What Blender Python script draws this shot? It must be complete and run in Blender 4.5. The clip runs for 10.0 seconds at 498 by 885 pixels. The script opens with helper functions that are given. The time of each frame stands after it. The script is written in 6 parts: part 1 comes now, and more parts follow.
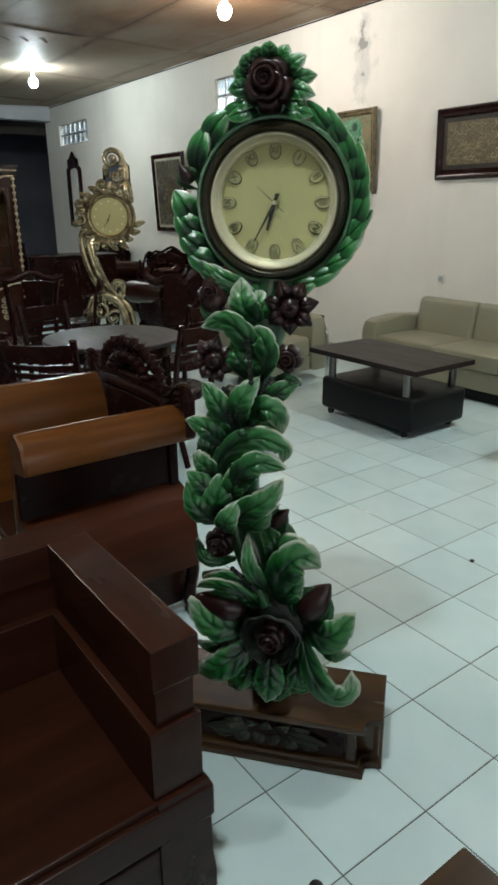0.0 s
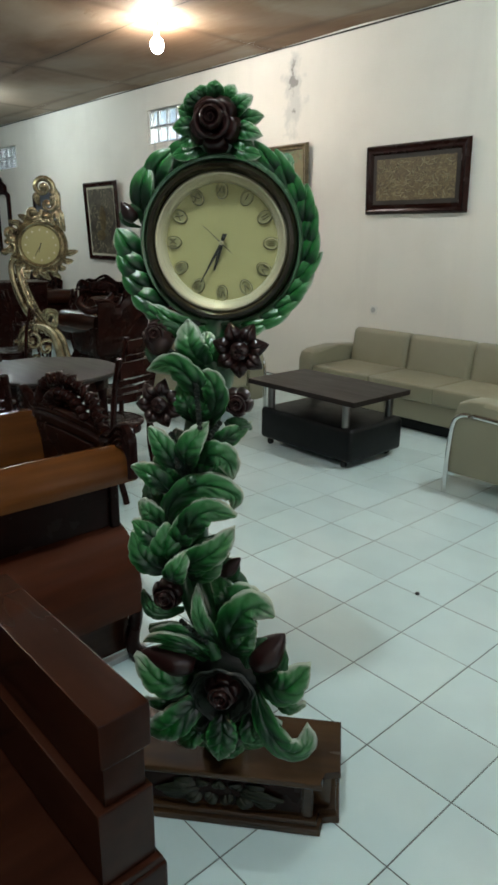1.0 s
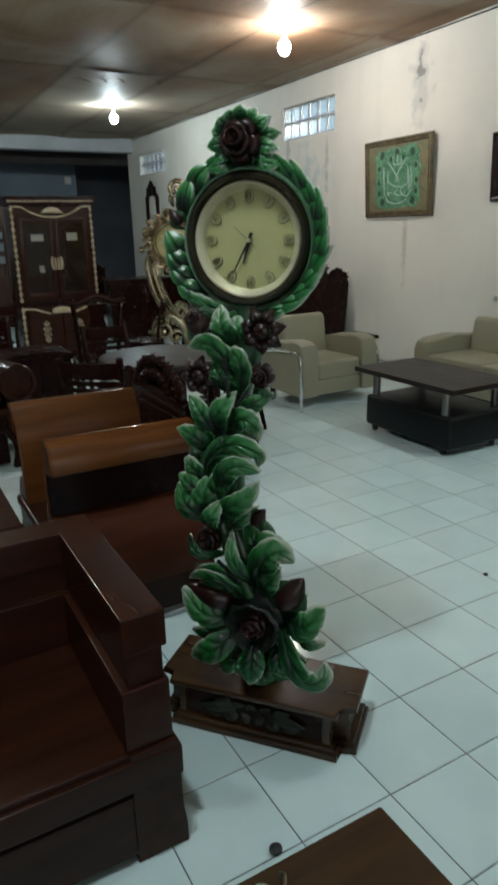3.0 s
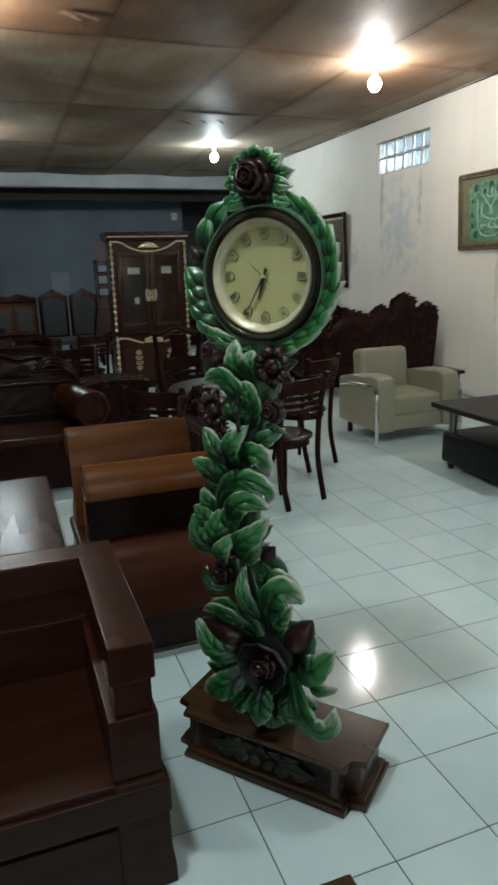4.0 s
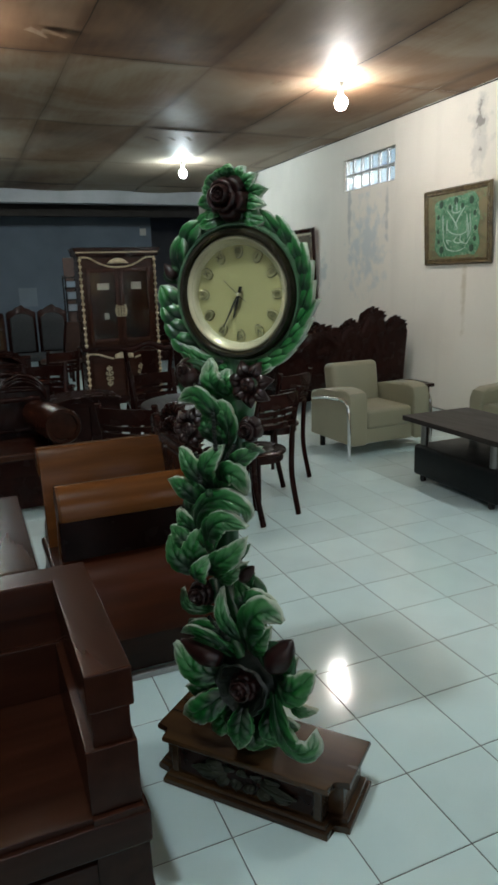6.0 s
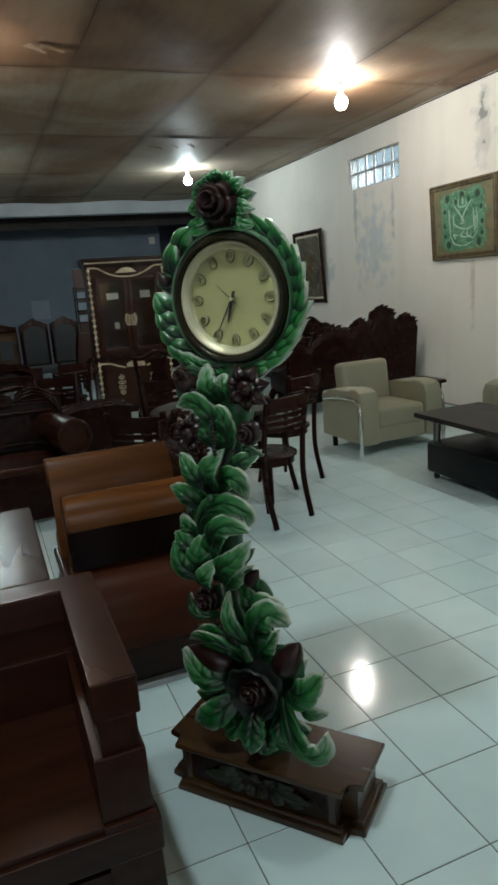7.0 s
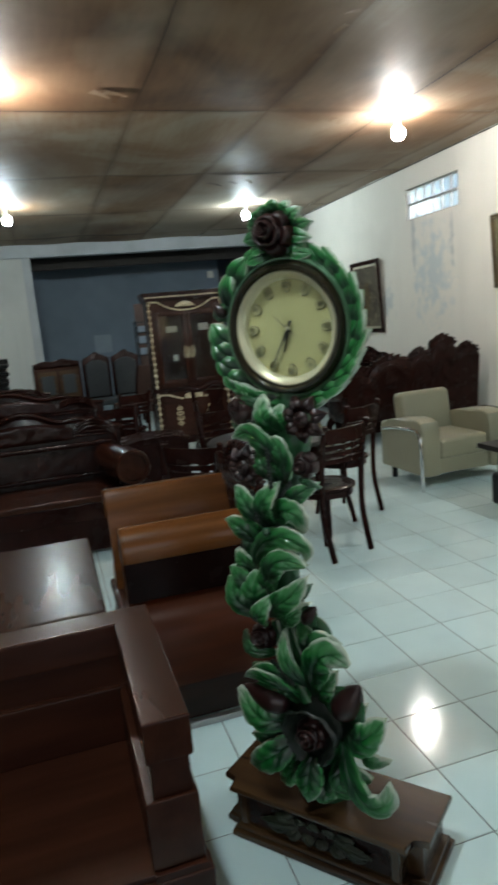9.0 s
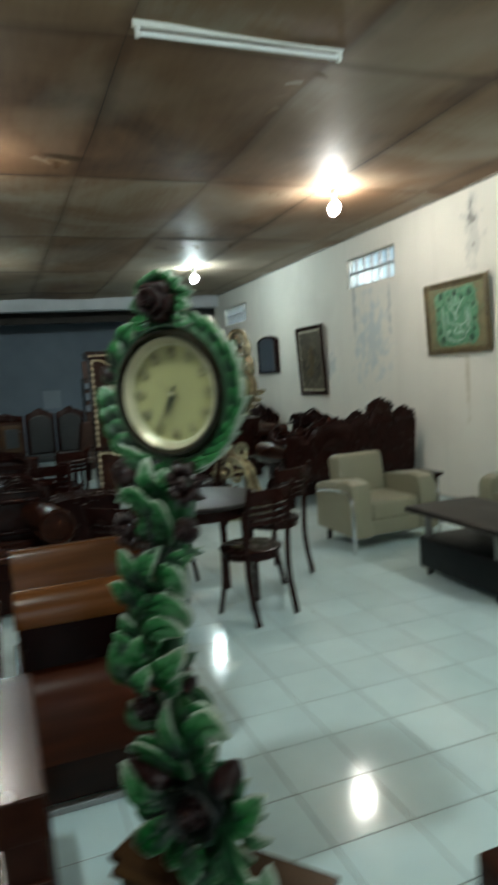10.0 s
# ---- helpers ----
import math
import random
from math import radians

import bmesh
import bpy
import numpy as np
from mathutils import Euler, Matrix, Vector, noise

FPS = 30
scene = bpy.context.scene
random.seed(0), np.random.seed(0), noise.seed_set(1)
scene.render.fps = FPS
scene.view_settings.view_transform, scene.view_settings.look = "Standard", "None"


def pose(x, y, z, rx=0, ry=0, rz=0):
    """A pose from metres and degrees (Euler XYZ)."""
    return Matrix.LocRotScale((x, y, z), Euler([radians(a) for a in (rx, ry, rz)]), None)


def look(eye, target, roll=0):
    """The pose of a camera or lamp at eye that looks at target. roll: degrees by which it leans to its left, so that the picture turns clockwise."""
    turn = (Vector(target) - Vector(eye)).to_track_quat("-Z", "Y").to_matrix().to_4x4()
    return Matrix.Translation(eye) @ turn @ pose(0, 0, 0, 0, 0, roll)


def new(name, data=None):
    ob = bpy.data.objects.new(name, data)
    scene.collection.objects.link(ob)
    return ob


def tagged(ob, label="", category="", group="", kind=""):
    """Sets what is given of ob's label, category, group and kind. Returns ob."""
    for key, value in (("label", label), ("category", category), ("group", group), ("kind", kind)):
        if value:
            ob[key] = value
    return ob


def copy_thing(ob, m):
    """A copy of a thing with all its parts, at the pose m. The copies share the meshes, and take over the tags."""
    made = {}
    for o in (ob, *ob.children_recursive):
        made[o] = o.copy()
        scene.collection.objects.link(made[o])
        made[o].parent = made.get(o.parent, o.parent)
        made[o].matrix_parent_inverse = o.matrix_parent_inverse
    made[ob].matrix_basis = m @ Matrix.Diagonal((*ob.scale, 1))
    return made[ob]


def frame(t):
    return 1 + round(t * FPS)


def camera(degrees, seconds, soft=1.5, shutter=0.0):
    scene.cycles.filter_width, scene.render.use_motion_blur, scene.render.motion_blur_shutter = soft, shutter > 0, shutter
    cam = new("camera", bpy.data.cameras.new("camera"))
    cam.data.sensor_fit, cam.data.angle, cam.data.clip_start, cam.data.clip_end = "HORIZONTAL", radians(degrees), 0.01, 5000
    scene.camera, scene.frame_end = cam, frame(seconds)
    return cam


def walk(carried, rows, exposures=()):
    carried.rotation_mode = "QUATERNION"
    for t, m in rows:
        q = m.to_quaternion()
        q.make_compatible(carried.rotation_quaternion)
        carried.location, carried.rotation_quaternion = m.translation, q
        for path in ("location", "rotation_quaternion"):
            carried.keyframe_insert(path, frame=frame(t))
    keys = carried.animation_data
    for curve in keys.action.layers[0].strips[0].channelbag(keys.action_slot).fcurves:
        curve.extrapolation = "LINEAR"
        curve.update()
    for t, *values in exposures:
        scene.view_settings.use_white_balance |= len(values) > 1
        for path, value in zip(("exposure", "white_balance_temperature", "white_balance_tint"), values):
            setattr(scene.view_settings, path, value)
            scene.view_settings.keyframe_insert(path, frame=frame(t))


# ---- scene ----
cam = camera(41.2, 10.0, soft=2.9, shutter=0.8)
SKY, DAY, BULB = 0.09, 9.0, 372.0
EXPOSURES = [(0.0, 0.49, 6650, 13), (0.5, 0.55, 6550, 11), (1.0, 0.38, 6650, 12), (1.9, 0.42, 6650, 12), (2.5, 0.34, 6600, 12), (3.0, 0.15, 6450, 11), (3.2, 0.15, 6450, 11), (4.3, 0.30, 6550, 13), (4.5, 0.30, 6550, 13), (5.0, 0.20, 6550, 13), (5.5, 0.24, 6550, 13), (7.5, 0.07, 6500, 10), (8.0, 0.15, 6480, 10), (8.5, 0.36, 6420, 10), (9.0, 0.47, 6420, 10), (9.5, 0.30, 6500, 11), (9.8, 0.25, 6500, 11), (10.0, 0.20, 6500, 5)]
PATH = [
    (0, (-0.853, -0.791, 1.495), (0.265, 0.729, 0.83), -0.3),
    (0.5, (-0.825, -0.794, 1.502), (0.313, 0.712, 0.839), -0.5),
    (1, (-0.833, -0.712, 1.52), (0.451, 0.703, 0.929), 0.6),
    (1.5, (-0.809, -0.696, 1.507), (0.428, 0.727, 0.841), 2.7),
    (2, (-0.801, -0.911, 1.499), (0.208, 0.708, 0.898), 3.0),
    (2.2, (-0.772, -1.005, 1.508), (0.229, 0.582, 0.815), 5.3),
    (2.5, (-0.772, -1.097, 1.526), (0.241, 0.507, 0.892), 2.4),
    (3, (-0.752, -1.112, 1.532), (0.176, 0.552, 0.923), -1.4),
    (3.2, (-0.724, -1.142, 1.537), (0.157, 0.563, 0.974), -1.0),
    (4.3, (-0.495, -1.2, 1.533), (0.148, 0.622, 1.015), -2.0),
    (4.5, (-0.505, -1.182, 1.529), (0.189, 0.62, 1.006), -1.0),
    (5, (-0.543, -1.159, 1.534), (0.192, 0.634, 1.035), -0.7),
    (5.5, (-0.53, -1.141, 1.529), (0.17, 0.66, 1.013), -1.3),
    (5.7, (-0.538, -1.159, 1.542), (0.2, 0.633, 1.047), -1.1),
    (6.8, (-0.494, -1.19, 1.546), (0.229, 0.615, 1.078), -3.4),
    (7, (-0.487, -1.194, 1.543), (0.217, 0.619, 1.078), -4.2),
    (7.5, (-0.492, -1.189, 1.549), (0.181, 0.632, 1.069), -3.7),
    (8, (-0.472, -1.16, 1.543), (0.091, 0.697, 1.058), -5.4),
    (8.5, (-0.485, -1.172, 1.552), (0.084, 0.701, 1.144), -4.6),
    (8.8, (-0.482, -1.162, 1.545), (0.044, 0.732, 1.175), -4.8),
    (9, (-0.471, -1.158, 1.538), (0.084, 0.729, 1.176), -5.2),
    (9.5, (-0.461, -1.182, 1.537), (0.219, 0.671, 1.217), -5.1),
    (9.8, (-0.377, -1.197, 1.536), (0.287, 0.673, 1.288), -5.4),
    (10, (-0.291, -1.219, 1.539), (0.408, 0.644, 1.341), -3.7),
]
walk(cam, [(t, look(eye, target, roll)) for t, eye, target, roll in PATH], EXPOSURES)

# ---- world, daylight and exposure ----
world = bpy.data.worlds.new("world")
scene.world = world
world.use_nodes = True
wn = world.node_tree.nodes
sky = wn.new("ShaderNodeTexSky")
sky.sky_type, sky.sun_disc = "NISHITA", False
sky.sun_elevation, sky.sun_rotation = radians(38), radians(200)
world.node_tree.links.new(sky.outputs[0], wn["Background"].inputs[0])
wn["Background"].inputs[1].default_value = SKY


def area(name, m, sx, sy, watts, colour):
    d = bpy.data.lights.new(name, "AREA")
    d.shape, d.size, d.size_y, d.energy, d.color = "RECTANGLE", sx, sy, watts, colour
    ob = new(name, d)
    ob.matrix_world = m
    return ob


# daylight of the open shop front behind the camera
area("shopfront_daylight", look((-1.0, -4.9, 1.9), (-0.2, 2.0, 0.6)), 6.0, 2.4, DAY, (0.80, 0.95, 1.0))


# ---- materials ----
def mat(name, colour, rough=0.5, metal=0.0, vary=0.15, scale=6.0, bump=0.0, bscale=60.0, coat=0.0, colour2=None, stretch=(1, 1, 1), detail=4.0, vrough=0.08, each=0.0, space="Object", spec=0.5):
    m = bpy.data.materials.new(name)
    m.use_nodes = True
    t = m.node_tree
    n, l = t.nodes, t.links
    p = n["Principled BSDF"]
    tc = n.new("ShaderNodeTexCoord")
    mp = n.new("ShaderNodeMapping")
    mp.inputs["Scale"].default_value = stretch
    l.new(tc.outputs[space], mp.inputs[0])
    no = n.new("ShaderNodeTexNoise")
    no.inputs["Scale"].default_value, no.inputs["Detail"].default_value = scale, detail
    l.new(mp.outputs[0], no.inputs["Vector"])
    big = n.new("ShaderNodeTexNoise")
    big.inputs["Scale"].default_value = scale * 0.17
    l.new(tc.outputs[space], big.inputs["Vector"])
    mix = n.new("ShaderNodeMix")
    mix.data_type = "RGBA"
    c2 = colour2 or tuple(c * (1 - 2 * vary) for c in colour)
    mix.inputs["A"].default_value, mix.inputs["B"].default_value = (*colour, 1), (*c2, 1)
    add = n.new("ShaderNodeMath")
    add.operation = "MULTIPLY_ADD"
    l.new(big.outputs[0], add.inputs[0])
    add.inputs[1].default_value = 0.6
    l.new(no.outputs[0], add.inputs[2])
    ramp = n.new("ShaderNodeMapRange")
    ramp.inputs["From Min"].default_value, ramp.inputs["From Max"].default_value = 0.55, 1.05
    l.new(add.outputs[0], ramp.inputs[0])
    l.new(ramp.outputs[0], mix.inputs["Factor"])
    out = mix.outputs["Result"]
    if each:
        oi = n.new("ShaderNodeObjectInfo")
        hs = n.new("ShaderNodeHueSaturation")
        r = n.new("ShaderNodeMapRange")
        r.inputs["To Min"].default_value, r.inputs["To Max"].default_value = 1 - each, 1 + each
        l.new(oi.outputs["Random"], r.inputs[0])
        l.new(r.outputs[0], hs.inputs["Value"])
        l.new(out, hs.inputs["Color"])
        out = hs.outputs[0]
    l.new(out, p.inputs["Base Color"])
    rr = n.new("ShaderNodeMapRange")
    rr.inputs["To Min"].default_value, rr.inputs["To Max"].default_value = max(0.02, rough - vrough), min(1, rough + vrough)
    l.new(no.outputs[0], rr.inputs[0])
    l.new(rr.outputs[0], p.inputs["Roughness"])
    p.inputs["Metallic"].default_value = metal
    p.inputs["Specular IOR Level"].default_value = spec
    if coat:
        p.inputs["Coat Weight"].default_value, p.inputs["Coat Roughness"].default_value = coat, 0.12
    if bump:
        fine = n.new("ShaderNodeTexNoise")
        fine.inputs["Scale"].default_value, fine.inputs["Detail"].default_value = bscale, 3.0
        l.new(mp.outputs[0], fine.inputs["Vector"])
        b = n.new("ShaderNodeBump")
        b.inputs["Strength"].default_value, b.inputs["Distance"].default_value = bump, 0.004
        l.new(fine.outputs[0], b.inputs["Height"])
        l.new(b.outputs[0], p.inputs["Normal"])
    return m


GRAIN = (1.0, 7, 7)
M = dict(
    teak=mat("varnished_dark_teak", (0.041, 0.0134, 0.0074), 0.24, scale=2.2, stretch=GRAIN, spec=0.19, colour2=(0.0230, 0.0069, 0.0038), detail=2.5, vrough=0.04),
    # the same teak in a redder tone, for where light falls on it
    teaklit=mat("varnished_lit_teak", (0.140, 0.047, 0.011), 0.25, scale=2.4, stretch=(1.0, 11, 11), spec=0.38, colour2=(0.078, 0.024, 0.007), detail=3.0, vrough=0.05),
    brown=mat("brown_lacquered_wood", (0.074, 0.036, 0.014), 0.25, scale=2.0, stretch=(1.0, 7, 7), coat=0.1, spec=0.4, colour2=(0.020, 0.010, 0.006), detail=2.5),
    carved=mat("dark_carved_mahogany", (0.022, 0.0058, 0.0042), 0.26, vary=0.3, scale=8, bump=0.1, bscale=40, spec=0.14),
    black=mat("black_laminate", (0.006, 0.0065, 0.007), 0.40, scale=10, bump=0.03, spec=0.18),
    espresso=mat("espresso_tabletop_veneer", (0.022, 0.015, 0.013), 0.42, scale=3, stretch=(8, 1, 1), vary=0.2, bump=0.03, spec=0.22),
    vinyl=mat("grey_green_vinyl", (0.265, 0.245, 0.168), 0.42, vary=0.06, scale=3, bump=0.25, bscale=160),
    chrome=mat("chrome", (0.75, 0.75, 0.74), 0.10, metal=1.0, vary=0.05, vrough=0.05),
    steel=mat("painted_steel", (0.42, 0.43, 0.42), 0.35, vary=0.1),
    gold=mat("antique_gold_paint", (0.58, 0.50, 0.33), 0.24, metal=0.85, scale=14, bump=0.3, bscale=60, colour2=(0.10, 0.075, 0.040)),
    goldtrim=mat("pale_gold_paint", (0.64, 0.56, 0.40), 0.40, metal=0.1, scale=40, colour2=(0.34, 0.26, 0.15)),
    dial=mat("champagne_dial", (0.405, 0.365, 0.165), 0.32, metal=0.25, vary=0.04, scale=4),
    bezel=mat("pale_brass_bezel", (0.58, 0.53, 0.36), 0.30, metal=0.4, vary=0.06),
    medal=mat("raised_brass_medallion", (0.42, 0.385, 0.20), 0.28, metal=0.5, vary=0.1),
    numeral=mat("dark_brass_numeral", (0.085, 0.074, 0.030), 0.4, metal=0.3, vary=0.1),
    ring=mat("dark_bronze_lacquer", (0.020, 0.015, 0.007), 0.25, scale=6, coat=0.2, spec=0.35, colour2=(0.009, 0.007, 0.004)),
    hand=mat("black_clock_hand", (0.012, 0.011, 0.008), 0.35),
    petal=mat("maroon_painted_carving", (0.026, 0.0085, 0.0075), 0.30, scale=14, bump=0.2, bscale=50, spec=0.4, colour2=(0.011, 0.004, 0.004)),
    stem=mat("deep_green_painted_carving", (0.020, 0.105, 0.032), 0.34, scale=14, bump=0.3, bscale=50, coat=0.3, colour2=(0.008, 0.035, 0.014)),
    floor=mat("white_ceramic_tile", (0.67, 0.82, 0.82), 0.105, scale=5, colour2=(0.61, 0.755, 0.76), bump=0.04, bscale=9, vrough=0.045, each=0.035),
    grout=mat("grey_grout", (0.12, 0.13, 0.13), 0.8, vary=0.25, scale=5, bump=0.3),
    beam=mat("whitewashed_beam", (0.52, 0.54, 0.56), 0.8, vary=0.12, scale=2),
    blue=mat("blue_grey_wall_paint", (0.20, 0.25, 0.31), 0.75, vary=0.12, scale=1.4, bump=0.1),
    dim=mat("storeroom_plaster_in_shade", (0.10, 0.105, 0.12), 0.85, vary=0.2, scale=1.2),
    woodshade=mat("dark_wood_and_shade", (0.035, 0.028, 0.024), 0.8, vary=0.2),
    white=mat("white_plastic", (0.70, 0.69, 0.64), 0.4, vary=0.05),
    rubber=mat("black_rubber", (0.012, 0.012, 0.012), 0.6),
    cream=mat("cream_paper", (0.50, 0.47, 0.36), 0.6, vary=0.1),
    greymat=mat("grey_upholstery", (0.032, 0.036, 0.040), 0.8, vary=0.12, scale=30, bump=0.2, bscale=200),
    pave=mat("outdoor_paving", (0.32, 0.32, 0.30), 0.85, vary=0.2, scale=2),
    tubeglass=mat("unlit_tube_glass", (0.75, 0.76, 0.74), 0.25, vary=0.03),
)

# the same woods with the grain along y
TWIN = {
    "varnished_dark_teak": mat("varnished_dark_teak_crosswise", (0.041, 0.0134, 0.0074), 0.24, scale=2.2, stretch=(7, 1.0, 7), spec=0.19, colour2=(0.0230, 0.0069, 0.0038), detail=2.5, vrough=0.04),
    "brown_lacquered_wood": mat("brown_lacquered_wood_crosswise", (0.074, 0.036, 0.014), 0.25, scale=2.0, stretch=(7, 1.0, 7), coat=0.1, spec=0.4, colour2=(0.020, 0.010, 0.006), detail=2.5),
}


def nodes_of(name):
    m = bpy.data.materials.new(name)
    m.use_nodes = True
    return m, m.node_tree.nodes, m.node_tree.links, m.node_tree.nodes["Principled BSDF"]


def ramp_of(n, stops):
    r = n.new("ShaderNodeValToRGB")
    while len(r.color_ramp.elements) < len(stops):
        r.color_ramp.elements.new(0.5)
    for e, (at, c) in zip(r.color_ramp.elements, stops):
        e.position, e.color = at, (*c, 1)
    return r


def leaf_paint(name, tone):
    """Hand-sprayed green with pale rubbed edges, and shade between leaves painted near-black at the base: u runs across
    the leaf, v along it.
    """
    m, n, l, p = nodes_of(name)
    uv = n.new("ShaderNodeTexCoord")
    sep = n.new("ShaderNodeSeparateXYZ")
    l.new(uv.outputs["UV"], sep.inputs[0])
    a = n.new("ShaderNodeMath")
    a.operation = "MULTIPLY_ADD"
    l.new(sep.outputs[0], a.inputs[0])
    a.inputs[1].default_value, a.inputs[2].default_value = 2, -1
    b = n.new("ShaderNodeMath")
    b.operation = "ABSOLUTE"
    l.new(a.outputs[0], b.inputs[0])
    e = n.new("ShaderNodeMath")
    e.operation = "POWER"
    l.new(b.outputs[0], e.inputs[0])
    e.inputs[1].default_value = 5.0
    e2 = n.new("ShaderNodeMath")
    e2.operation = "MULTIPLY"
    l.new(e.outputs[0], e2.inputs[0])
    e2.inputs[1].default_value = 0.52
    no = n.new("ShaderNodeTexNoise")
    no.inputs["Scale"].default_value = 22
    l.new(uv.outputs["Object"], no.inputs["Vector"])
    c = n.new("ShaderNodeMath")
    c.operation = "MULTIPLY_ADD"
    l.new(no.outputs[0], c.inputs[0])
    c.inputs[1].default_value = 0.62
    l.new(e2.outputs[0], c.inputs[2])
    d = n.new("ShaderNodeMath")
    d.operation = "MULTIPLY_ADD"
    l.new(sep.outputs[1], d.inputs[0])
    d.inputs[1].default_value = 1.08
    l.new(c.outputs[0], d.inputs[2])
    # the near-black first stops stand for shade between overlapping leaves
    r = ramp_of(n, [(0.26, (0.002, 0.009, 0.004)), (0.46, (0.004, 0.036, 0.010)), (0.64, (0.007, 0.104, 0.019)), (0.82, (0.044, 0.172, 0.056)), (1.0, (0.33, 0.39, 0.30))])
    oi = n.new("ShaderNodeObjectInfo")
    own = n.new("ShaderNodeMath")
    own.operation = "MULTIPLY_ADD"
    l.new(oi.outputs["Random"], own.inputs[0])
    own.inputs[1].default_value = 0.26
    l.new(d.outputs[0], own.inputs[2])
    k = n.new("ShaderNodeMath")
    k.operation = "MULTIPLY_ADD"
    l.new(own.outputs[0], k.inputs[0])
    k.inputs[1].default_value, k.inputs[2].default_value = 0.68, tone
    # shade in the carved veins, painted as darker lines
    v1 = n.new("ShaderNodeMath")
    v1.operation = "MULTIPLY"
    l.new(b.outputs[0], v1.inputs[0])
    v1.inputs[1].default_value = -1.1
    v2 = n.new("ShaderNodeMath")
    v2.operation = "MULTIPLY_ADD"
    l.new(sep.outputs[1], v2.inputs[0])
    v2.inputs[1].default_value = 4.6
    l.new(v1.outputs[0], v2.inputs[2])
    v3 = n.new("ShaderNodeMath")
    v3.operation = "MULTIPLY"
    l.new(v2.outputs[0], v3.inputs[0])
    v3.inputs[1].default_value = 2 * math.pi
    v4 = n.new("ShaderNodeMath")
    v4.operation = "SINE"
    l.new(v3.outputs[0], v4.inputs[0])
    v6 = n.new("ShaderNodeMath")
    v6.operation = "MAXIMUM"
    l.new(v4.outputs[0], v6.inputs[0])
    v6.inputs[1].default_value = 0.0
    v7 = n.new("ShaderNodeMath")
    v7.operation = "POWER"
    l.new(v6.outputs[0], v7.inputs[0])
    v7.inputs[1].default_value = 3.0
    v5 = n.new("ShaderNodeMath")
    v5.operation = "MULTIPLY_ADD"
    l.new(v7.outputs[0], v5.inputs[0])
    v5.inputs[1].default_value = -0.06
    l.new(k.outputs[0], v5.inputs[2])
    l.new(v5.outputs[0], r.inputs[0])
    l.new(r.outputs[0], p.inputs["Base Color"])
    p.inputs["Roughness"].default_value = 0.36
    p.inputs["Coat Weight"].default_value = 0.15
    p.inputs["Coat Roughness"].default_value = 0.2
    bu = n.new("ShaderNodeBump")
    bu.inputs["Strength"].default_value, bu.inputs["Distance"].default_value = 0.3, 0.003
    f = n.new("ShaderNodeTexNoise")
    f.inputs["Scale"].default_value = 70
    l.new(uv.outputs["Object"], f.inputs["Vector"])
    l.new(f.outputs[0], bu.inputs["Height"])
    l.new(bu.outputs[0], p.inputs["Normal"])
    return m


def plaster(name, base, stain, peel, spots=()):
    """Old limewash: cloudy stains, vertical streaks, and peeled patches round the given places (y, z, ry, rz, colour, threshold)."""
    m, n, l, p = nodes_of(name)
    tc = n.new("ShaderNodeTexCoord")

    def noise_at(scale, stretch=(1, 1, 1), detail=5.0):
        mp = n.new("ShaderNodeMapping")
        mp.inputs["Scale"].default_value = stretch
        l.new(tc.outputs["Object"], mp.inputs[0])
        x = n.new("ShaderNodeTexNoise")
        x.inputs["Scale"].default_value, x.inputs["Detail"].default_value = scale, detail
        l.new(mp.outputs[0], x.inputs["Vector"])
        return x.outputs[0]

    def over(under, colour, fac, lo, hi, top=1.0):
        mr = n.new("ShaderNodeMapRange")
        mr.inputs["From Min"].default_value, mr.inputs["From Max"].default_value, mr.inputs["To Max"].default_value = lo, hi, top
        l.new(fac, mr.inputs[0])
        mx = n.new("ShaderNodeMix")
        mx.data_type = "RGBA"
        l.new(mr.outputs[0], mx.inputs["Factor"])
        l.new(under, mx.inputs["A"])
        mx.inputs["B"].default_value = (*colour, 1)
        return mx.outputs["Result"]

    rgb = n.new("ShaderNodeRGB")
    rgb.outputs[0].default_value = (*base, 1)
    out = over(rgb.outputs[0], stain, noise_at(0.9), 0.5, 0.75, 0.8)
    out = over(out, stain, noise_at(3.0, (1, 1, 0.12)), 0.55, 0.75, 0.5)
    rough_edge = noise_at(7.0, detail=8.0)
    for y, z, ry, rz, tone, lo, hi in spots:
        mp = n.new("ShaderNodeMapping")
        mp.inputs["Location"].default_value = (0, -y / ry, -z / rz)
        mp.inputs["Scale"].default_value = (0, 1 / ry, 1 / rz)
        l.new(tc.outputs["Object"], mp.inputs[0])
        ln = n.new("ShaderNodeVectorMath")
        ln.operation = "LENGTH"
        l.new(mp.outputs[0], ln.inputs[0])
        s = n.new("ShaderNodeMath")
        s.operation = "MULTIPLY_ADD"
        l.new(ln.outputs["Value"], s.inputs[0])
        s.inputs[1].default_value = -0.35
        l.new(rough_edge, s.inputs[2])
        out = over(out, tone, s.outputs[0], lo, hi, 0.7)
    l.new(out, p.inputs["Base Color"])
    p.inputs["Roughness"].default_value = 0.8
    b = n.new("ShaderNodeBump")
    b.inputs["Strength"].default_value, b.inputs["Distance"].default_value = 0.35, 0.01
    l.new(noise_at(5.0, detail=9.0), b.inputs["Height"])
    l.new(b.outputs[0], p.inputs["Normal"])
    return m


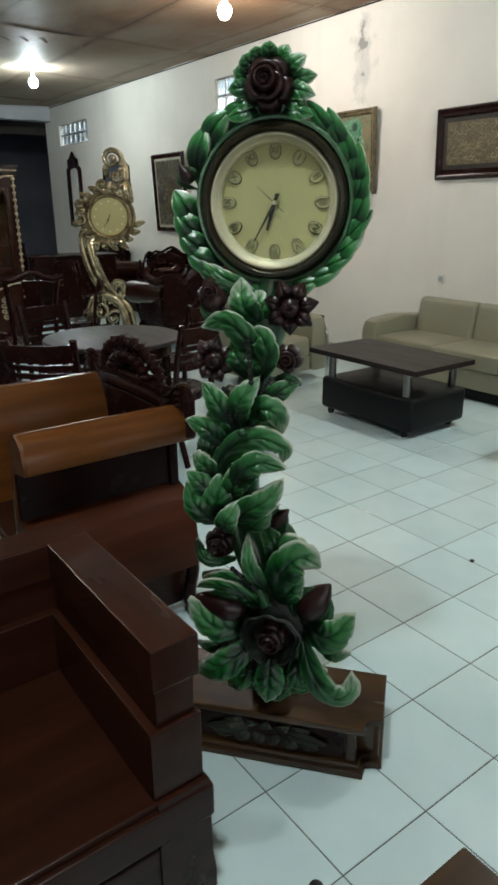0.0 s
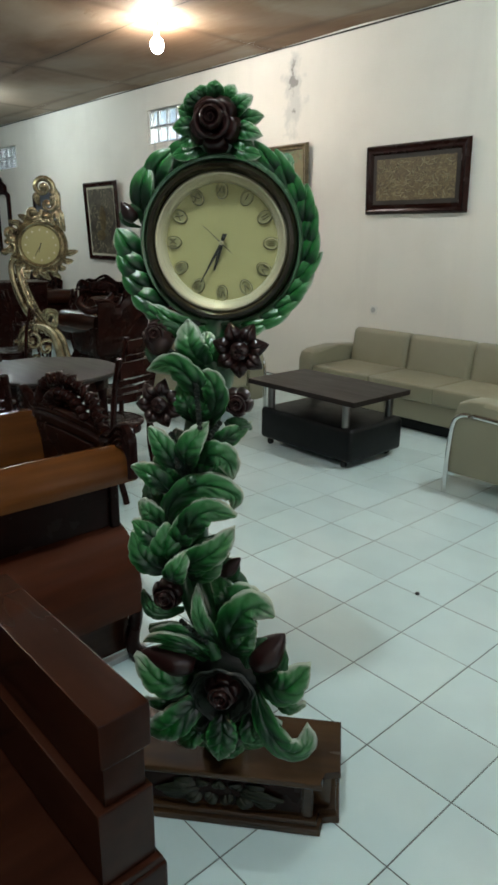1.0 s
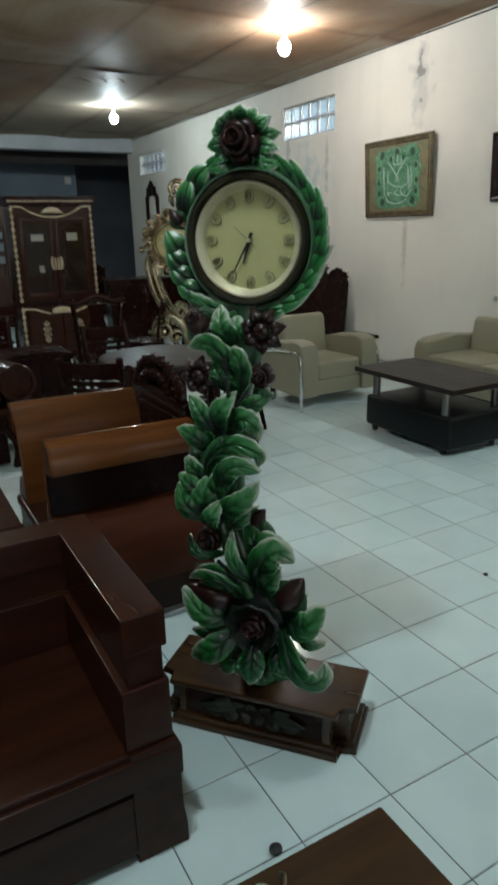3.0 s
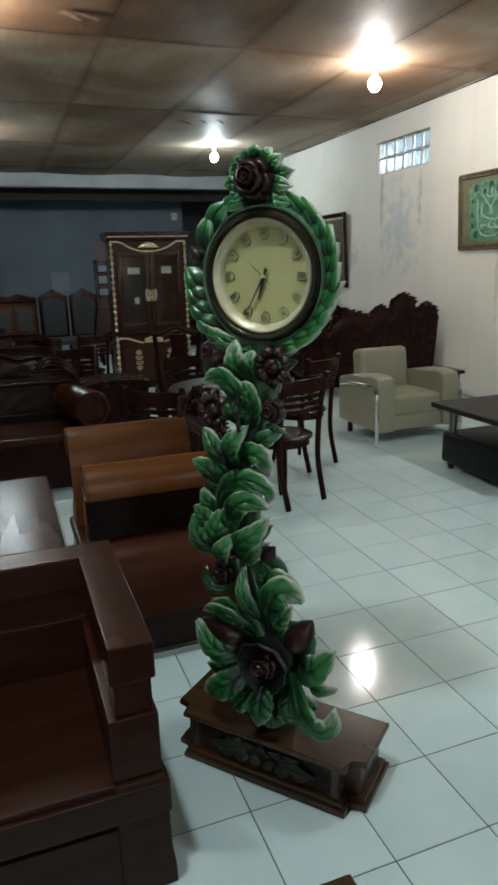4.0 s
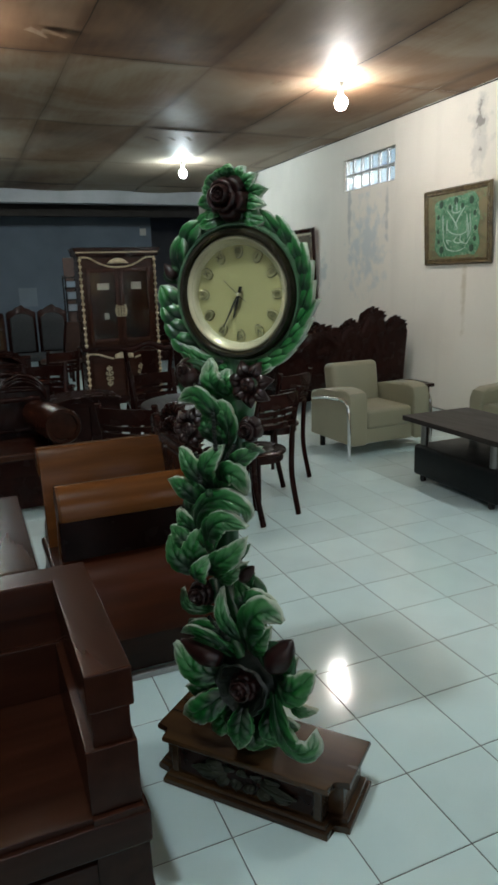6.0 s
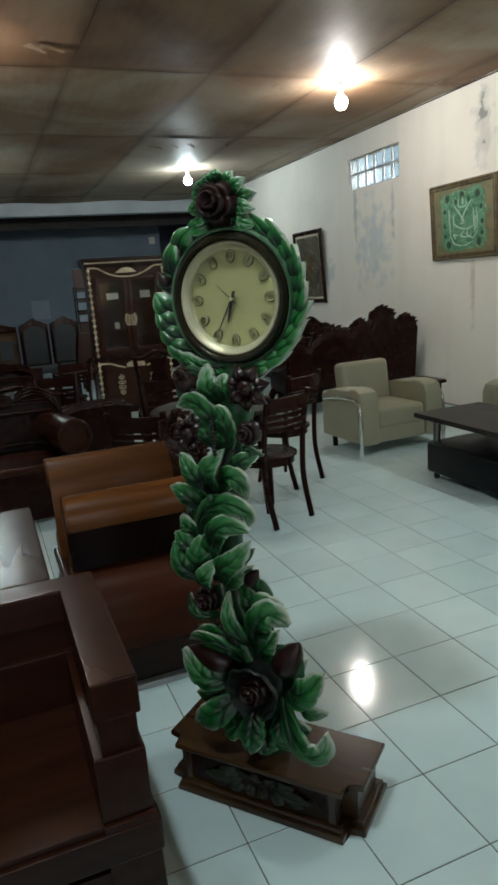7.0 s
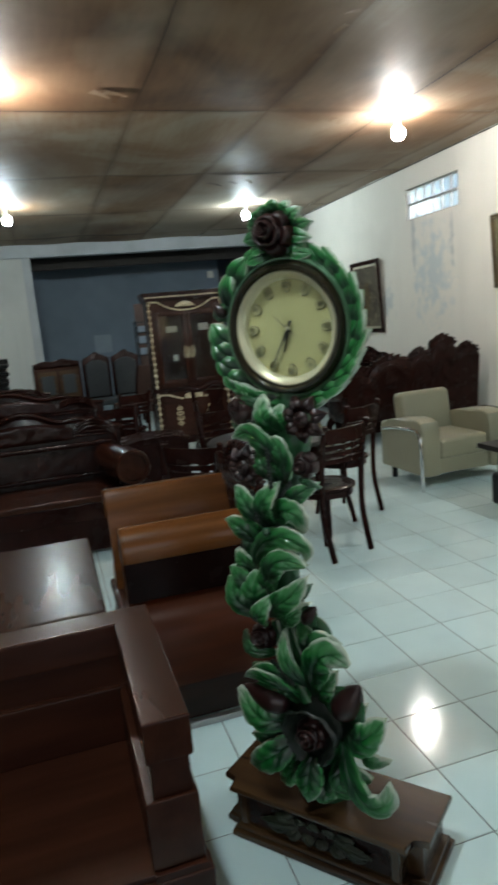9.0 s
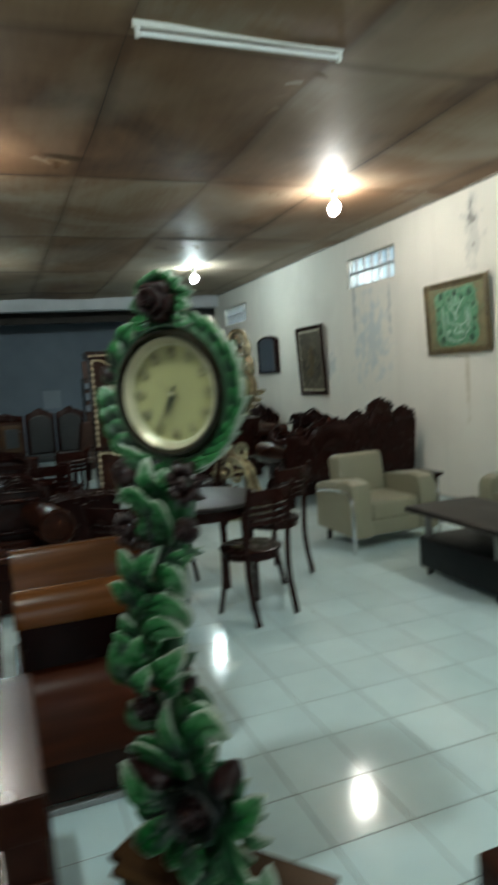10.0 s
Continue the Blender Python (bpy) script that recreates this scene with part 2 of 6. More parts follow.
def plywood():
    m, n, l, p = nodes_of("water_stained_plywood")
    tc = n.new("ShaderNodeTexCoord")
    rnd = n.new("ShaderNodeNewGeometry")
    no = n.new("ShaderNodeTexNoise")
    no.inputs["Scale"].default_value, no.inputs["Detail"].default_value, no.inputs["Distortion"].default_value = 0.8, 6, 0.6
    l.new(tc.outputs["Object"], no.inputs["Vector"])
    mp = n.new("ShaderNodeMapping")
    mp.inputs["Scale"].default_value = (9, 1.2, 1)
    l.new(tc.outputs["Object"], mp.inputs[0])
    gr = n.new("ShaderNodeTexNoise")
    gr.inputs["Scale"].default_value, gr.inputs["Detail"].default_value = 2.5, 6
    l.new(mp.outputs[0], gr.inputs["Vector"])
    a = n.new("ShaderNodeMath")
    a.operation = "MULTIPLY_ADD"
    l.new(gr.outputs[0], a.inputs[0])
    a.inputs[1].default_value = 0.16
    l.new(no.outputs[0], a.inputs[2])
    b = n.new("ShaderNodeMath")
    b.operation = "MULTIPLY_ADD"
    l.new(rnd.outputs["Random Per Island"], b.inputs[0])
    b.inputs[1].default_value = 0.30
    l.new(a.outputs[0], b.inputs[2])
    r = ramp_of(n, [(0.40, (0.075, 0.041, 0.026)), (0.62, (0.178, 0.098, 0.053)), (0.82, (0.240, 0.148, 0.086)), (1.0, (0.33, 0.27, 0.20))])
    l.new(b.outputs[0], r.inputs[0])
    # grey bloom of old damp, and the paler sheets next to the wall
    bl = n.new("ShaderNodeTexNoise")
    bl.inputs["Scale"].default_value, bl.inputs["Detail"].default_value, bl.inputs["Distortion"].default_value = 0.55, 5, 1.2
    l.new(mp.outputs[0], bl.inputs["Vector"])
    mp2 = n.new("ShaderNodeMapping")
    mp2.inputs["Scale"].default_value = (1.0, 0.5, 1)
    l.new(tc.outputs["Object"], mp2.inputs[0])
    l.new(mp2.outputs[0], bl.inputs["Vector"])
    sx = n.new("ShaderNodeSeparateXYZ")
    l.new(tc.outputs["Object"], sx.inputs[0])
    near = n.new("ShaderNodeMapRange")
    near.inputs["From Min"].default_value, near.inputs["From Max"].default_value, near.inputs["To Max"].default_value = 1.74, 1.79, 0.17
    l.new(sx.outputs[0], near.inputs[0])
    su = n.new("ShaderNodeMath")
    damp = n.new("ShaderNodeMapRange")
    damp.inputs["From Min"].default_value, damp.inputs["From Max"].default_value, damp.inputs["To Max"].default_value = 7.0, 8.2, 0.10
    l.new(sx.outputs[1], damp.inputs[0])
    both = n.new("ShaderNodeMath")
    l.new(near.outputs[0], both.inputs[0])
    l.new(damp.outputs[0], both.inputs[1])
    l.new(bl.outputs[0], su.inputs[0])
    l.new(both.outputs[0], su.inputs[1])
    mr = n.new("ShaderNodeMapRange")
    mr.inputs["From Min"].default_value, mr.inputs["From Max"].default_value, mr.inputs["To Max"].default_value = 0.54, 0.78, 0.62
    l.new(su.outputs[0], mr.inputs[0])
    mx = n.new("ShaderNodeMix")
    mx.data_type = "RGBA"
    l.new(mr.outputs[0], mx.inputs["Factor"])
    l.new(r.outputs[0], mx.inputs["A"])
    mx.inputs["B"].default_value = (0.37, 0.315, 0.25, 1)
    # damp has drawn a brown stain out of the seams between the sheets
    dist = []
    for k, shift, half in ((0, 0.68, 0.61), (1, -0.03, 1.2175)):
        o = n.new("ShaderNodeMath")
        l.new(sx.outputs[k], o.inputs[0])
        o.inputs[1].default_value = shift
        pp = n.new("ShaderNodeMath")
        pp.operation = "PINGPONG"
        l.new(o.outputs[0], pp.inputs[0])
        pp.inputs[1].default_value = half
        dist.append(pp)
    mn = n.new("ShaderNodeMath")
    mn.operation = "MINIMUM"
    l.new(dist[0].outputs[0], mn.inputs[0])
    l.new(dist[1].outputs[0], mn.inputs[1])
    wob = n.new("ShaderNodeMath")
    wob.operation = "MULTIPLY_ADD"
    l.new(no.outputs[0], wob.inputs[0])
    wob.inputs[1].default_value = 0.16
    l.new(mn.outputs[0], wob.inputs[2])
    sr = n.new("ShaderNodeMapRange")
    sr.inputs["From Min"].default_value, sr.inputs["From Max"].default_value = 0.07, 0.17
    sr.inputs["To Min"].default_value, sr.inputs["To Max"].default_value = 0.50, 0.0
    l.new(wob.outputs[0], sr.inputs[0])
    st = n.new("ShaderNodeMix")
    st.data_type = "RGBA"
    l.new(sr.outputs[0], st.inputs["Factor"])
    l.new(mx.outputs["Result"], st.inputs["A"])
    st.inputs["B"].default_value = (0.070, 0.034, 0.018, 1)
    l.new(st.outputs["Result"], p.inputs["Base Color"])
    p.inputs["Roughness"].default_value = 0.60
    p.inputs["Specular IOR Level"].default_value = 0.25
    return m


def painting(name, ground, mark, gold, scale, spread):
    """An abstract panel: soft marks on a mottled ground."""
    m, n, l, p = nodes_of(name)
    tc = n.new("ShaderNodeTexCoord")
    a = n.new("ShaderNodeTexNoise")
    a.inputs["Scale"].default_value, a.inputs["Detail"].default_value, a.inputs["Distortion"].default_value = scale, 4, 1.5
    l.new(tc.outputs["Object"], a.inputs["Vector"])
    b = n.new("ShaderNodeTexNoise")
    b.inputs["Scale"].default_value, b.inputs["Distortion"].default_value = scale * 2.6, 2.5
    l.new(tc.outputs["Object"], b.inputs["Vector"])
    r = ramp_of(n, [(0.5 - spread, ground), (0.5 + spread, mark)])
    l.new(a.outputs[0], r.inputs[0])
    r2 = ramp_of(n, [(0.57, (0, 0, 0)), (0.62, (1, 1, 1))])
    l.new(b.outputs[0], r2.inputs[0])
    mx = n.new("ShaderNodeMix")
    mx.data_type = "RGBA"
    l.new(r2.outputs[0], mx.inputs["Factor"])
    l.new(r.outputs[0], mx.inputs["A"])
    mx.inputs["B"].default_value = (*gold, 1)
    l.new(mx.outputs["Result"], p.inputs["Base Color"])
    p.inputs["Roughness"].default_value = 0.45
    return m


def glass(name, tint, rough, ior=1.45):
    m, n, l, p = nodes_of(name)
    p.inputs["Base Color"].default_value = (*tint, 1)
    p.inputs["Roughness"].default_value = rough
    p.inputs["Transmission Weight"].default_value = 1.0
    p.inputs["IOR"].default_value = ior
    return m


def glow(name, colour, strength):
    m, n, l, p = nodes_of(name)
    p.inputs["Base Color"].default_value = (0.9, 0.9, 0.9, 1)
    p.inputs["Emission Color"].default_value = (*colour, 1)
    p.inputs["Emission Strength"].default_value = strength
    return m


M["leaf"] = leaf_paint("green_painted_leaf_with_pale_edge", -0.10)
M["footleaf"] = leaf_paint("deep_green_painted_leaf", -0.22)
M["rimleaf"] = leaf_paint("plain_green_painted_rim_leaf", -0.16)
M["wall"] = plaster("stained_cream_limewash", (0.74, 0.71, 0.64), (0.64, 0.61, 0.55), (0.42, 0.46, 0.46), [
    (6.65, 1.9, 0.50, 0.75, (0.48, 0.55, 0.58), 0.20, 0.42),
    (4.60, 2.95, 0.17, 0.45, (0.50, 0.50, 0.47), 0.18, 0.34),
    (4.60, 3.00, 0.12, 0.42, (0.15, 0.14, 0.13), 0.375, 0.43),
    (4.72, 1.30, 0.045, 0.42, (0.50, 0.45, 0.34), 0.16, 0.42),
    (6.2, 2.45, 0.05, 0.5, (0.40, 0.42, 0.42), 0.15, 0.40),
    (7.1, 2.45, 0.05, 0.5, (0.40, 0.42, 0.42), 0.15, 0.40),
    (7.9, 1.6, 0.3, 0.3, (0.46, 0.50, 0.50), 0.22, 0.42),
])
M["plainwall"] = plaster("stained_white_limewash", (0.60, 0.60, 0.57), (0.47, 0.47, 0.45), (0.35, 0.36, 0.35))
M["ply"] = plywood()
M["mirror"] = mat("silvered_mirror", (0.8, 0.8, 0.8), 0.03, metal=1.0, vary=0.02, vrough=0.02)
M["block"] = glass("glass_block", (0.90, 0.97, 0.98), 0.25)
M["pane"] = glass("thin_glass", (0.95, 0.97, 0.95), 0.03, 1.3)
M["bulb_warm"] = glow("warm_bulb", (1.0, 0.97, 0.91), BULB)
M["bulb_near"] = glow("near_white_bulb", (0.80, 0.97, 1.0), BULB * 1.7)
M["bulb_white"] = glow("white_bulb", (0.80, 0.97, 1.0), BULB)


# ---- building helpers ----
def flat_normals(me, limit):
    """Weight the corner normals by face size, so that bevelled boards keep flat faces."""
    around = [[] for v in me.vertices]
    for f in me.polygons:
        for v in f.vertices:
            around[v].append((f.normal.copy(), f.area))
    out = []
    for f in me.polygons:
        for v in f.vertices:
            s = Vector((0, 0, 0))
            for nn, a in around[v]:
                if nn.dot(f.normal) > limit:
                    s += nn * a
            out.append(s.normalized() if s.length > 0 else f.normal)
    me.normals_split_custom_set(out)


def part(name, bm, material, parent, label="", smooth=38.0, kind=""):
    me = bpy.data.meshes.new(name)
    bmesh.ops.recalc_face_normals(bm, faces=bm.faces[:])
    bm.to_mesh(me)
    bm.free()
    if material.name in TWIN:
        size = [max(v.co[k] for v in me.vertices) - min(v.co[k] for v in me.vertices) for k in (0, 1)]
        material = TWIN[material.name] if size[1] > size[0] else material
    me.materials.append(material)
    me.shade_smooth()
    me.set_sharp_from_angle(angle=radians(smooth))
    if len(me.vertices) <= 130:
        flat_normals(me, math.cos(radians(smooth)))
    ob = new(name, me)
    ob.parent = parent
    return tagged(ob, label, kind=kind)


def share(ob, name, m, parent):
    o = new(name, ob.data)
    o.parent = parent
    o.matrix_basis = m
    return o


def thing(name, m, label, category, group="", kind=""):
    e = new(name)
    e.empty_display_size = 0.1
    e.matrix_basis = m
    return tagged(e, label, category, group, kind)


def box(x0, x1, y0, y1, z0, z1, bev=0.004, seg=2, bm=None):
    bm = bm or bmesh.new()
    mtx = Matrix.Translation(((x0 + x1) / 2, (y0 + y1) / 2, (z0 + z1) / 2)) @ Matrix.Diagonal((x1 - x0, y1 - y0, z1 - z0, 1))
    g = bmesh.ops.create_cube(bm, size=1, matrix=mtx)
    if bev:
        es = list({e for v in g["verts"] for e in v.link_edges})
        bmesh.ops.bevel(bm, geom=es, offset=bev, segments=seg, profile=0.5, affect="EDGES")
    return bm


def prism(pts, a, b, axis="y", bm=None, bev=0.0):
    """A polygon in the two other axes, drawn out from a to b along the axis."""
    bm = bm or bmesh.new()
    put = {"x": lambda p, w: (w, p[0], p[1]), "y": lambda p, w: (p[0], w, p[1]), "z": lambda p, w: (p[0], p[1], w)}[axis]
    lo, hi = [bm.verts.new(put(p, a)) for p in pts], [bm.verts.new(put(p, b)) for p in pts]
    k = len(pts)
    caps = [bm.faces.new(lo), bm.faces.new(hi[::-1])]
    for i in range(k):
        bm.faces.new((lo[i], lo[(i + 1) % k], hi[(i + 1) % k], hi[i]))
    if bev:
        bmesh.ops.bevel(bm, geom=list({e for f in caps for e in f.edges}), offset=bev, segments=2, profile=0.5, affect="EDGES")
    return bm


def rings(rows, bm=None, closed=True, caps=True):
    """Skin over rows of points of equal count."""
    bm = bm or bmesh.new()
    vs = [[bm.verts.new(p) for p in row] for row in rows]
    k = len(vs[0])
    for a, b in zip(vs, vs[1:]):
        for i in range(k if closed else k - 1):
            j = (i + 1) % k
            bm.faces.new((a[i], a[j], b[j], b[i]))
    if caps and closed:
        bm.faces.new(vs[0][::-1])
        bm.faces.new(vs[-1])
    return bm


def lathe(profile, seg=20, at=(0, 0, 0), bm=None, axis="z", hollow=False):
    """hollow: the profile is a closed loop round the ring, with no discs across it."""
    rows = []
    profile = [*profile, profile[0]] if hollow else profile
    for r, z in profile:
        row = []
        for i in range(seg):
            a = 2 * math.pi * i / seg
            p = (r * math.cos(a), r * math.sin(a), z)
            p = (p[0], p[2], p[1]) if axis == "y" else (p[2], p[0], p[1]) if axis == "x" else p
            row.append(Vector(p) + Vector(at))
        rows.append(row)
    return rings(rows, bm, caps=not hollow)


def curve(pts, n):
    """Points along a smooth line through pts."""
    P = [Vector(p) for p in pts]
    if len(P) == 2:
        return [P[0].lerp(P[1], i / (n - 1)) for i in range(n)]
    P = [2 * P[0] - P[1], *P, 2 * P[-1] - P[-2]]
    out = []
    for i in range(n):
        s = i / (n - 1) * (len(P) - 3)
        k = min(int(s), len(P) - 4)
        t = s - k
        a, b, c, d = P[k : k + 4]
        out.append(0.5 * (2 * b + (c - a) * t + (2 * a - 5 * b + 4 * c - d) * t * t + (3 * b - 3 * c + d - a) * t**3))
    return out


def tube(pts, radius, seg=10, n=0, bm=None, flat=1.0):
    """radius: a number or a function of 0..1 along the line."""
    line = curve(pts, n) if n else [Vector(p) for p in pts]
    rows, up = [], Vector((0.0, 1.0, 0.013))
    for i, p in enumerate(line):
        d = (line[min(i + 1, len(line) - 1)] - line[max(i - 1, 0)]).normalized()
        s = d.cross(up)
        s = s.normalized() if s.length > 1e-4 else Vector((1, 0, 0))
        u = s.cross(d)
        r = radius(i / (len(line) - 1)) if callable(radius) else radius
        rows.append([p + r * (math.cos(2 * math.pi * k / seg) * s + flat * math.sin(2 * math.pi * k / seg) * u) for k in range(seg)])
    return rings(rows, bm)


def ball(c, r, sub=2, squash=(1, 1, 1), bm=None):
    bm = bm or bmesh.new()
    bmesh.ops.create_icosphere(bm, subdivisions=sub, radius=r, matrix=Matrix.Translation(c) @ Matrix.Diagonal((*squash, 1)))
    return bm


def carved_board(w, top, bottom, thick, relief, seed=0.0, nx=48, nz=18, back=True):
    """A board in x and z with a shaped top edge and floral relief on its faces. top and bottom: functions of x."""
    def f(x, z):
        q = Vector((x * 13 + seed, 0.7 * seed, z * 13))
        return abs(noise.noise(q)) * 1.4 + 0.45 * abs(noise.noise(q * 2.3))
    rows_f, rows_b = [], []
    for i in range(nx + 1):
        x = -w / 2 + w * i / nx
        a, b = bottom(x), top(x)
        rf, rb = [], []
        for k in range(nz + 1):
            s = k / nz
            z = a + (b - a) * s
            edge = min(1.0, 8 * min(s, 1 - s, i / nx, 1 - i / nx))
            d = relief * f(x, z) * edge
            rf.append((x, -thick / 2 * (0.4 + 0.6 * edge) - d, z))
            rb.append((x, thick / 2 * (0.4 + 0.6 * edge) + (d if back else 0), z))
        rows_f.append(rf)
        rows_b.append(rb)
    return rings([f_ + b_[::-1] for f_, b_ in zip(rows_f, rows_b)])


def lobes(x, peaks):
    return max(0.0, *(h * math.sqrt(max(0.0, 1 - ((x - c) / s) ** 2)) for c, h, s in peaks))


def bumps(x, peaks):
    return sum(h * math.exp(-(((x - c) / s) ** 2)) for c, h, s in peaks)


ID = Matrix.Identity(4)

M["padded"] = mat("dark_glossy_leatherette", (0.020, 0.0065, 0.0055), 0.22, vary=0.2, scale=6, spec=0.4)

# ---- the room ----
EAST, CEIL, BACK, SOUTH, WEST = 4.54, 3.385, 13.1, -5.0, -5.5


def structure(name, label, cat="wall"):
    return thing(name, ID, label, cat, kind="structure")


wall_e = structure("wall_east", "stained cream plaster wall with peeling patches")
b = bmesh.new()
for y0, y1, z0, z1 in ((SOUTH, 6.05, 0, 3.6), (6.05, 7.25, 0, 2.68), (6.05, 7.25, 3.08, 3.6), (7.25, 11.35, 0, 3.6), (11.35, 12.66, 0, 2.66), (11.35, 12.66, 3.02, 3.6), (12.66, 13.35, 0, 3.6)):
    box(EAST, EAST + 0.15, y0, y1, z0, z1, 0, bm=b)
bmesh.ops.remove_doubles(b, verts=b.verts[:], dist=1e-4)
part("plaster", b, M["wall"], wall_e)

wall_w = structure("wall_west", "plain stained plaster wall")
part("plaster", box(WEST - 0.15, WEST, SOUTH, BACK, 0, 3.6, 0), M["plainwall"], wall_w)
wall_s = structure("wall_south", "shop front wall with a wide opening")
b = box(WEST, -4.2, SOUTH - 0.15, SOUTH, 0, 3.6, 0)
box(2.6, EAST, SOUTH - 0.15, SOUTH, 0, 3.6, 0, bm=b)
box(-4.2, 2.6, SOUTH - 0.15, SOUTH, 3.0, 3.6, 0, bm=b)
part("plaster", b, M["plainwall"], wall_s)
wall_n = structure("wall_north", "pale plaster wall with a wide opening to a dark store")
b = box(WEST, -0.62, BACK, BACK + 0.15, 0, 3.13, 0)
part("plaster", b, M["plainwall"], wall_n)
part("pillar", box(-0.62, -0.46, BACK - 0.04, BACK + 0.2, 0, 3.13, 0.004), M["beam"], wall_n)
part("beam", box(WEST, EAST, BACK - 0.06, BACK + 0.2, 3.13, 3.41, 0.006), M["beam"], wall_n, "whitewashed concrete beam")
store = structure("wall_store", "blue-grey painted wall of the dim back store")
part("plaster", box(-1.6, 4.15, 16.0, 16.15, 0, 3.6, 0), M["blue"], store)
# dark plaster tone stands in for the unlit room beyond
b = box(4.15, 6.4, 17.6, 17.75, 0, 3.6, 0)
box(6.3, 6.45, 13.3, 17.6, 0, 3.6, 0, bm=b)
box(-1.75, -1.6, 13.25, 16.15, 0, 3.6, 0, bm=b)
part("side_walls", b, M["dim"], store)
# dark board added for the band of shade above the blue wall
part("lintel_shadow_board", box(-0.46, 6.3, 14.2, 14.3, 2.98, 3.6, 0.01), M["woodshade"], store)
ceil_store = tagged(part("ceiling_store", box(-1.75, 6.45, 13.3, 17.75, 3.6, 3.7, 0), M["woodshade"], None), "dark boarded ceiling of the store", "ceiling", kind="structure")

# plywood ceiling: sagging sheets with open seams
b = bmesh.new()
XS = [WEST - 0.1, -4.34, -3.12, -1.90, -0.68, 0.54, 1.76, 2.98, 4.20, EAST + 0.1]
YS = [SOUTH - 0.1, -2.40, 0.03, 2.46, 4.90, 7.34, 9.78, 12.2, BACK + 0.02]
for i in range(len(XS) - 1):
    for j in range(len(YS) - 1):
        x0, x1, y0, y1 = XS[i] + 0.0008, XS[i + 1] - 0.0008, YS[j] + 0.0008, YS[j + 1] - 0.0008
        sag, tilt = random.uniform(0.004, 0.030), random.uniform(-0.004, 0.004)
        if i == 8:
            sag *= 0.3
        n, rows = 8, []
        for a in range(n + 1):
            row = []
            for c in range(n + 1):
                s, t = a / n, c / n
                x, y = x0 + (x1 - x0) * s, y0 + (y1 - y0) * t
                dz = 0.03 * noise.noise(Vector((x * 0.9, y * 0.9, 3.0)))
                lip = 0.006 * (1 - min(1, 9 * min(s, 1 - s, t, 1 - t)))
                row.append((x, y, CEIL - sag * 4 * (s * (1 - s) + t * (1 - t)) * 0.5 + tilt * (t - 0.5) + dz - lip))
            rows.append(row)
        rings(rows, b, closed=False)
# torn veneer curling down along the worst seams
rf = random.Random(11)
flaps = [(1.69, 2.55, 0.9), (1.69, 2.69, 0.9), (1.69, 2.89, 0.8), (1.69, 3.08, 0.9), (1.70, 3.555, 1.0), (0.15, 4.35, 1.3), (0.25, 4.37, 1.4), (0.36, 4.36, 1.4)]
flaps += [(1.90 + 0.27 * k + rf.uniform(-0.1, 0.1), 7.72 - 0.08 * k + rf.uniform(-0.05, 0.05), rf.uniform(0.6, 1.7)) for k in range(5)]
flaps += [(2.45 + 0.06 * k, 4.98 + 0.03 * k, 0.8) for k in range(6)]
for fx, fy, fs in flaps:
    a = rf.uniform(-1.5, 1.5)
    u, v = Vector((math.cos(a), math.sin(a), 0)), Vector((-math.sin(a), math.cos(a), 0))
    w, ln = 0.035 * fs, 0.13 * fs
    o = Vector((fx, fy, CEIL - 0.035))
    rings([[o + u * (s * w * (1 - 0.7 * q)) + v * (ln * q) - Vector((0, 0, 0.018 * fs * q * q)) for s in (-1, -0.3, 0.4, 1)] for q in (0, 0.35, 0.7, 1.0)], b, closed=False)
ceiling = tagged(part("ceiling", b, M["ply"], None, smooth=60), "brown water-stained plywood ceiling sheets, sagging at the seams", "ceiling", kind="structure")
roof = tagged(part("ceiling_deck", box(WEST - 0.2, EAST + 0.2, SOUTH - 0.2, BACK + 0.3, 3.6, 3.7, 0), M["woodshade"], None), "dark roof deck over the plywood", "ceiling", kind="structure")
cornice = tagged(part("trim_ceiling", box(EAST - 0.015, EAST - 0.002, SOUTH, BACK, 3.360, 3.373, 0.003), M["woodshade"], None), "dark wooden batten where ceiling meets wall", "trim", kind="structure")

ground = tagged(part("ground", box(-60, 60, -80, SOUTH, -0.12, -0.02, 0), M["pave"], None), "outdoor paving beyond the shop front", "ground", kind="structure")

# glass-block windows
def block_window(name, y0, y1, z0, z1, cols, rows):
    w = thing(name, ID, "two rows of clear glass blocks set high in the plaster wall", "window", kind="structure")
    b = bmesh.new()
    dy, dz = (y1 - y0) / cols, (z1 - z0) / rows
    for k in range(1, cols):
        box(EAST + 0.03, EAST + 0.12, y0 + k * dy - 0.006, y0 + k * dy + 0.006, z0, z1, 0, bm=b)
    for k in range(1, rows):
        box(EAST + 0.032, EAST + 0.118, y0, y1, z0 + k * dz - 0.007, z0 + k * dz + 0.007, 0, bm=b)
    part("mortar", b, M["beam"], w)
    one = None
    for i in range(cols):
        for k in range(rows):
            m = Matrix.Translation((EAST + 0.07, y0 + (i + 0.5) * dy, z0 + (k + 0.5) * dz))
            if one is None:
                one = part("glass_block", box(-0.04, 0.04, -dy / 2 + 0.008, dy / 2 - 0.008, -dz / 2 + 0.009, dz / 2 - 0.009, 0.014, 3), M["block"], w)
                one.matrix_basis = m
                one.visible_shadow = False
            else:
                share(one, "glass_block", m, w).visible_shadow = False


block_window("window_1", 6.05, 7.25, 2.68, 3.08, 6, 2)
block_window("window_2", 11.35, 12.66, 2.66, 3.02, 6, 2)

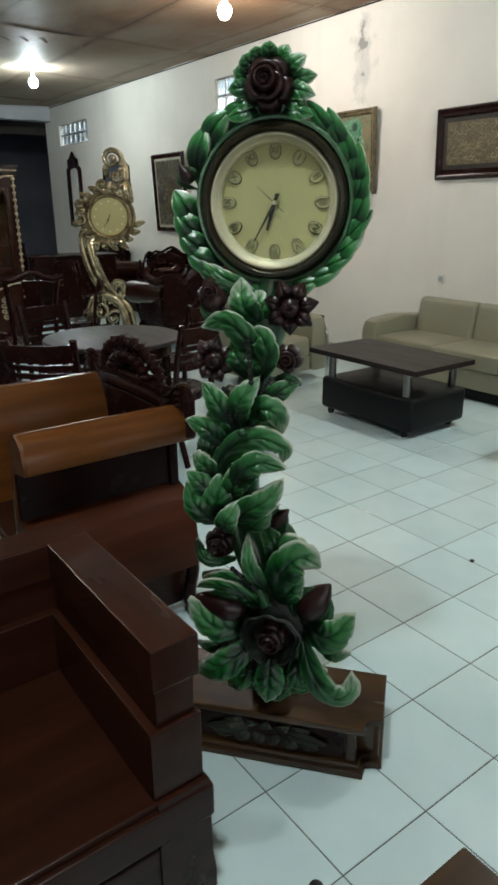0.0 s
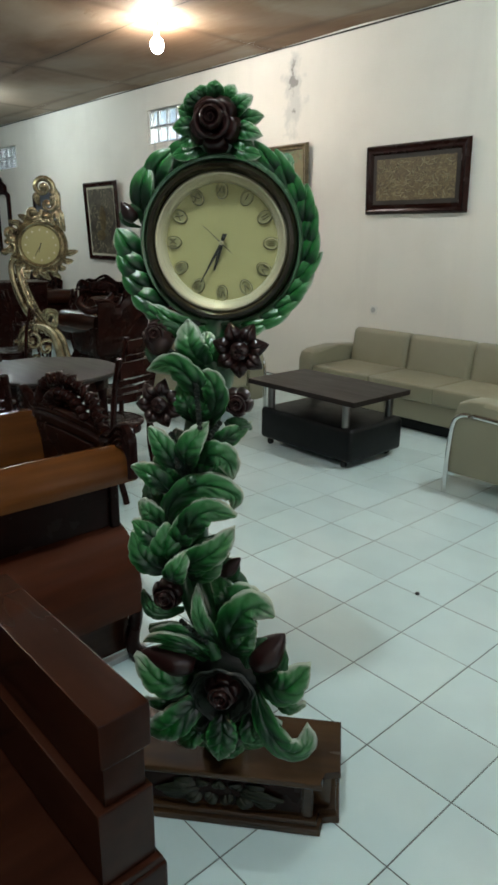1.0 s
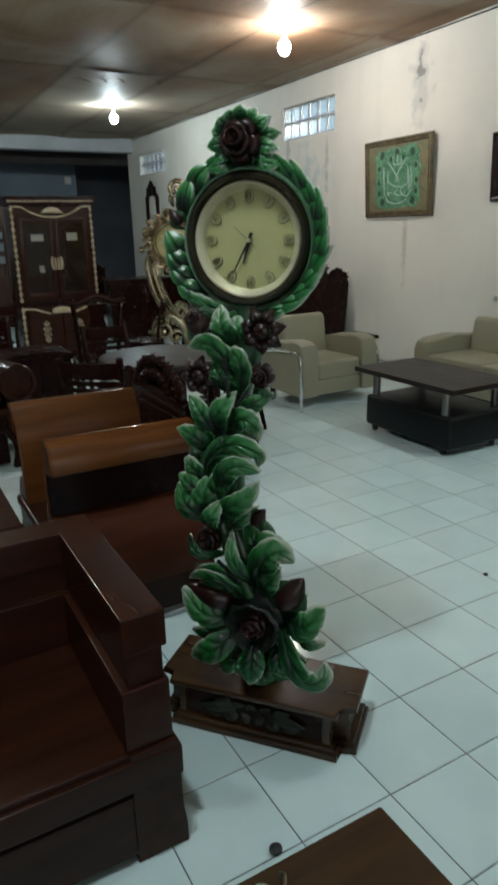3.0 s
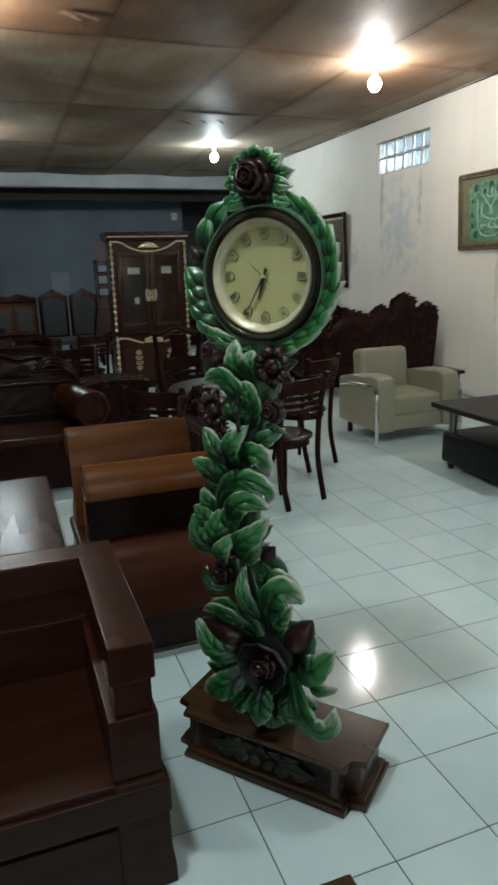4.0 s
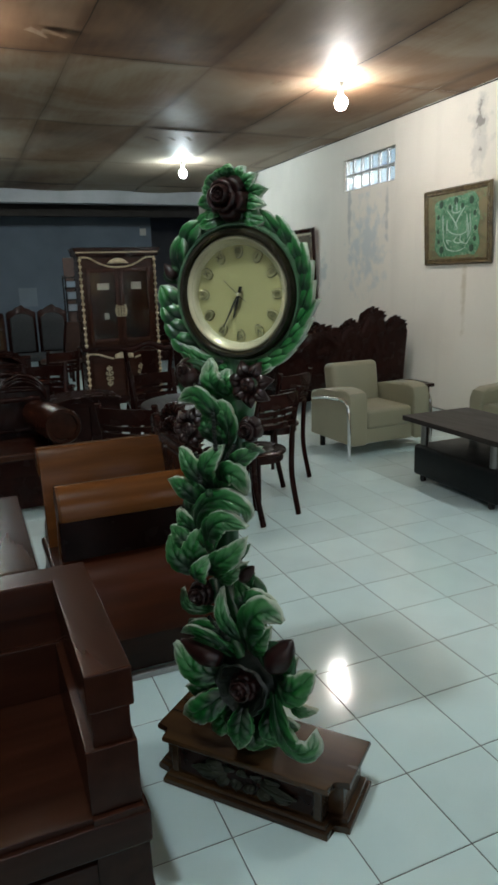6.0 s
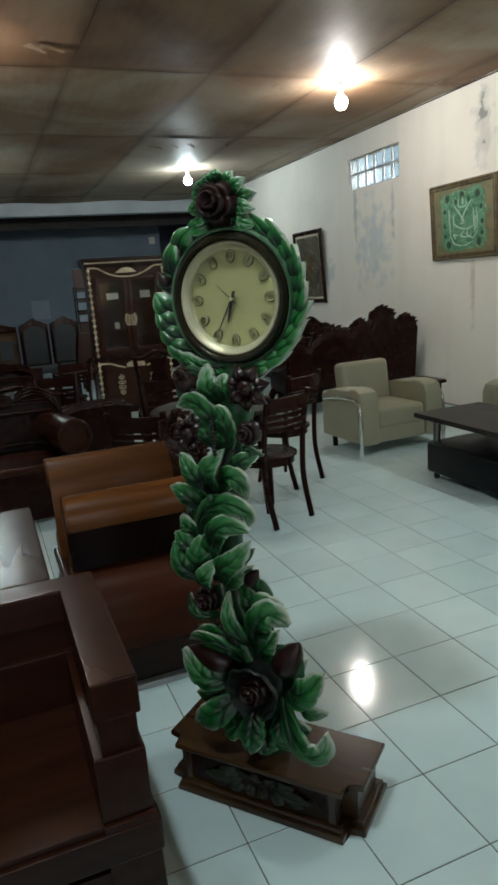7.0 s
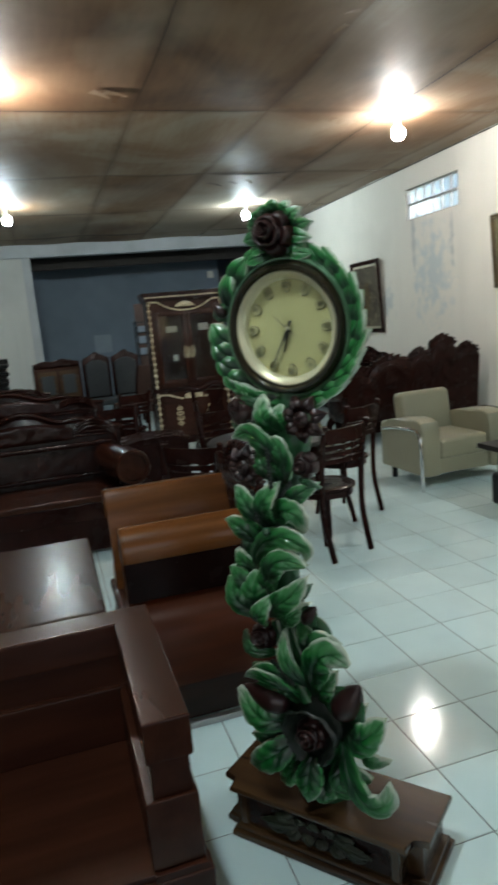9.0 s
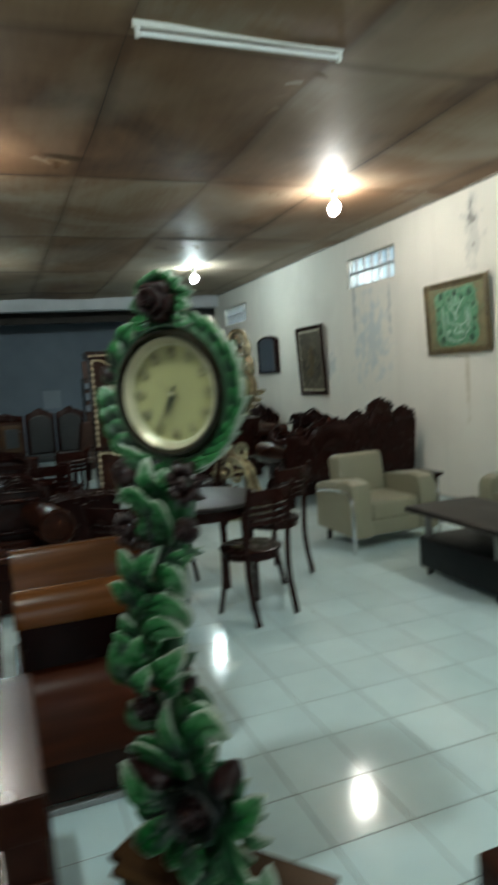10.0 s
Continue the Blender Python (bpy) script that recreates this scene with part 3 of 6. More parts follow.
sock = thing("wall_socket", Matrix.Translation((EAST, 3.39, 0.85)), "small white plastic power socket on the wall", "socket")
part("plate", box(-0.014, 0.0, -0.042, 0.042, -0.042, 0.042, 0.005), M["white"], sock)
part("insert", lathe([(0.026, -0.019), (0.026, -0.013), (0.001, -0.013)], 16, axis="x"), M["steel"], sock)

# ---- lamps ----
def bulb(x, y, z, material, watts_label):
    t = thing("ceiling_bulb", Matrix.Translation((x, y, z)), watts_label, "light bulb", "bulbs under the ceiling")
    part("socket", lathe([(0.02, 0.05), (0.026, 0.055), (0.026, 0.11), (0.030, 0.115), (0.032, 0.13), (0.032, 0.24)], 16), M["white"], t)
    part("globe", lathe([(0.001, -0.080), (0.032, -0.074), (0.054, -0.047), (0.061, -0.012), (0.052, 0.024), (0.030, 0.047), (0.02, 0.055)], 20), material, t, "lit frosted glass globe")


bulb(3.12, 4.95, 3.205, M["bulb_warm"], "lit warm bulb in a holder on the plywood ceiling")
bulb(2.94, 9.45, 3.205, M["bulb_white"], "lit white bulb in a holder on the plywood ceiling")
bulb(-0.69, 9.0, 3.205, M["bulb_white"], "lit white bulb in a holder on the plywood ceiling")
bulb(-0.62, 4.40, 3.20, M["bulb_warm"], "lit warm bulb in a holder on the plywood ceiling")

bulb(3.12, 0.45, 3.205, M["bulb_near"], "lit white bulb in a holder on the plywood ceiling")
bulb(-0.62, -0.05, 3.205, M["bulb_near"], "lit white bulb in a holder on the plywood ceiling")

tubeL = thing("tube_lamp", Matrix.Translation((1.15, 2.30, 3.355)), "unlit fluorescent tube lamp on a white batten", "lamp")
part("batten", box(-0.61, 0.61, -0.018, 0.018, 0.0, 0.05, 0.006), M["white"], tubeL)
part("tube", lathe([(0.014, -0.57), (0.014, 0.57)], 12, (0, 0, -0.03), axis="x"), M["tubeglass"], tubeL)
for s in (-1, 1):
    part("end_cap", box(s * 0.585 - 0.012, s * 0.585 + 0.012, -0.018, 0.018, -0.05, 0.0, 0.004), M["white"], tubeL)


# ---- pictures on the wall ----
def framed(name, y0, y1, z0, z1, w, frame_m, art_m, label, mount=None, lean=0.05, cat="picture"):
    t = thing(name, Matrix.Translation((EAST - 0.012, (y0 + y1) / 2, z0)) @ pose(0, 0, 0, 0, -math.degrees(lean), 0), label, cat)
    hw, h = (y1 - y0) / 2, z1 - z0
    prof = [(0, 0.0), (0.012, -0.03), (0.3 * w, -0.038), (0.55 * w, -0.026), (0.8 * w, -0.03), (w, -0.012), (w, 0.0)]
    rows = []
    for sy, sz in ((-1, 0), (1, 0), (1, 1), (-1, 1), (-1, 0)):
        rows.append([(x, sy * (hw - d), sz * h + (d if sz == 0 else -d)) for d, x in prof])
    part("frame", rings(rows, closed=True, caps=False), frame_m, t)
    inn = w
    if mount:
        part("mount", box(-0.010, -0.004, -hw + w * 0.9, hw - w * 0.9, w * 0.9, h - w * 0.9, 0), mount, t)
        inn = w * 1.45
        part("artwork", box(-0.0135, -0.011, -hw + inn, hw - inn, inn, h - inn, 0), art_m, t)
    else:
        part("artwork", box(-0.012, -0.004, -hw + inn * 0.95, hw - inn * 0.95, inn * 0.95, h - inn * 0.95, 0), art_m, t)
    part("backing", box(-0.003, 0.0, -hw + 0.01, hw - 0.01, 0.01, h - 0.01, 0), M["woodshade"], t)
    return t, hw, h


def strokes(t, hw, h, material, seed, n, inset, thick, size=1.0):
    """Plain brush bars and loops of unreadable script, raised on the panel."""
    r = random.Random(seed)
    for k in range(n):
        y, z = r.uniform(-hw + inset, hw - inset), r.uniform(inset, h - inset)
        a, ln = r.uniform(-0.5, 0.5) + (math.pi / 2 if k % 3 == 0 else 0), size * r.uniform(0.06, 0.13)
        d = Vector((0, math.cos(a), math.sin(a))) * ln
        e = Vector((0, -d.z, d.y)) * r.uniform(-0.5, 0.5)
        c = Vector((-0.016, y, z))
        pts = [c - d * 0.5, c + e * 0.6, c + d * 0.5]
        for q in pts:
            q.y, q.z = max(-hw + inset * 0.8, min(hw - inset * 0.8, q.y)), max(inset * 0.8, min(h - inset * 0.8, q.z))
        part("script_bar", tube(pts, lambda s: thick * (0.4 + math.sin(math.pi * s)), 6, 8), material, t)


M["art_green"] = painting("green_marbled_panel", (0.10, 0.27, 0.15), (0.035, 0.15, 0.075), (0.24, 0.36, 0.24), 7, 0.12)
M["art_tan"] = painting("aged_tan_panel_edge", (0.21, 0.17, 0.085), (0.13, 0.11, 0.055), (0.16, 0.19, 0.09), 5, 0.14)
M["art_gold"] = painting("dull_gold_relief_panel", (0.13, 0.095, 0.045), (0.08, 0.055, 0.03), (0.30, 0.24, 0.12), 16, 0.12)
M["art_dark"] = painting("dark_still_life_canvas", (0.10, 0.085, 0.06), (0.035, 0.028, 0.02), (0.22, 0.19, 0.13), 3, 0.12)
M["frame_gilt"] = mat("worn_gilt_frame", (0.16, 0.115, 0.05), 0.4, metal=0.3, scale=20, colour2=(0.05, 0.032, 0.016), bump=0.3)
M["leafdark"] = mat("dark_green_leaf_paint", (0.015, 0.06, 0.03), 0.5)
M["leaflight"] = mat("pale_green_script_paint", (0.46, 0.60, 0.51), 0.5)
M["goldscript"] = mat("raised_gold_script", (0.38, 0.33, 0.21), 0.4, metal=0.5, vary=0.2)

t, hw, h = framed("picture", 4.30, 5.37, 1.64, 2.45, 0.065, M["frame_gilt"], M["art_tan"], "square brown-framed green calligraphy panel with an aged border")
edge = [(a, noise.noise(Vector((3 * math.cos(a), 3 * math.sin(a), 1.0)))) for a in [2 * math.pi * k / 48 for k in range(48)]]
part("green_field", prism([((0.345 + 0.035 * q) * max(-1, min(1, 1.3 * math.cos(a))), h / 2 + (0.305 + 0.03 * q) * max(-1, min(1, 1.3 * math.sin(a)))) for a, q in edge], -0.0165, -0.012, "x"), M["art_green"], t, "mottled green painted field")
for y, z in ((-0.24, 0.24), (0.24, 0.24), (-0.24, -0.24), (0.24, -0.24), (0.0, 0.255), (-0.29, 0.11), (0.29, 0.11), (-0.30, -0.04), (0.30, -0.04), (-0.29, -0.15), (0.29, -0.15), (0.10, 0.20), (-0.10, 0.20)):
    part("leaf_spot", ball((-0.0165, y, h / 2 + z), 0.036 if abs(z) > 0.2 else 0.024, 2, (0.10, 1, 1.15)), M["leafdark"], t)
# white brush bars and bowls, too small to read
for pts in (
    [(-0.19, -0.02), (-0.185, 0.10), (-0.18, -0.14)], [(0.19, 0.08), (0.20, -0.04), (0.15, -0.12)], [(0.15, 0.09), (0.155, 0.0), (0.15, -0.05)],
    [(0.13, 0.16), (0.03, 0.06), (-0.02, -0.02)], [(-0.13, 0.15), (-0.04, 0.06), (0.02, -0.02), (-0.03, -0.03)], [(0.06, 0.16), (0.055, 0.12), (-0.01, 0.11), (-0.05, 0.13), (-0.045, 0.18)],
    [(0.015, 0.12), (0.01, 0.20)], [(0.17, -0.05), (0.06, -0.08), (-0.06, -0.06), (-0.12, -0.02)], [(0.20, -0.10), (0.14, -0.16), (0.06, -0.13), (0.07, -0.08)],
    [(0.02, -0.09), (-0.03, -0.13), (0.03, -0.15), (0.09, -0.14)], [(0.13, -0.19), (0.02, -0.22), (-0.12, -0.20), (-0.17, -0.13)], [(-0.06, -0.13), (-0.13, -0.12), (-0.10, -0.16)], [(0.16, -0.10), (0.18, 0.02)], [(-0.12, 0.06), (-0.13, -0.06)],
):
    part("script_bar", tube([(-0.018, -1.15 * y, h / 2 + 1.2 * z) for y, z in pts], lambda s: 0.003 + 0.0055 * math.sin(math.pi * s), 6, 12), M["leaflight"], t)
t, hw, h = framed("picture", 2.47, 3.55, 1.74, 2.34, 0.085, M["carved"], M["art_gold"], "wide dark-framed gold relief calligraphy panel", mount=M["woodshade"])
strokes(t, hw, h, M["goldscript"], 8, 84, 0.15, 0.0035, 0.65)
t, hw, h = framed("picture", 7.97, 8.90, 1.17, 2.28, 0.07, M["carved"], M["art_dark"], "tall dark-framed painting with a pale mount", mount=M["cream"])
part("painted_shape", ball((-0.016, -0.02, 0.60), 0.17, 2, (0.03, 0.55, 1.1)), M["frame_gilt"], t)
part("painted_shape", ball((-0.0165, 0.06, 0.36), 0.13, 2, (0.03, 1.0, 0.6)), M["frame_gilt"], t)


def wall_mirror(y, z0, w, h, label, arch, glazed=True):
    t = thing("wall_mirror", Matrix.Translation((EAST - 0.02, y, z0)), label, "mirror")
    out = [(-w / 2, 0), (w / 2, 0), (w / 2, h * 0.86)] + [(w / 2 * math.cos(a), h * 0.86 + arch * math.sin(a)) for a in [math.pi * k / 12 for k in range(1, 12)]] + [(-w / 2, h * 0.86)]
    k = 0.72
    if not glazed:
        loop = [[(-0.03, y_, z_), (0.015, y_, z_), (0.015, y_ * k, z_ * 0.9 + h * 0.05), (-0.03, y_ * k, z_ * 0.9 + h * 0.05)] for y_, z_ in out]
        part("frame", rings([*loop, loop[0]], caps=False), M["carved"], t)
        return t
    part("frame", prism(out, -0.03, 0.015, "x", bev=0.006), M["carved"], t)
    part("glass", prism([(y_ * k, z_ * 0.9 + h * 0.05) for y_, z_ in out], -0.036, -0.031, "x"), M["mirror"], t)
    return t


t = wall_mirror(10.27, 1.57, 0.95, 0.68, "dark arched wooden wall mirror hung on the plaster", 0.10)
t = wall_mirror(12.05, 1.20, 0.62, 1.15, "tall narrow dark wooden frame with carved crest, hung empty", 0.12, False)
part("crest", carved_board(0.5, lambda x: 0.16 + bumps(x, [(0, 0.14, 0.12)]), lambda x: 0.0, 0.03, 0.012, 4.0, 20, 8), M["carved"], t).matrix_basis = Matrix.Translation((-0.02, 0, 1.03)) @ pose(0, 0, 0, 0, 0, 90)

# ---- floor of square tiles ----
TILE, GAP = 0.30, 0.0035
floor = structure("floor", "glossy white square ceramic floor tiles with grey joints", "floor")
part("grout_bed", box(WEST, 6.4, SOUTH, 17.7, -0.1, -0.0015, 0), M["grout"], floor, "dark grey grout")


def tile_mesh():
    h = TILE / 2 - GAP / 2
    b = bmesh.new()
    rings([[(sx * (h - d), sy * (h - d), z) for sx, sy in ((-1, -1), (1, -1), (1, 1), (-1, 1))] for d, z in ((0.0, -0.006), (0.0, -0.0012), (0.0012, 0.0))], b)
    return b


first_tile, spare = None, []
for i in range(-19, 21):
    for j in range(-17, 59):
        x, y = (i + 0.5) * TILE, (j + 0.5) * TILE
        if x < WEST or x > (EAST if y < 13.3 else 6.3) or y < SOUTH:
            continue
        tip = pose(x, y, random.uniform(-0.0004, 0.0004), random.uniform(-0.10, 0.10), random.uniform(-0.10, 0.10), 90 * random.randrange(4))
        if -2 <= i <= 10 and -2 <= j <= 20:
            if first_tile is None:
                first_tile = part("tile", tile_mesh(), M["floor"], floor)
                first_tile.matrix_basis = tip
            else:
                share(first_tile, "tile", tip, floor)
        else:
            spare.append(tip)
hh = TILE / 2 - GAP / 2
tv, tf = [], []
for m in spare:
    k = len(tv)
    for d, z in ((0.0, -0.006), (0.0, -0.0012), (0.0012, 0.0)):
        tv += [m @ Vector((sx * (hh - d), sy * (hh - d), z)) for sx, sy in ((-1, -1), (1, -1), (1, 1), (-1, 1))]
    tf.append((k + 8, k + 9, k + 10, k + 11))
    tf += [(k + r + a, k + r + (a + 1) % 4, k + r + 4 + (a + 1) % 4, k + r + 4 + a) for r in (0, 4) for a in range(4)]
me = bpy.data.meshes.new("far_tiles")
me.from_pydata(tv, [], tf)
me.materials.append(M["floor"])
far = new("far_tiles", me)
far.parent = floor
tagged(far, kind="stuff")


# ---- blocky teak armchairs ----
def block_armchair(m, label, w=1.0):
    """Front at y = 0 facing -y, one outer side at x = 0, running to x = -w."""
    t = thing("wooden_armchair", m, label, "armchair", "blocky teak armchairs")
    T = M["teak"]
    for side, x0, x1 in (("arm", -0.11, 0.0), ("arm", -w, -w + 0.11)):
        s = 1 if x1 == 0 else -1
        out, inn = (x1, x0) if s > 0 else (x0, x1)
        a = part(side, box(x0, x1, 0.0, 0.55, 0.60, 0.70, 0.006, 2), T, t)
        part("arm_neck", box(x0 + 0.010, x1 - 0.010, 0.012, 0.55, 0.505, 0.60, 0.003), T, t)
        part("arm_panel", box(min(x0, x0 - 0.012 * s), max(x1, x1 - 0.012 * s), 0.0, 0.55, 0.335, 0.508, 0.006), T, t)
        xs = lambda v: v if s > 0 else -w - v
        prof = [(0.0, 0.335), (0.010, 0.325), (0.014, 0.30), (0.014, 0.245), (0.004, 0.225), (0.006, 0.12), (0.018, 0.06), (0.020, 0.0)]
        pts = [(xs(p), z) for p, z in prof] + [(xs(-0.12), 0.0), (xs(-0.12), 0.335)]
        part("post", prism(pts, -0.012, 0.64, "y", bev=0.004), T, t)
    part("backrest", box(-w, 0.0, 0.54, 0.65, 0.60, 0.70, 0.006), T, t)
    part("back_panel", box(-w + 0.02, -0.02, 0.55, 0.63, 0.30, 0.60, 0.004), T, t)
    part("back_ledge", box(-w + 0.10, -0.10, 0.525, 0.56, 0.335, 0.510, 0.005), T, t)
    part("seat", box(-w + 0.03, -0.03, -0.004, 0.56, 0.305, 0.335, 0.006), T, t)
    part("apron", box(-w - 0.016, 0.016, -0.018, 0.05, 0.228, 0.318, 0.008, 2), T, t)
    part("plinth", box(-w + 0.10, -0.10, -0.004, 0.03, 0.02, 0.205, 0.008), T, t)
    return t


block_armchair(Matrix.Translation((-0.272, 0.17, 0)), "blocky dark teak armchair with flat arms, beside the clock")
stepped = block_armchair(pose(0.405, -0.345, 0, 0, 0, 180), "blocky dark teak armchair with a stepped side", w=0.9)
for out, z0, z1 in ((0.020, 0.36, 0.46), (0.030, 0.16, 0.265), (0.044, 0.0, 0.07)):
    part("side_moulding", prism([(-0.02, z0), (out - 0.012, z0), (out, z0 + 0.014), (out - 0.004, z1 - 0.016), (out - 0.020, z1), (-0.02, z1)], -0.016, 0.63, "y", bev=0.005), M["teak"], stepped)

# low foreground table with a small carving on it
ft = thing("low_table", Matrix.Translation((-0.01, -0.30, 0)), "low dark brown wooden table with a plain top", "table")
part("tabletop", box(-0.95, 0.0, -0.55, 0.0, 0.36, 0.40, 0.006), M["brown"], ft)
part("apron", box(-0.90, -0.05, -0.50, -0.05, 0.28, 0.36, 0.004), M["teak"], ft)
for x in (-0.88, -0.07):
    for y in (-0.48, -0.07):
        part("leg", box(x - 0.035, x + 0.035, y - 0.035, y + 0.035, 0, 0.28, 0.006), M["teak"], ft)


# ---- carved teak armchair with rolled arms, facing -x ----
# duller lit tone of that teak, for the outward skirt
M["skirt"] = mat("dull_lit_teak", (0.085, 0.0215, 0.0085), 0.34, scale=2.0, stretch=GRAIN, spec=0.18, colour2=(0.026, 0.008, 0.005), detail=2.5)


def scroll_armchair(m, label):
    """Arms along x from -0.3 to 0.3; near arm at y = 0, far arm at y = 0.77; back at x = 0.3."""
    t = thing("carved_armchair", m, label, "armchair")
    for s, y0 in ((1, 0.0), (-1, 0.77)):
        Y = lambda v: y0 + s * v
        roll = [(-0.006, 0.755), (-0.004, 0.785), (0.008, 0.815), (0.03, 0.840), (0.06, 0.853), (0.085, 0.850), (0.105, 0.830)]
        inner = [(0.145, 0.74), (0.175, 0.60), (0.20, 0.43)]
        # one wood: arm and skirt coloured as lit, the recessed panel as shaded
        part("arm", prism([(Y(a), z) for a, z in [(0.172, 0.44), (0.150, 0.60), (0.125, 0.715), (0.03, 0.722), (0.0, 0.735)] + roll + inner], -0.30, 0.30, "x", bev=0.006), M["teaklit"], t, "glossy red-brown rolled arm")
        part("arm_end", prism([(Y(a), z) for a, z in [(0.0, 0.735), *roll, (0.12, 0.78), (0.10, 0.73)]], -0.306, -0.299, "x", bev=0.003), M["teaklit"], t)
        part("arm_panel", box(-0.295, 0.295, min(Y(0.118), Y(0.150)), max(Y(0.118), Y(0.150)), 0.44, 0.716, 0.003), M["carved"], t, "recessed side panel, its shade put into a dark tone")
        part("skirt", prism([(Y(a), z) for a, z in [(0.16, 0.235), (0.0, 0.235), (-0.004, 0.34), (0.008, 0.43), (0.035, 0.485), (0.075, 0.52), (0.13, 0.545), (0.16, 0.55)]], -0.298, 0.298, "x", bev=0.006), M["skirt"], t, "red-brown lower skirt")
    part("seat", box(-0.32, 0.28, 0.04, 0.73, 0.38, 0.43, 0.015, 3), M["teak"], t)
    part("seat_rail", box(-0.31, 0.29, 0.05, 0.72, 0.27, 0.38, 0.008), M["carved"], t)
    for x in (-0.27, 0.27):
        for y in (0.05, 0.72):
            s = 1 if x > 0 else -1
            part("leg", tube([(x, y, 0.30), (x + 0.03 * s, y, 0.20), (x + 0.01 * s, y, 0.08), (x + 0.05 * s, y, 0.0)], lambda q: 0.04 - 0.015 * math.sin(math.pi * q), 10, 12), M["carved"], t)
    part("stretcher", box(-0.29, 0.30, 0.10, 0.13, 0.03, 0.24, 0.006), M["teak"], t)
    part("floor_rail", box(-0.31, 0.36, 0.075, 0.105, 0.0, 0.025, 0.004), M["steel"], t, "pale worn rail on the floor")
    return t


rolled = scroll_armchair(Matrix.Translation((-0.0, 1.095, 0)), "carved armchair with rolled red-brown teak arms and floral crest")

# ---- glossy low table beyond it ----
gt = thing("coffee_table", Matrix.Translation((-0.37, 1.42, 0)), "long glossy varnished teak coffee table", "coffee table")
part("tabletop", box(-0.62, 0.0, 0.0, 1.04, 0.41, 0.45, 0.01, 3), mat("glossy_varnished_tabletop", (0.058, 0.024, 0.015), 0.24, scale=2.5, stretch=(7, 1, 7), spec=0.09, colour2=(0.028, 0.012, 0.009), detail=4.0, vrough=0.03), gt, "mirror-glossy reddish top")
part("apron", box(-0.57, -0.05, 0.05, 0.99, 0.30, 0.41, 0.004), M["teak"], gt)
for x in (-0.55, -0.07):
    for y in (0.07, 0.97):
        part("leg", tube([(x, y, 0.31), (x, y, 0.2), (x * 1.05, y, 0.0)], lambda q: 0.045 - 0.02 * q, 10, 8), M["carved"], gt)


# ---- carved sofas and chairs ----
def carved_sofa(m, w, label, hb=1.0, seed=1.0, group="", peaks=None, crest=bumps):
    """Faces -y; the back stands at y = 0.62."""
    t = thing("carved_sofa", m, label, "sofa", group)
    peaks = peaks or [(0, 0.17, 0.2 * w), (-0.3 * w, 0.07, 0.09 * w), (0.3 * w, 0.07, 0.09 * w)]
    back = part("backrest", carved_board(w, lambda x: hb - 0.18 + crest(x, peaks), lambda x: 0.30, 0.05, 0.003 if crest is bumps else 0.020, seed, 90, 24), M["carved"], t)
    back.matrix_basis = Matrix.Translation((0, 0.60, 0)) @ pose(0, 0, 0, -6, 0, 0)
    part("seat", box(-w / 2 + 0.06, w / 2 - 0.06, 0.02, 0.60, 0.38, 0.43, 0.014, 3), M["teak"], t)
    part("seat_rail", box(-w / 2 + 0.05, w / 2 - 0.05, 0.03, 0.58, 0.26, 0.38, 0.008), M["carved"], t)
    part("apron", box(-w / 2 + 0.10, w / 2 - 0.10, 0.05, 0.09, 0.03, 0.27, 0.008), M["carved"], t)
    part("crest_rail", tube([(x * w, 0.655, hb - 0.165 + crest(x * w, peaks)) for x in [-0.5 + k / 60 for k in range(61)]], 0.020, 8), M["carved"], t, "polished moulded crest rail")
    part("back_rail", box(-w / 2 + 0.08, w / 2 - 0.08, 0.545, 0.575, 0.70, 0.735, 0.012, 3), M["carved"], t)
    for z in (0.775, 0.80):
        part("moulding", tube([(-w / 2 + 0.10, 0.615, z), (0, 0.612, z + 0.01), (w / 2 - 0.10, 0.615, z)], 0.009, 8, 14), M["carved"], t)
    part("lower_rail", box(-w / 2 + 0.08, w / 2 - 0.08, 0.535, 0.565, 0.47, 0.50, 0.010, 3), M["carved"], t)
    cr = part("carved_crest", carved_board(0.5 * w, lambda x: 0.15 - 0.9 * (x / w) ** 2, lambda x: 0.0, 0.03, 0.009, seed + 3, 40, 10, back=False), M["carved"], t)
    cr.matrix_basis = Matrix.Translation((0, 0.60, hb - 0.22)) @ pose(0, 0, 0, -6, 0, 0)
    for s in (-1, 1):
        part("arm", lathe([(0.001, -0.004), (0.088, -0.004), (0.094, -0.022), (0.116, -0.022), (0.124, -0.010), (0.126, 0.10), (0.122, 0.34), (0.105, 0.58)], 22, (0, -0.58, 0), axis="y"), M["teak"], t, "thick scrolled arm", smooth=24).matrix_basis = Matrix.Translation((s * (w / 2 - 0.13), 0.50, 0.61)) @ Matrix.Rotation(radians(12 * s), 4, "Z")
        for k in range(3):
            part("shoulder_scroll", tube([(s * w * 0.27, 0.60, hb - 0.13 - 0.024 * k), (s * w * 0.34, 0.60, hb - 0.085 - 0.024 * k), (s * w * 0.40, 0.60, hb - 0.10 - 0.024 * k), (s * w * 0.455, 0.60, hb - 0.16 - 0.024 * k), (s * w * 0.475, 0.60, hb - 0.24 - 0.02 * k)], 0.012, 8, 20), M["carved"], t)
        part("arm_panel", box(s * (w / 2 - 0.05) - 0.03, s * (w / 2 - 0.05) + 0.03, 0.05, 0.58, 0.30, 0.58, 0.01), M["carved"], t)
        part("leg", tube([(s * (w / 2 - 0.08), 0.06, 0.28), (s * (w / 2 - 0.03), 0.03, 0.16), (s * (w / 2 - 0.06), 0.05, 0.0)], lambda q: 0.05 - 0.02 * q, 10, 10), M["carved"], t)
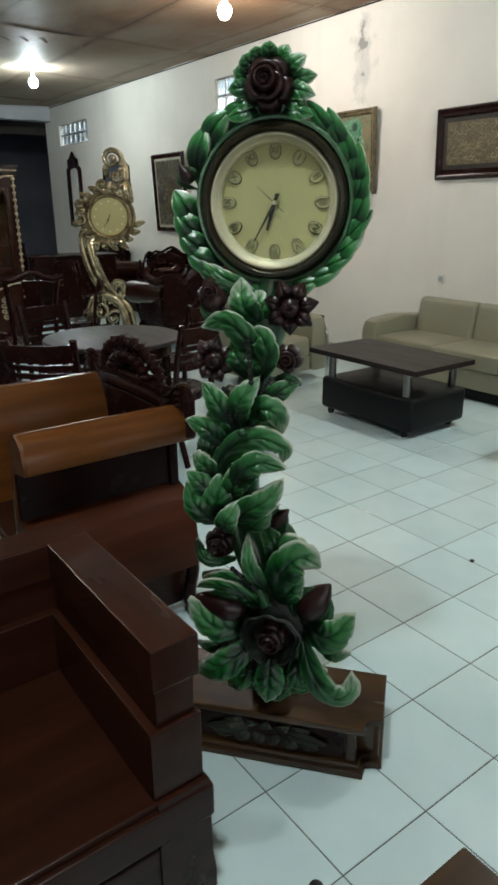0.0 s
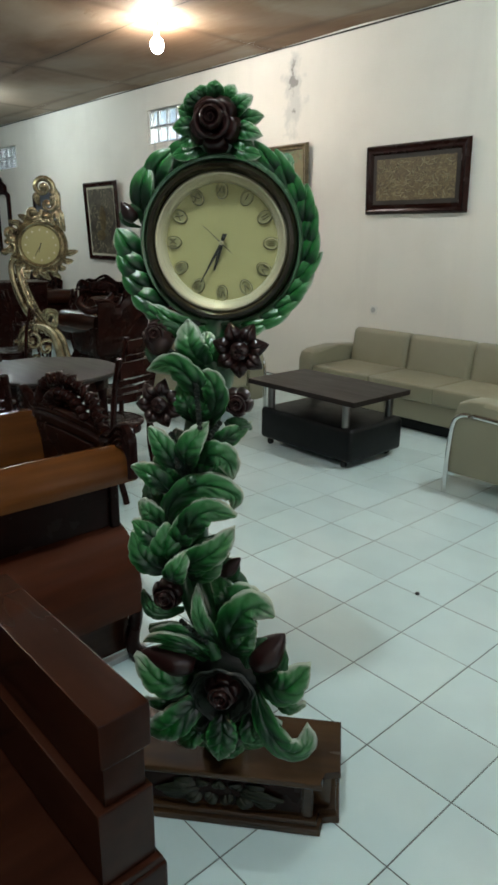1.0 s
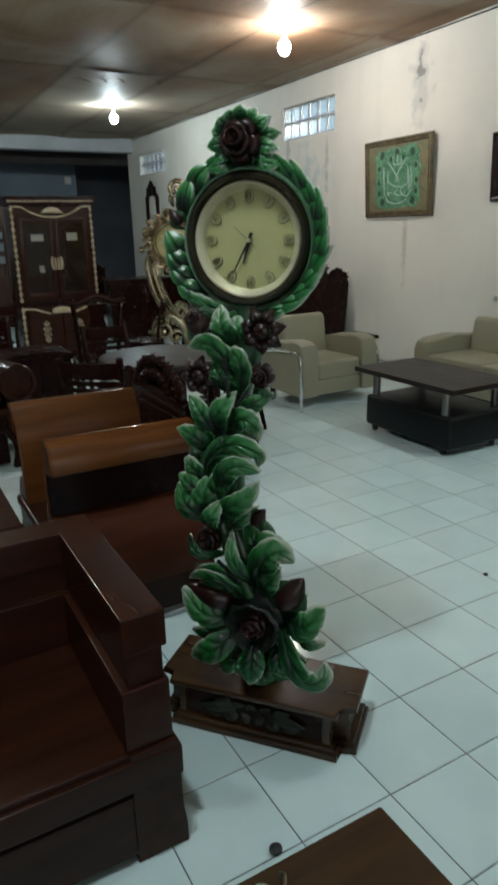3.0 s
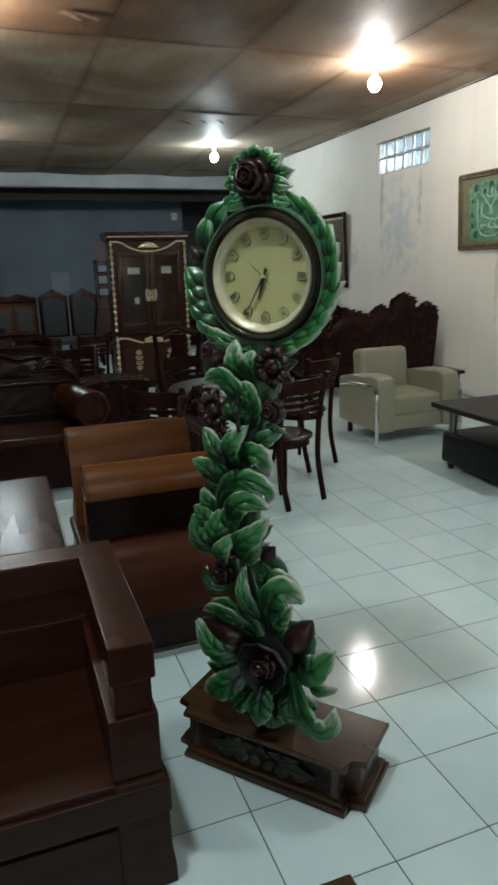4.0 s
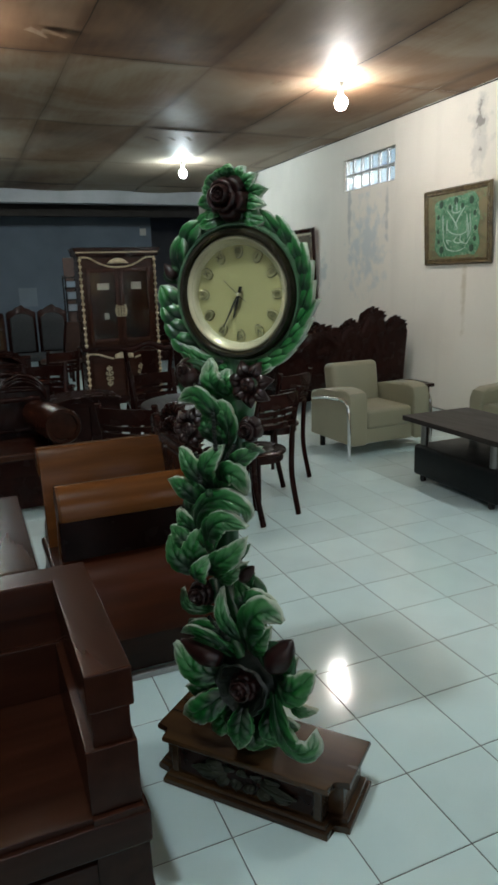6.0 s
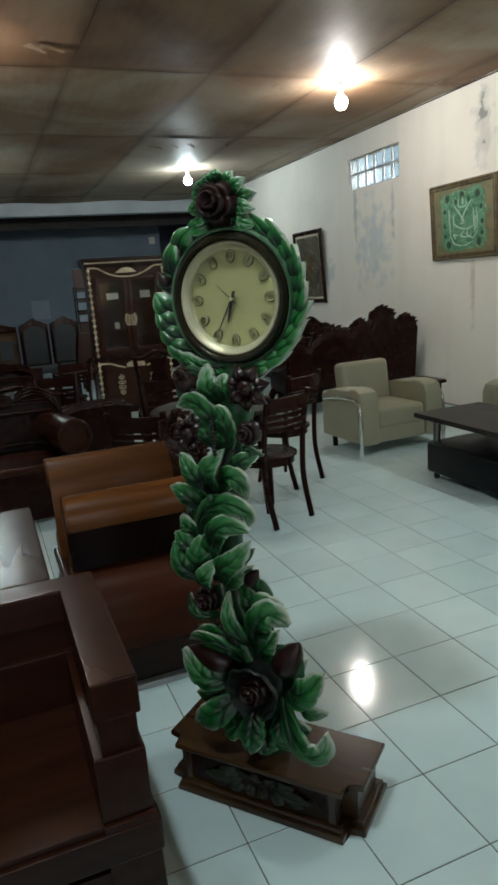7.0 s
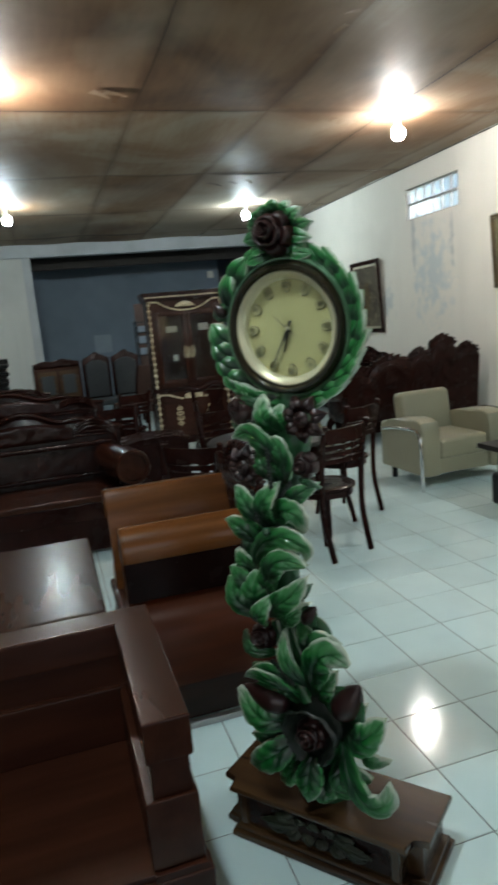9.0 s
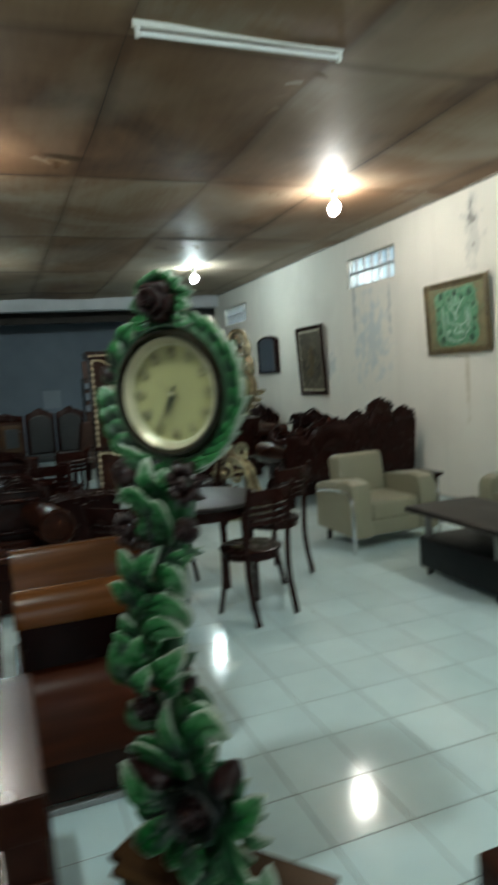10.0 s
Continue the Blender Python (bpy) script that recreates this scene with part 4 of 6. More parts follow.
        part("leg", box(s * (w / 2 - 0.09) - 0.03, s * (w / 2 - 0.09) + 0.03, 0.52, 0.58, 0, 0.28, 0.006), M["carved"], t)
    return t


carved_sofa(pose(-0.70, 3.45, 0, 0, 0, 0), 1.45, "dark carved sofa with thick scrolled arms", 0.98, 1.0, "carved sofas")
carved_sofa(pose(-0.9, 5.1, 0, 0, 0, 0), 1.9, "dark carved sofa in a crowded row", 1.02, 5.0, "carved sofas")
carved_sofa(pose(-2.4, 3.0, 0, 0, 0, 60), 1.6, "dark carved sofa in a crowded row", 1.0, 7.0, "carved sofas")
wall_sofa = carved_sofa(pose(3.53, 6.2, 0, 0, 0, 180), 1.70, "dark carved sofa with a tall scalloped crest by the wall", 0.98, 9.0, "carved sofas", [(0.77, 0.06, 0.13), (0.28, 0.16, 0.30), (-0.08, 0.20, 0.16), (-0.38, 0.34, 0.19), (-0.70, 0.22, 0.17)], lobes)
carved_sofa(pose(3.75, 8.3, 0, 0, 0, -90), 1.7, "dark carved sofa standing along the plaster wall", 0.95, 11.0, "carved sofas")
carved_sofa(pose(3.75, 10.6, 0, 0, 0, -90), 1.7, "dark carved sofa standing along the plaster wall", 1.0, 13.0, "carved sofas")
carved_sofa(pose(2.7, 11.6, 0, 0, 0, 0), 1.6, "dark carved sofa at the far end", 1.05, 15.0, "carved sofas")
carved_sofa(pose(-1.4, 7.4, 0, 0, 0, 0), 1.9, "dark carved sofa in a crowded row", 0.98, 17.0, "carved sofas")


def dining_chair():
    """Faces +y; the slatted back stands at y = -0.18."""
    t = thing("dining_chair", ID, "dark-stained wooden dining chair with slatted back", "chair", "chairs round the table")
    W = M["carved"]
    part("seat", lathe([(0.001, 0.425), (0.19, 0.425), (0.205, 0.435), (0.205, 0.447), (0.19, 0.455), (0.10, 0.449), (0.001, 0.447)], 28), W, t)
    part("seat_ring", lathe([(0.175, 0.385), (0.185, 0.385), (0.185, 0.425), (0.175, 0.425)], 28, hollow=True), W, t)
    for s in (-1, 1):
        part("back_post", tube([(s * 0.165, -0.23, 0.0), (s * 0.17, -0.17, 0.25), (s * 0.175, -0.165, 0.45), (s * 0.175, -0.185, 0.65), (s * 0.18, -0.235, 0.87)], lambda q: 0.021, 8, 16, flat=0.8), W, t)
        part("leg", tube([(s * 0.13, 0.12, 0.43), (s * 0.14, 0.125, 0.2), (s * 0.165, 0.15, 0.0)], lambda q: 0.021 - 0.006 * q, 8, 10), W, t)
    for z, h, d in ((0.80, 0.045, 0.228), (0.725, 0.014, 0.206), (0.68, 0.014, 0.196), (0.635, 0.014, 0.187)):
        rows = []
        for k in range(9):
            x = -0.175 + 0.35 * k / 8
            y = -d - 0.03 * math.cos(math.pi * x / 0.36)
            rows.append([(x, y - 0.008, z - h), (x, y + 0.008, z - h), (x, y + 0.008, z + h), (x, y - 0.008, z + h)])
        part("top_rail" if h > 0.03 else "slat", rings(rows), W, t)
    return t


chair = dining_chair()
chair.matrix_basis = pose(1.163, 2.75, 0, 0, 0, 20)
copy_thing(chair, pose(1.62, 3.45, 0, 0, 0, 25))
copy_thing(chair, pose(0.42, 2.72, 0, 0, 0, -40))
copy_thing(chair, pose(0.84, 3.72, 0, 0, 0, 190))
# plain block added in place of a dark chair back, hiding the floor
lc = thing("low_cupboard", pose(0.06, 4.08, 0), "plain dark wooden block standing in for a chair back", "cupboard")
part("body", box(0.0, 0.50, 0.0, 0.38, 0.03, 0.64, 0.006), M["carved"], lc)
part("top", prism([(-0.015, 0.64), (0.515, 0.64), (0.515, 0.655), (0.40, 0.675), (0.25, 0.682), (0.10, 0.675), (-0.015, 0.655)], -0.015, 0.395, "y", bev=0.004), M["carved"], lc)
for x in (0.02, 0.255):
    part("door", box(x, x + 0.225, -0.014, 0.0, 0.08, 0.60, 0.005), M["carved"], lc)

rt = thing("round_table", Matrix.Translation((0.92, 3.05, 0)), "round dark wooden dining table with a glossy top", "table")
part("tabletop", lathe([(0.001, 0.715), (0.40, 0.715), (0.425, 0.722), (0.43, 0.735), (0.425, 0.746), (0.41, 0.75), (0.001, 0.75)], 48), M["espresso"], rt)
part("apron", lathe([(0.34, 0.64), (0.36, 0.64), (0.36, 0.715), (0.34, 0.715)], 40, hollow=True), M["carved"], rt)
for k in range(4):
    a = math.radians(45 + 90 * k)
    part("leg", tube([(0.33 * math.cos(a), 0.33 * math.sin(a), 0.70), (0.34 * math.cos(a), 0.34 * math.sin(a), 0.35), (0.36 * math.cos(a), 0.36 * math.sin(a), 0.0)], lambda q: 0.03 - 0.01 * q, 10, 8), M["carved"], rt)


def splat_chair(m, label):
    """Faces -y: turned legs, caned seat, a yoke rail over a vase-shaped splat."""
    t = thing("splat_chair", m, label, "chair")
    W = M["carved"]
    part("seat", prism([(-0.21, -0.22), (0.21, -0.22), (0.18, 0.19), (-0.18, 0.19)], 0.42, 0.47, "z", bev=0.012), W, t)
    for g in (-1, 1):
        part("leg", tube([(g * 0.19, -0.19, 0.43), (g * 0.205, -0.21, 0.28), (g * 0.18, -0.20, 0.10), (g * 0.20, -0.22, 0.0)], lambda q: 0.028 - 0.010 * q, 10, 14), W, t)
        part("back_post", tube([(g * 0.17, 0.22, 0.0), (g * 0.165, 0.18, 0.45), (g * 0.175, 0.21, 0.75), (g * 0.20, 0.27, 0.98)], 0.020, 8, 18), W, t)
    part("yoke_rail", tube([(-0.24, 0.275, 1.0), (-0.14, 0.275, 0.985), (0.0, 0.28, 1.035), (0.14, 0.275, 0.985), (0.24, 0.275, 1.0)], 0.026, 10, 28, flat=0.7), W, t)
    half = [(0.045, 0.47), (0.040, 0.54), (0.075, 0.66), (0.085, 0.76), (0.050, 0.86), (0.060, 0.94), (0.085, 0.99)]
    sp = part("splat", prism(half + [(-x, z) for x, z in half[::-1]], -0.010, 0.010, "y", bev=0.004), W, t, "vase-shaped back splat")
    sp.matrix_basis = Matrix.Translation((0, 0.10, 0)) @ pose(0, 0, 0, -10, 0, 0)
    return t


splat_chair(pose(0.98, 4.75, 0, 0, 0, 168), "dark carved chair with vase-shaped splat before the cabinet")

# ---- vinyl seating ----
def cushion(x0, x1, y0, y1, z0, z1, r=0.05):
    return box(x0, x1, y0, y1, z0, z1, r, 5)


def vinyl_armchair(m, label):
    """Faces -y; x from 0 to 0.85, front at y = 0."""
    t = thing("vinyl_armchair", m, label, "armchair", "vinyl seating group")
    V = M["vinyl"]
    for x0 in (0.0, 0.67):
        prof = [(0.0, 0.12), (0.0, 0.50), (0.03, 0.575), (0.10, 0.60), (0.20, 0.605), (0.50, 0.565), (0.66, 0.53), (0.68, 0.50), (0.68, 0.12)]
        part("arm", prism(prof, x0, x0 + 0.18, "x", bev=0.028), V, t)
    part("seat", cushion(0.18, 0.67, 0.02, 0.55, 0.24, 0.42, 0.04), V, t)
    part("front_panel", box(0.17, 0.68, 0.03, 0.60, 0.12, 0.25, 0.012), V, t)
    back = part("backrest", cushion(0.17, 0.68, -0.09, 0.09, 0.0, 0.50, 0.05), V, t)
    back.matrix_basis = Matrix.Translation((0, 0.58, 0.27)) @ pose(0, 0, 0, -9, 0, 0)
    for x in (-0.012, 0.862):
        part("chrome_tube", tube([(x, 0.0, 0.0), (x, 0.005, 0.25), (x, 0.02, 0.44), (x, 0.06, 0.50), (x, 0.14, 0.515), (x, 0.40, 0.50), (x, 0.60, 0.47)], 0.016, 10, 26), M["chrome"], t, "chrome arm tube and leg")
    for x in (0.10, 0.75):
        part("foot", lathe([(0.025, 0.0), (0.025, 0.12)], 14, (x, 0.62, 0)), M["black"], t)
    return t


vinyl_armchair(pose(2.40, 3.56, 0, 0, 0, 2), "grey-green vinyl armchair with chrome arm tubes")
vinyl_armchair(pose(3.58, 1.38, 0, 0, 0, 181), "grey-green vinyl armchair with chrome arm tubes facing the table")

sf = thing("vinyl_sofa", Matrix.Translation((3.66, 1.30, 0)), "long grey-green vinyl sofa against the wall", "sofa", "vinyl seating group")
for y0 in (0.0, 2.10):
    prof = [(0.0, 0.14), (0.0, 0.44), (0.03, 0.51), (0.10, 0.54), (0.40, 0.55), (0.70, 0.53), (0.76, 0.50), (0.76, 0.14)]
    part("arm", prism([(x, z) for x, z in prof], y0, y0 + 0.17, "y", bev=0.035), M["vinyl"], sf)
for k in range(3):
    part("seat_cushion", cushion(0.02, 0.62, 0.17 + k * 0.643, 0.17 + (k + 1) * 0.643, 0.26, 0.40, 0.02), M["vinyl"], sf)
    bk = part("back_cushion", cushion(-0.08, 0.10, 0.17 + k * 0.643, 0.17 + (k + 1) * 0.643, 0.0, 0.42, 0.055), M["vinyl"], sf)
    bk.matrix_basis = Matrix.Translation((0.60, 0, 0.29)) @ pose(0, 0, 0, 0, 9, 0)
part("base", box(0.04, 0.76, 0.12, 2.15, 0.10, 0.26, 0.012), M["vinyl"], sf)
part("plinth", box(0.10, 0.74, 0.15, 2.12, 0.0, 0.10, 0.004), M["black"], sf)

bt = thing("coffee_table", Matrix.Translation((2.51, 1.95, 0)), "black low coffee table with raised espresso top and box base", "coffee table", "vinyl seating group")
part("tabletop", box(0.0, 0.63, 0.0, 1.04, 0.455, 0.492, 0.004), M["espresso"], bt)
part("base_box", box(0.02, 0.61, 0.03, 0.92, 0.05, 0.29, 0.030, 4), M["black"], bt)
post_metal = mat("brushed_table_post", (0.22, 0.21, 0.20), 0.3, metal=1.0, vary=0.1)
for x, y in ((0.07, 0.12), (0.55, 0.12), (0.07, 0.85), (0.55, 0.85)):
    part("post", lathe([(0.028, 0.29), (0.028, 0.455)], 18, (x, y, 0)), post_metal, bt)
    part("castor", lathe([(0.001, -0.012), (0.024, -0.012), (0.024, 0.012), (0.001, 0.012)], 14, (x, y, 0.024), axis="x"), M["rubber"], bt)

st = thing("side_stand", Matrix.Translation((3.38, 4.22, 0)), "small dark wooden side stand by the wall", "side table")
part("tabletop", box(-0.02, 0.40, -0.02, 0.37, 0.44, 0.475, 0.008), M["carved"], st)
part("body", box(0.01, 0.37, 0.02, 0.34, 0.10, 0.44, 0.006), M["carved"], st)
part("drawer", box(0.03, 0.35, 0.004, 0.02, 0.29, 0.42, 0.006), M["carved"], st)
part("drawer_knob", ball((0.19, -0.008, 0.355), 0.013, 2), M["gold"], st)
for x in (0.03, 0.35):
    for y in (0.04, 0.32):
        part("leg", box(x - 0.02, x + 0.02, y - 0.02, y + 0.02, 0, 0.10, 0.004), M["carved"], st)


# ---- display cabinet with gold trim ----
cb = thing("display_cabinet", pose(0.82, 7.45, 0, 0, 0, -2), "tall dark wooden display cabinet with gold beaded trim and glass doors", "cabinet")
CW = 1.08
part("body", box(0.05, CW - 0.05, 0.04, 0.45, 0.06, 1.90, 0.006), M["teak"], cb)
part("plinth", box(0.02, CW - 0.02, 0.01, 0.47, 0.0, 0.09, 0.008), M["carved"], cb)
part("waist", box(0.01, CW - 0.01, 0.0, 0.47, 0.70, 0.75, 0.010), M["carved"], cb)
part("cornice", prism([(-0.005, 1.985), (CW + 0.005, 1.985), (CW - 0.005, 1.945), (CW - 0.03, 1.905), (CW - 0.03, 1.88), (0.03, 1.88), (0.03, 1.905), (0.005, 1.945)], -0.025, 0.49, "y", bev=0.008), M["carved"], cb)
bm = bmesh.new()
for k in range(54):
    ball((0.035 + (CW - 0.07) * k / 53, -0.022, 1.926), 0.0105, 1, (1, 0.8, 1.3), bm=bm)
part("cornice_bead", bm, M["goldtrim"], cb, "pale gold beading")
# strung bead columns: spindles and little balls by turns
for x in (0.07, CW - 0.07):
    for z0, z1 in ((0.09, 0.70), (0.75, 1.88)):
        n = round((z1 - z0) / 0.075)
        st_ = (z1 - z0) / n
        prof = [(0.004, z0)]
        for k in range(n):
            z = z0 + k * st_
            prof += [(0.008, z + 0.05 * st_), (0.019, z + 0.22 * st_), (0.026, z + 0.40 * st_), (0.014, z + 0.58 * st_), (0.005, z + 0.68 * st_), (0.012, z + 0.80 * st_), (0.012, z + 0.88 * st_), (0.005, z + 0.98 * st_)]
        part("twisted_column", lathe(prof, 10, (x, 0.012, 0)), M["goldtrim"], cb, "gold beaded column", smooth=60)
for s in (0, 1):
    x0, x1 = (0.13, CW / 2 - 0.006) if s == 0 else (CW / 2 + 0.006, CW - 0.13)
    b = box(x0, x0 + 0.05, 0.005, 0.035, 0.78, 1.74, 0.006)
    box(x1 - 0.05, x1, 0.005, 0.035, 0.78, 1.74, 0.006, bm=b)
    box(x0 + 0.05, x1 - 0.05, 0.008, 0.033, 0.78, 0.86, 0.004, bm=b)
    box(x0 + 0.05, x1 - 0.05, 0.008, 0.033, 1.68, 1.74, 0.004, bm=b)
    d = part("door", b, M["teak"], cb)
    part("glass_pane", box(x0 + 0.04, x1 - 0.04, 0.024, 0.028, 0.85, 1.69, 0), M["pane"], d)
    lo = part("door", box(x0, x1, 0.005, 0.03, 0.11, 0.62, 0.008), M["teak"], cb)
    om = (x0 + x1) / 2
    part("ornament_stem", tube([(om, -0.004, 0.24), (om, -0.008, 0.52)], 0.006, 8), M["goldtrim"], lo)
    for k in range(4):
        for g in (-1, 1):
            z, w = 0.28 + 0.065 * k, 0.045 - 0.018 * abs(k - 1.5) / 1.5
            part("ornament_scroll", tube([(om, -0.006, z - 0.02), (om + g * w, -0.010, z - 0.008), (om + g * w * 0.9, -0.012, z + 0.018), (om + g * w * 0.4, -0.010, z + 0.014)], 0.008, 6, 12), M["goldtrim"], lo)
    c = CW / 2
    sg = -1 if s == 0 else 1
    part("gold_moulding", tube([(c + sg * q, 0.0, z) for q, z in ((0.0, 1.745), (0.12, 1.755), (0.25, 1.80), (0.36, 1.86), (0.47, 1.865))], 0.011, 8, 22), M["goldtrim"], cb)
    part("gold_moulding", tube([(c + sg * q, 0.0, z) for q, z in ((0.14, 0.60), (0.24, 0.63), (0.34, 0.665), (0.46, 0.67))], 0.011, 8, 18), M["goldtrim"], cb)
part("crest_ornament", carved_board(0.28, lambda x: 1.86 - 1.2 * x * x * 3, lambda x: 1.79, 0.03, 0.014, 6.0, 20, 6), M["goldtrim"], cb).matrix_basis = Matrix.Translation((CW / 2, 0.0, 0))
part("shell_ornament", carved_board(0.24, lambda x: 0.68 - 2.2 * x * x, lambda x: 0.60, 0.03, 0.014, 8.0, 20, 6), M["goldtrim"], cb).matrix_basis = Matrix.Translation((CW / 2, 0.0, 0))
for g in (-1, 1):
    part("lock_plate", tube([(CW / 2 + g * 0.014, -0.004, 1.13), (CW / 2 + g * 0.014, -0.010, 1.27)], 0.007, 8), M["goldtrim"], cb)
    for k in range(4):
        z, w = 1.145 + 0.037 * k, 0.052 + 0.022 * math.sin(math.pi * (k + 0.5) / 4)
        part("lock_scroll", tube([(CW / 2 + g * 0.014, -0.006, z), (CW / 2 + g * w * 0.8, -0.012, z - 0.006), (CW / 2 + g * w, -0.014, z + 0.016), (CW / 2 + g * w * 0.62, -0.012, z + 0.020)], 0.0075, 6, 12), M["goldtrim"], cb)
# things kept behind the glass
for x, z, w, h in ((0.34, 1.47, 0.15, 0.08), (0.76, 1.47, 0.13, 0.09), (0.36, 1.10, 0.06, 0.08)):
    card = thing("display_card", pose(0.82, 7.45, 0, 0, 0, -2) @ Matrix.Translation((x, 0.030, z)), "pale card tucked behind cabinet glass", "card")
    part("sheet", box(-w / 2, w / 2, 0.0, 0.004, 0, h, 0.001), M["white"], card)


# ---- the rose clock ----
CLOCK = pose(0.157, 0.463, 0, 0, 0, -49.8)
ck = thing("rose_clock", CLOCK, "tall carved floor clock of green leaves and maroon roses", "clock")


def leaf(parent, pts, w, y=-0.06, lift=0.032, name="leaf", material=None, thick=0.022, n=36, veins=5, belly=0.10, roll=None, tipback=0.0, tip=0.0, blunt=2.1):
    """A carved leaf whose rib runs through pts (x, z), base to tip; w: half its width. It faces -y.
    Each half swells between a sunken midrib and a bent-back edge; the side veins are cut slantwise."""
    line = curve([(p[0], 0, p[1]) for p in pts], n)
    roll = 0.30 * math.sin(61 * pts[0][0] + 47 * pts[-1][1]) if roll is None else roll
    rows, uvs = [], []
    us = [-1, -0.93, -0.84, -0.7, -0.55, -0.4, -0.25, -0.11, 0, 0.11, 0.25, 0.4, 0.55, 0.7, 0.84, 0.93, 1]
    beat = lambda s, u: max(0.0, math.sin(2 * math.pi * (4.6 * s - 1.1 * abs(u)))) ** 3
    for i, p in enumerate(line):
        s = i / (n - 1)
        d = (line[min(i + 1, n - 1)] - line[max(i - 1, 0)]).normalized()
        side = Vector((d.z, 0, -d.x))
        grow = 0.30 + 0.70 * math.sin(math.pi / 2 * min(1, s / 0.40))
        hw = w * grow * max(0.03, 1 - max(0.0, (s - 0.46) / 0.54) ** blunt) ** 0.75
        if veins > 1:
            hw *= 1 - 0.13 * beat(s, 1.0)
        ys = y + 0.03 * (1 - s) ** 2 - lift * math.sin(math.pi * min(1, s * 1.05)) + tipback * s * s - tip * max(0.0, (s - 0.65) / 0.35) ** 2
        f, b_, uv_row = [], [], []
        for u in us:
            au = abs(u)
            ve = 0.22 * hw * beat(s, u) * (1 - au**4) * min(1, 6 * (1 - s)) * min(1, au * 6) if veins > 1 else 0.0
            swell = 0.24 * hw * math.sin(math.pi * min(1.0, au**0.7)) ** 0.8
            lip = 0.10 * hw * math.exp(-(((au - 0.97) / 0.06) ** 2))
            yy = ys + belly * hw * u * u + roll * hw * u + ve - swell - lip
            q = p + side * (hw * u)
            f.append((q.x, yy, q.z))
            b_.append((q.x, ys + (belly * u * u + roll * u) * hw + thick * (1 - 0.6 * u * u), q.z))
            uv_row.append(((u + 1) / 2, s))
        rows.append(f + b_[::-1])
        uvs.append(uv_row + uv_row[::-1])
    bm = bmesh.new()
    lay = bm.loops.layers.uv.new("UVMap")
    rings(rows, bm)
    flat = [c for row in uvs for c in row]
    bm.verts.index_update()
    for fc in bm.faces:
        for lp in fc.loops:
            lp[lay].uv = flat[lp.vert.index]
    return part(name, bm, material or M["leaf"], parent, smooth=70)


def petal_ring(parent, c, r, count, start, inner, front, curl, span=1.3):
    """Overlapping broad petals round c, facing -y: they rise forward from the inner radius and curl back at the lip."""
    for k in range(count):
        a0 = start + 2 * math.pi * k / count
        rows = []
        for i in range(10):
            bb = i / 9
            f, g = [], []
            for j in range(11):
                v = -1 + j / 5
                ang = a0 + v * span * math.pi / count * (0.75 + 0.25 * bb)
                rad = r * (inner + (1 - inner) * bb) * (1 - 0.30 * v**4 * bb)
                dep = c[1] - front * math.sin(math.pi * 0.62 * bb) + curl * max(0, bb - 0.6) ** 2 * 6 + 0.06 * r * v * v - 0.010 * r * v
                ca, sa = math.cos(ang), math.sin(ang)
                f.append((c[0] + rad * ca, dep, c[2] + rad * sa))
                g.append((c[0] + rad * ca, dep + 0.09 * r, c[2] + rad * sa))
            rows.append(f + g[::-1])
        part("petal", rings(rows), M["petal"], parent, smooth=60)


def rose(c, r, seed=0.0):
    """Five broad open petals round a closed cup with a rolled heart."""
    core = part("rose", ball((c[0], c[1] + 0.1 * r, c[2]), 0.50 * r, 2, (1, 0.6, 1)), M["petal"], ck, "carved maroon rose")
    petal_ring(core, c, r, 5, seed, 0.30, 0.22 * r, 0.55 * r, 1.10)
    petal_ring(core, (c[0], c[1] - 0.16 * r, c[2] + 0.03 * r), 0.66 * r, 3, seed + 0.5, 0.45, 0.52 * r, 0.02 * r, 1.25)
    cx, cz = c[0], c[2] + 0.10 * r
    cup = [(0.001, -0.20), (0.30, -0.22), (0.40, -0.34), (0.42, -0.60), (0.38, -0.80), (0.31, -0.87), (0.27, -0.83), (0.24, -0.70), (0.001, -0.62)]
    part("cup", lathe([(q * r, d * r) for q, d in cup], 28, (cx, c[1], cz), axis="y"), M["petal"], core, smooth=70)
    rows, n = [], 34
    for k in range(n):
        q = k / (n - 1)
        a, rad = seed + q * 2.6 * math.pi, r * (0.25 - 0.20 * q)
        lo, hi, th = c[1] - 0.50 * r, c[1] - r * (0.78 + 0.10 * q), 0.040 * r
        ca, sa = math.cos(a), math.sin(a)
        rows.append([(cx + (rad + e) * ca, y, cz + (rad + e) * sa) for e, y in ((th, lo), (th * 0.8, hi + 0.03 * r), (0, hi), (-th * 0.8, hi + 0.03 * r), (-th, lo))])
    part("rolled_heart", rings(rows), M["petal"], core, smooth=60)
    return core


def star_flower(c, r, count=7, seed=0.0):
    core = part("flower", ball((c[0], c[1] - 0.004, c[2]), 0.34 * r, 2, (1, 0.6, 1)), M["petal"], ck, "carved maroon star-shaped flower")
    for k in range(5):
        a = k * 2 * math.pi / 5
        part("stamen", ball((c[0] + 0.13 * r * math.cos(a), c[1] - 0.018, c[2] + 0.13 * r * math.sin(a)), 0.085 * r, 1), M["petal"], core)
    for k in range(count):
        a = seed + 2 * math.pi * k / count
        pts = [(c[0] + q * r * math.cos(a), c[2] + q * r * math.sin(a)) for q in (0.18, 0.58, 1.0)]
        leaf(core, pts, 0.34 * r, c[1], 0.016, "petal", M["petal"], 0.014, 16, 1, 0.35, 0.0, tipback=0.012, blunt=1.2)
    return core


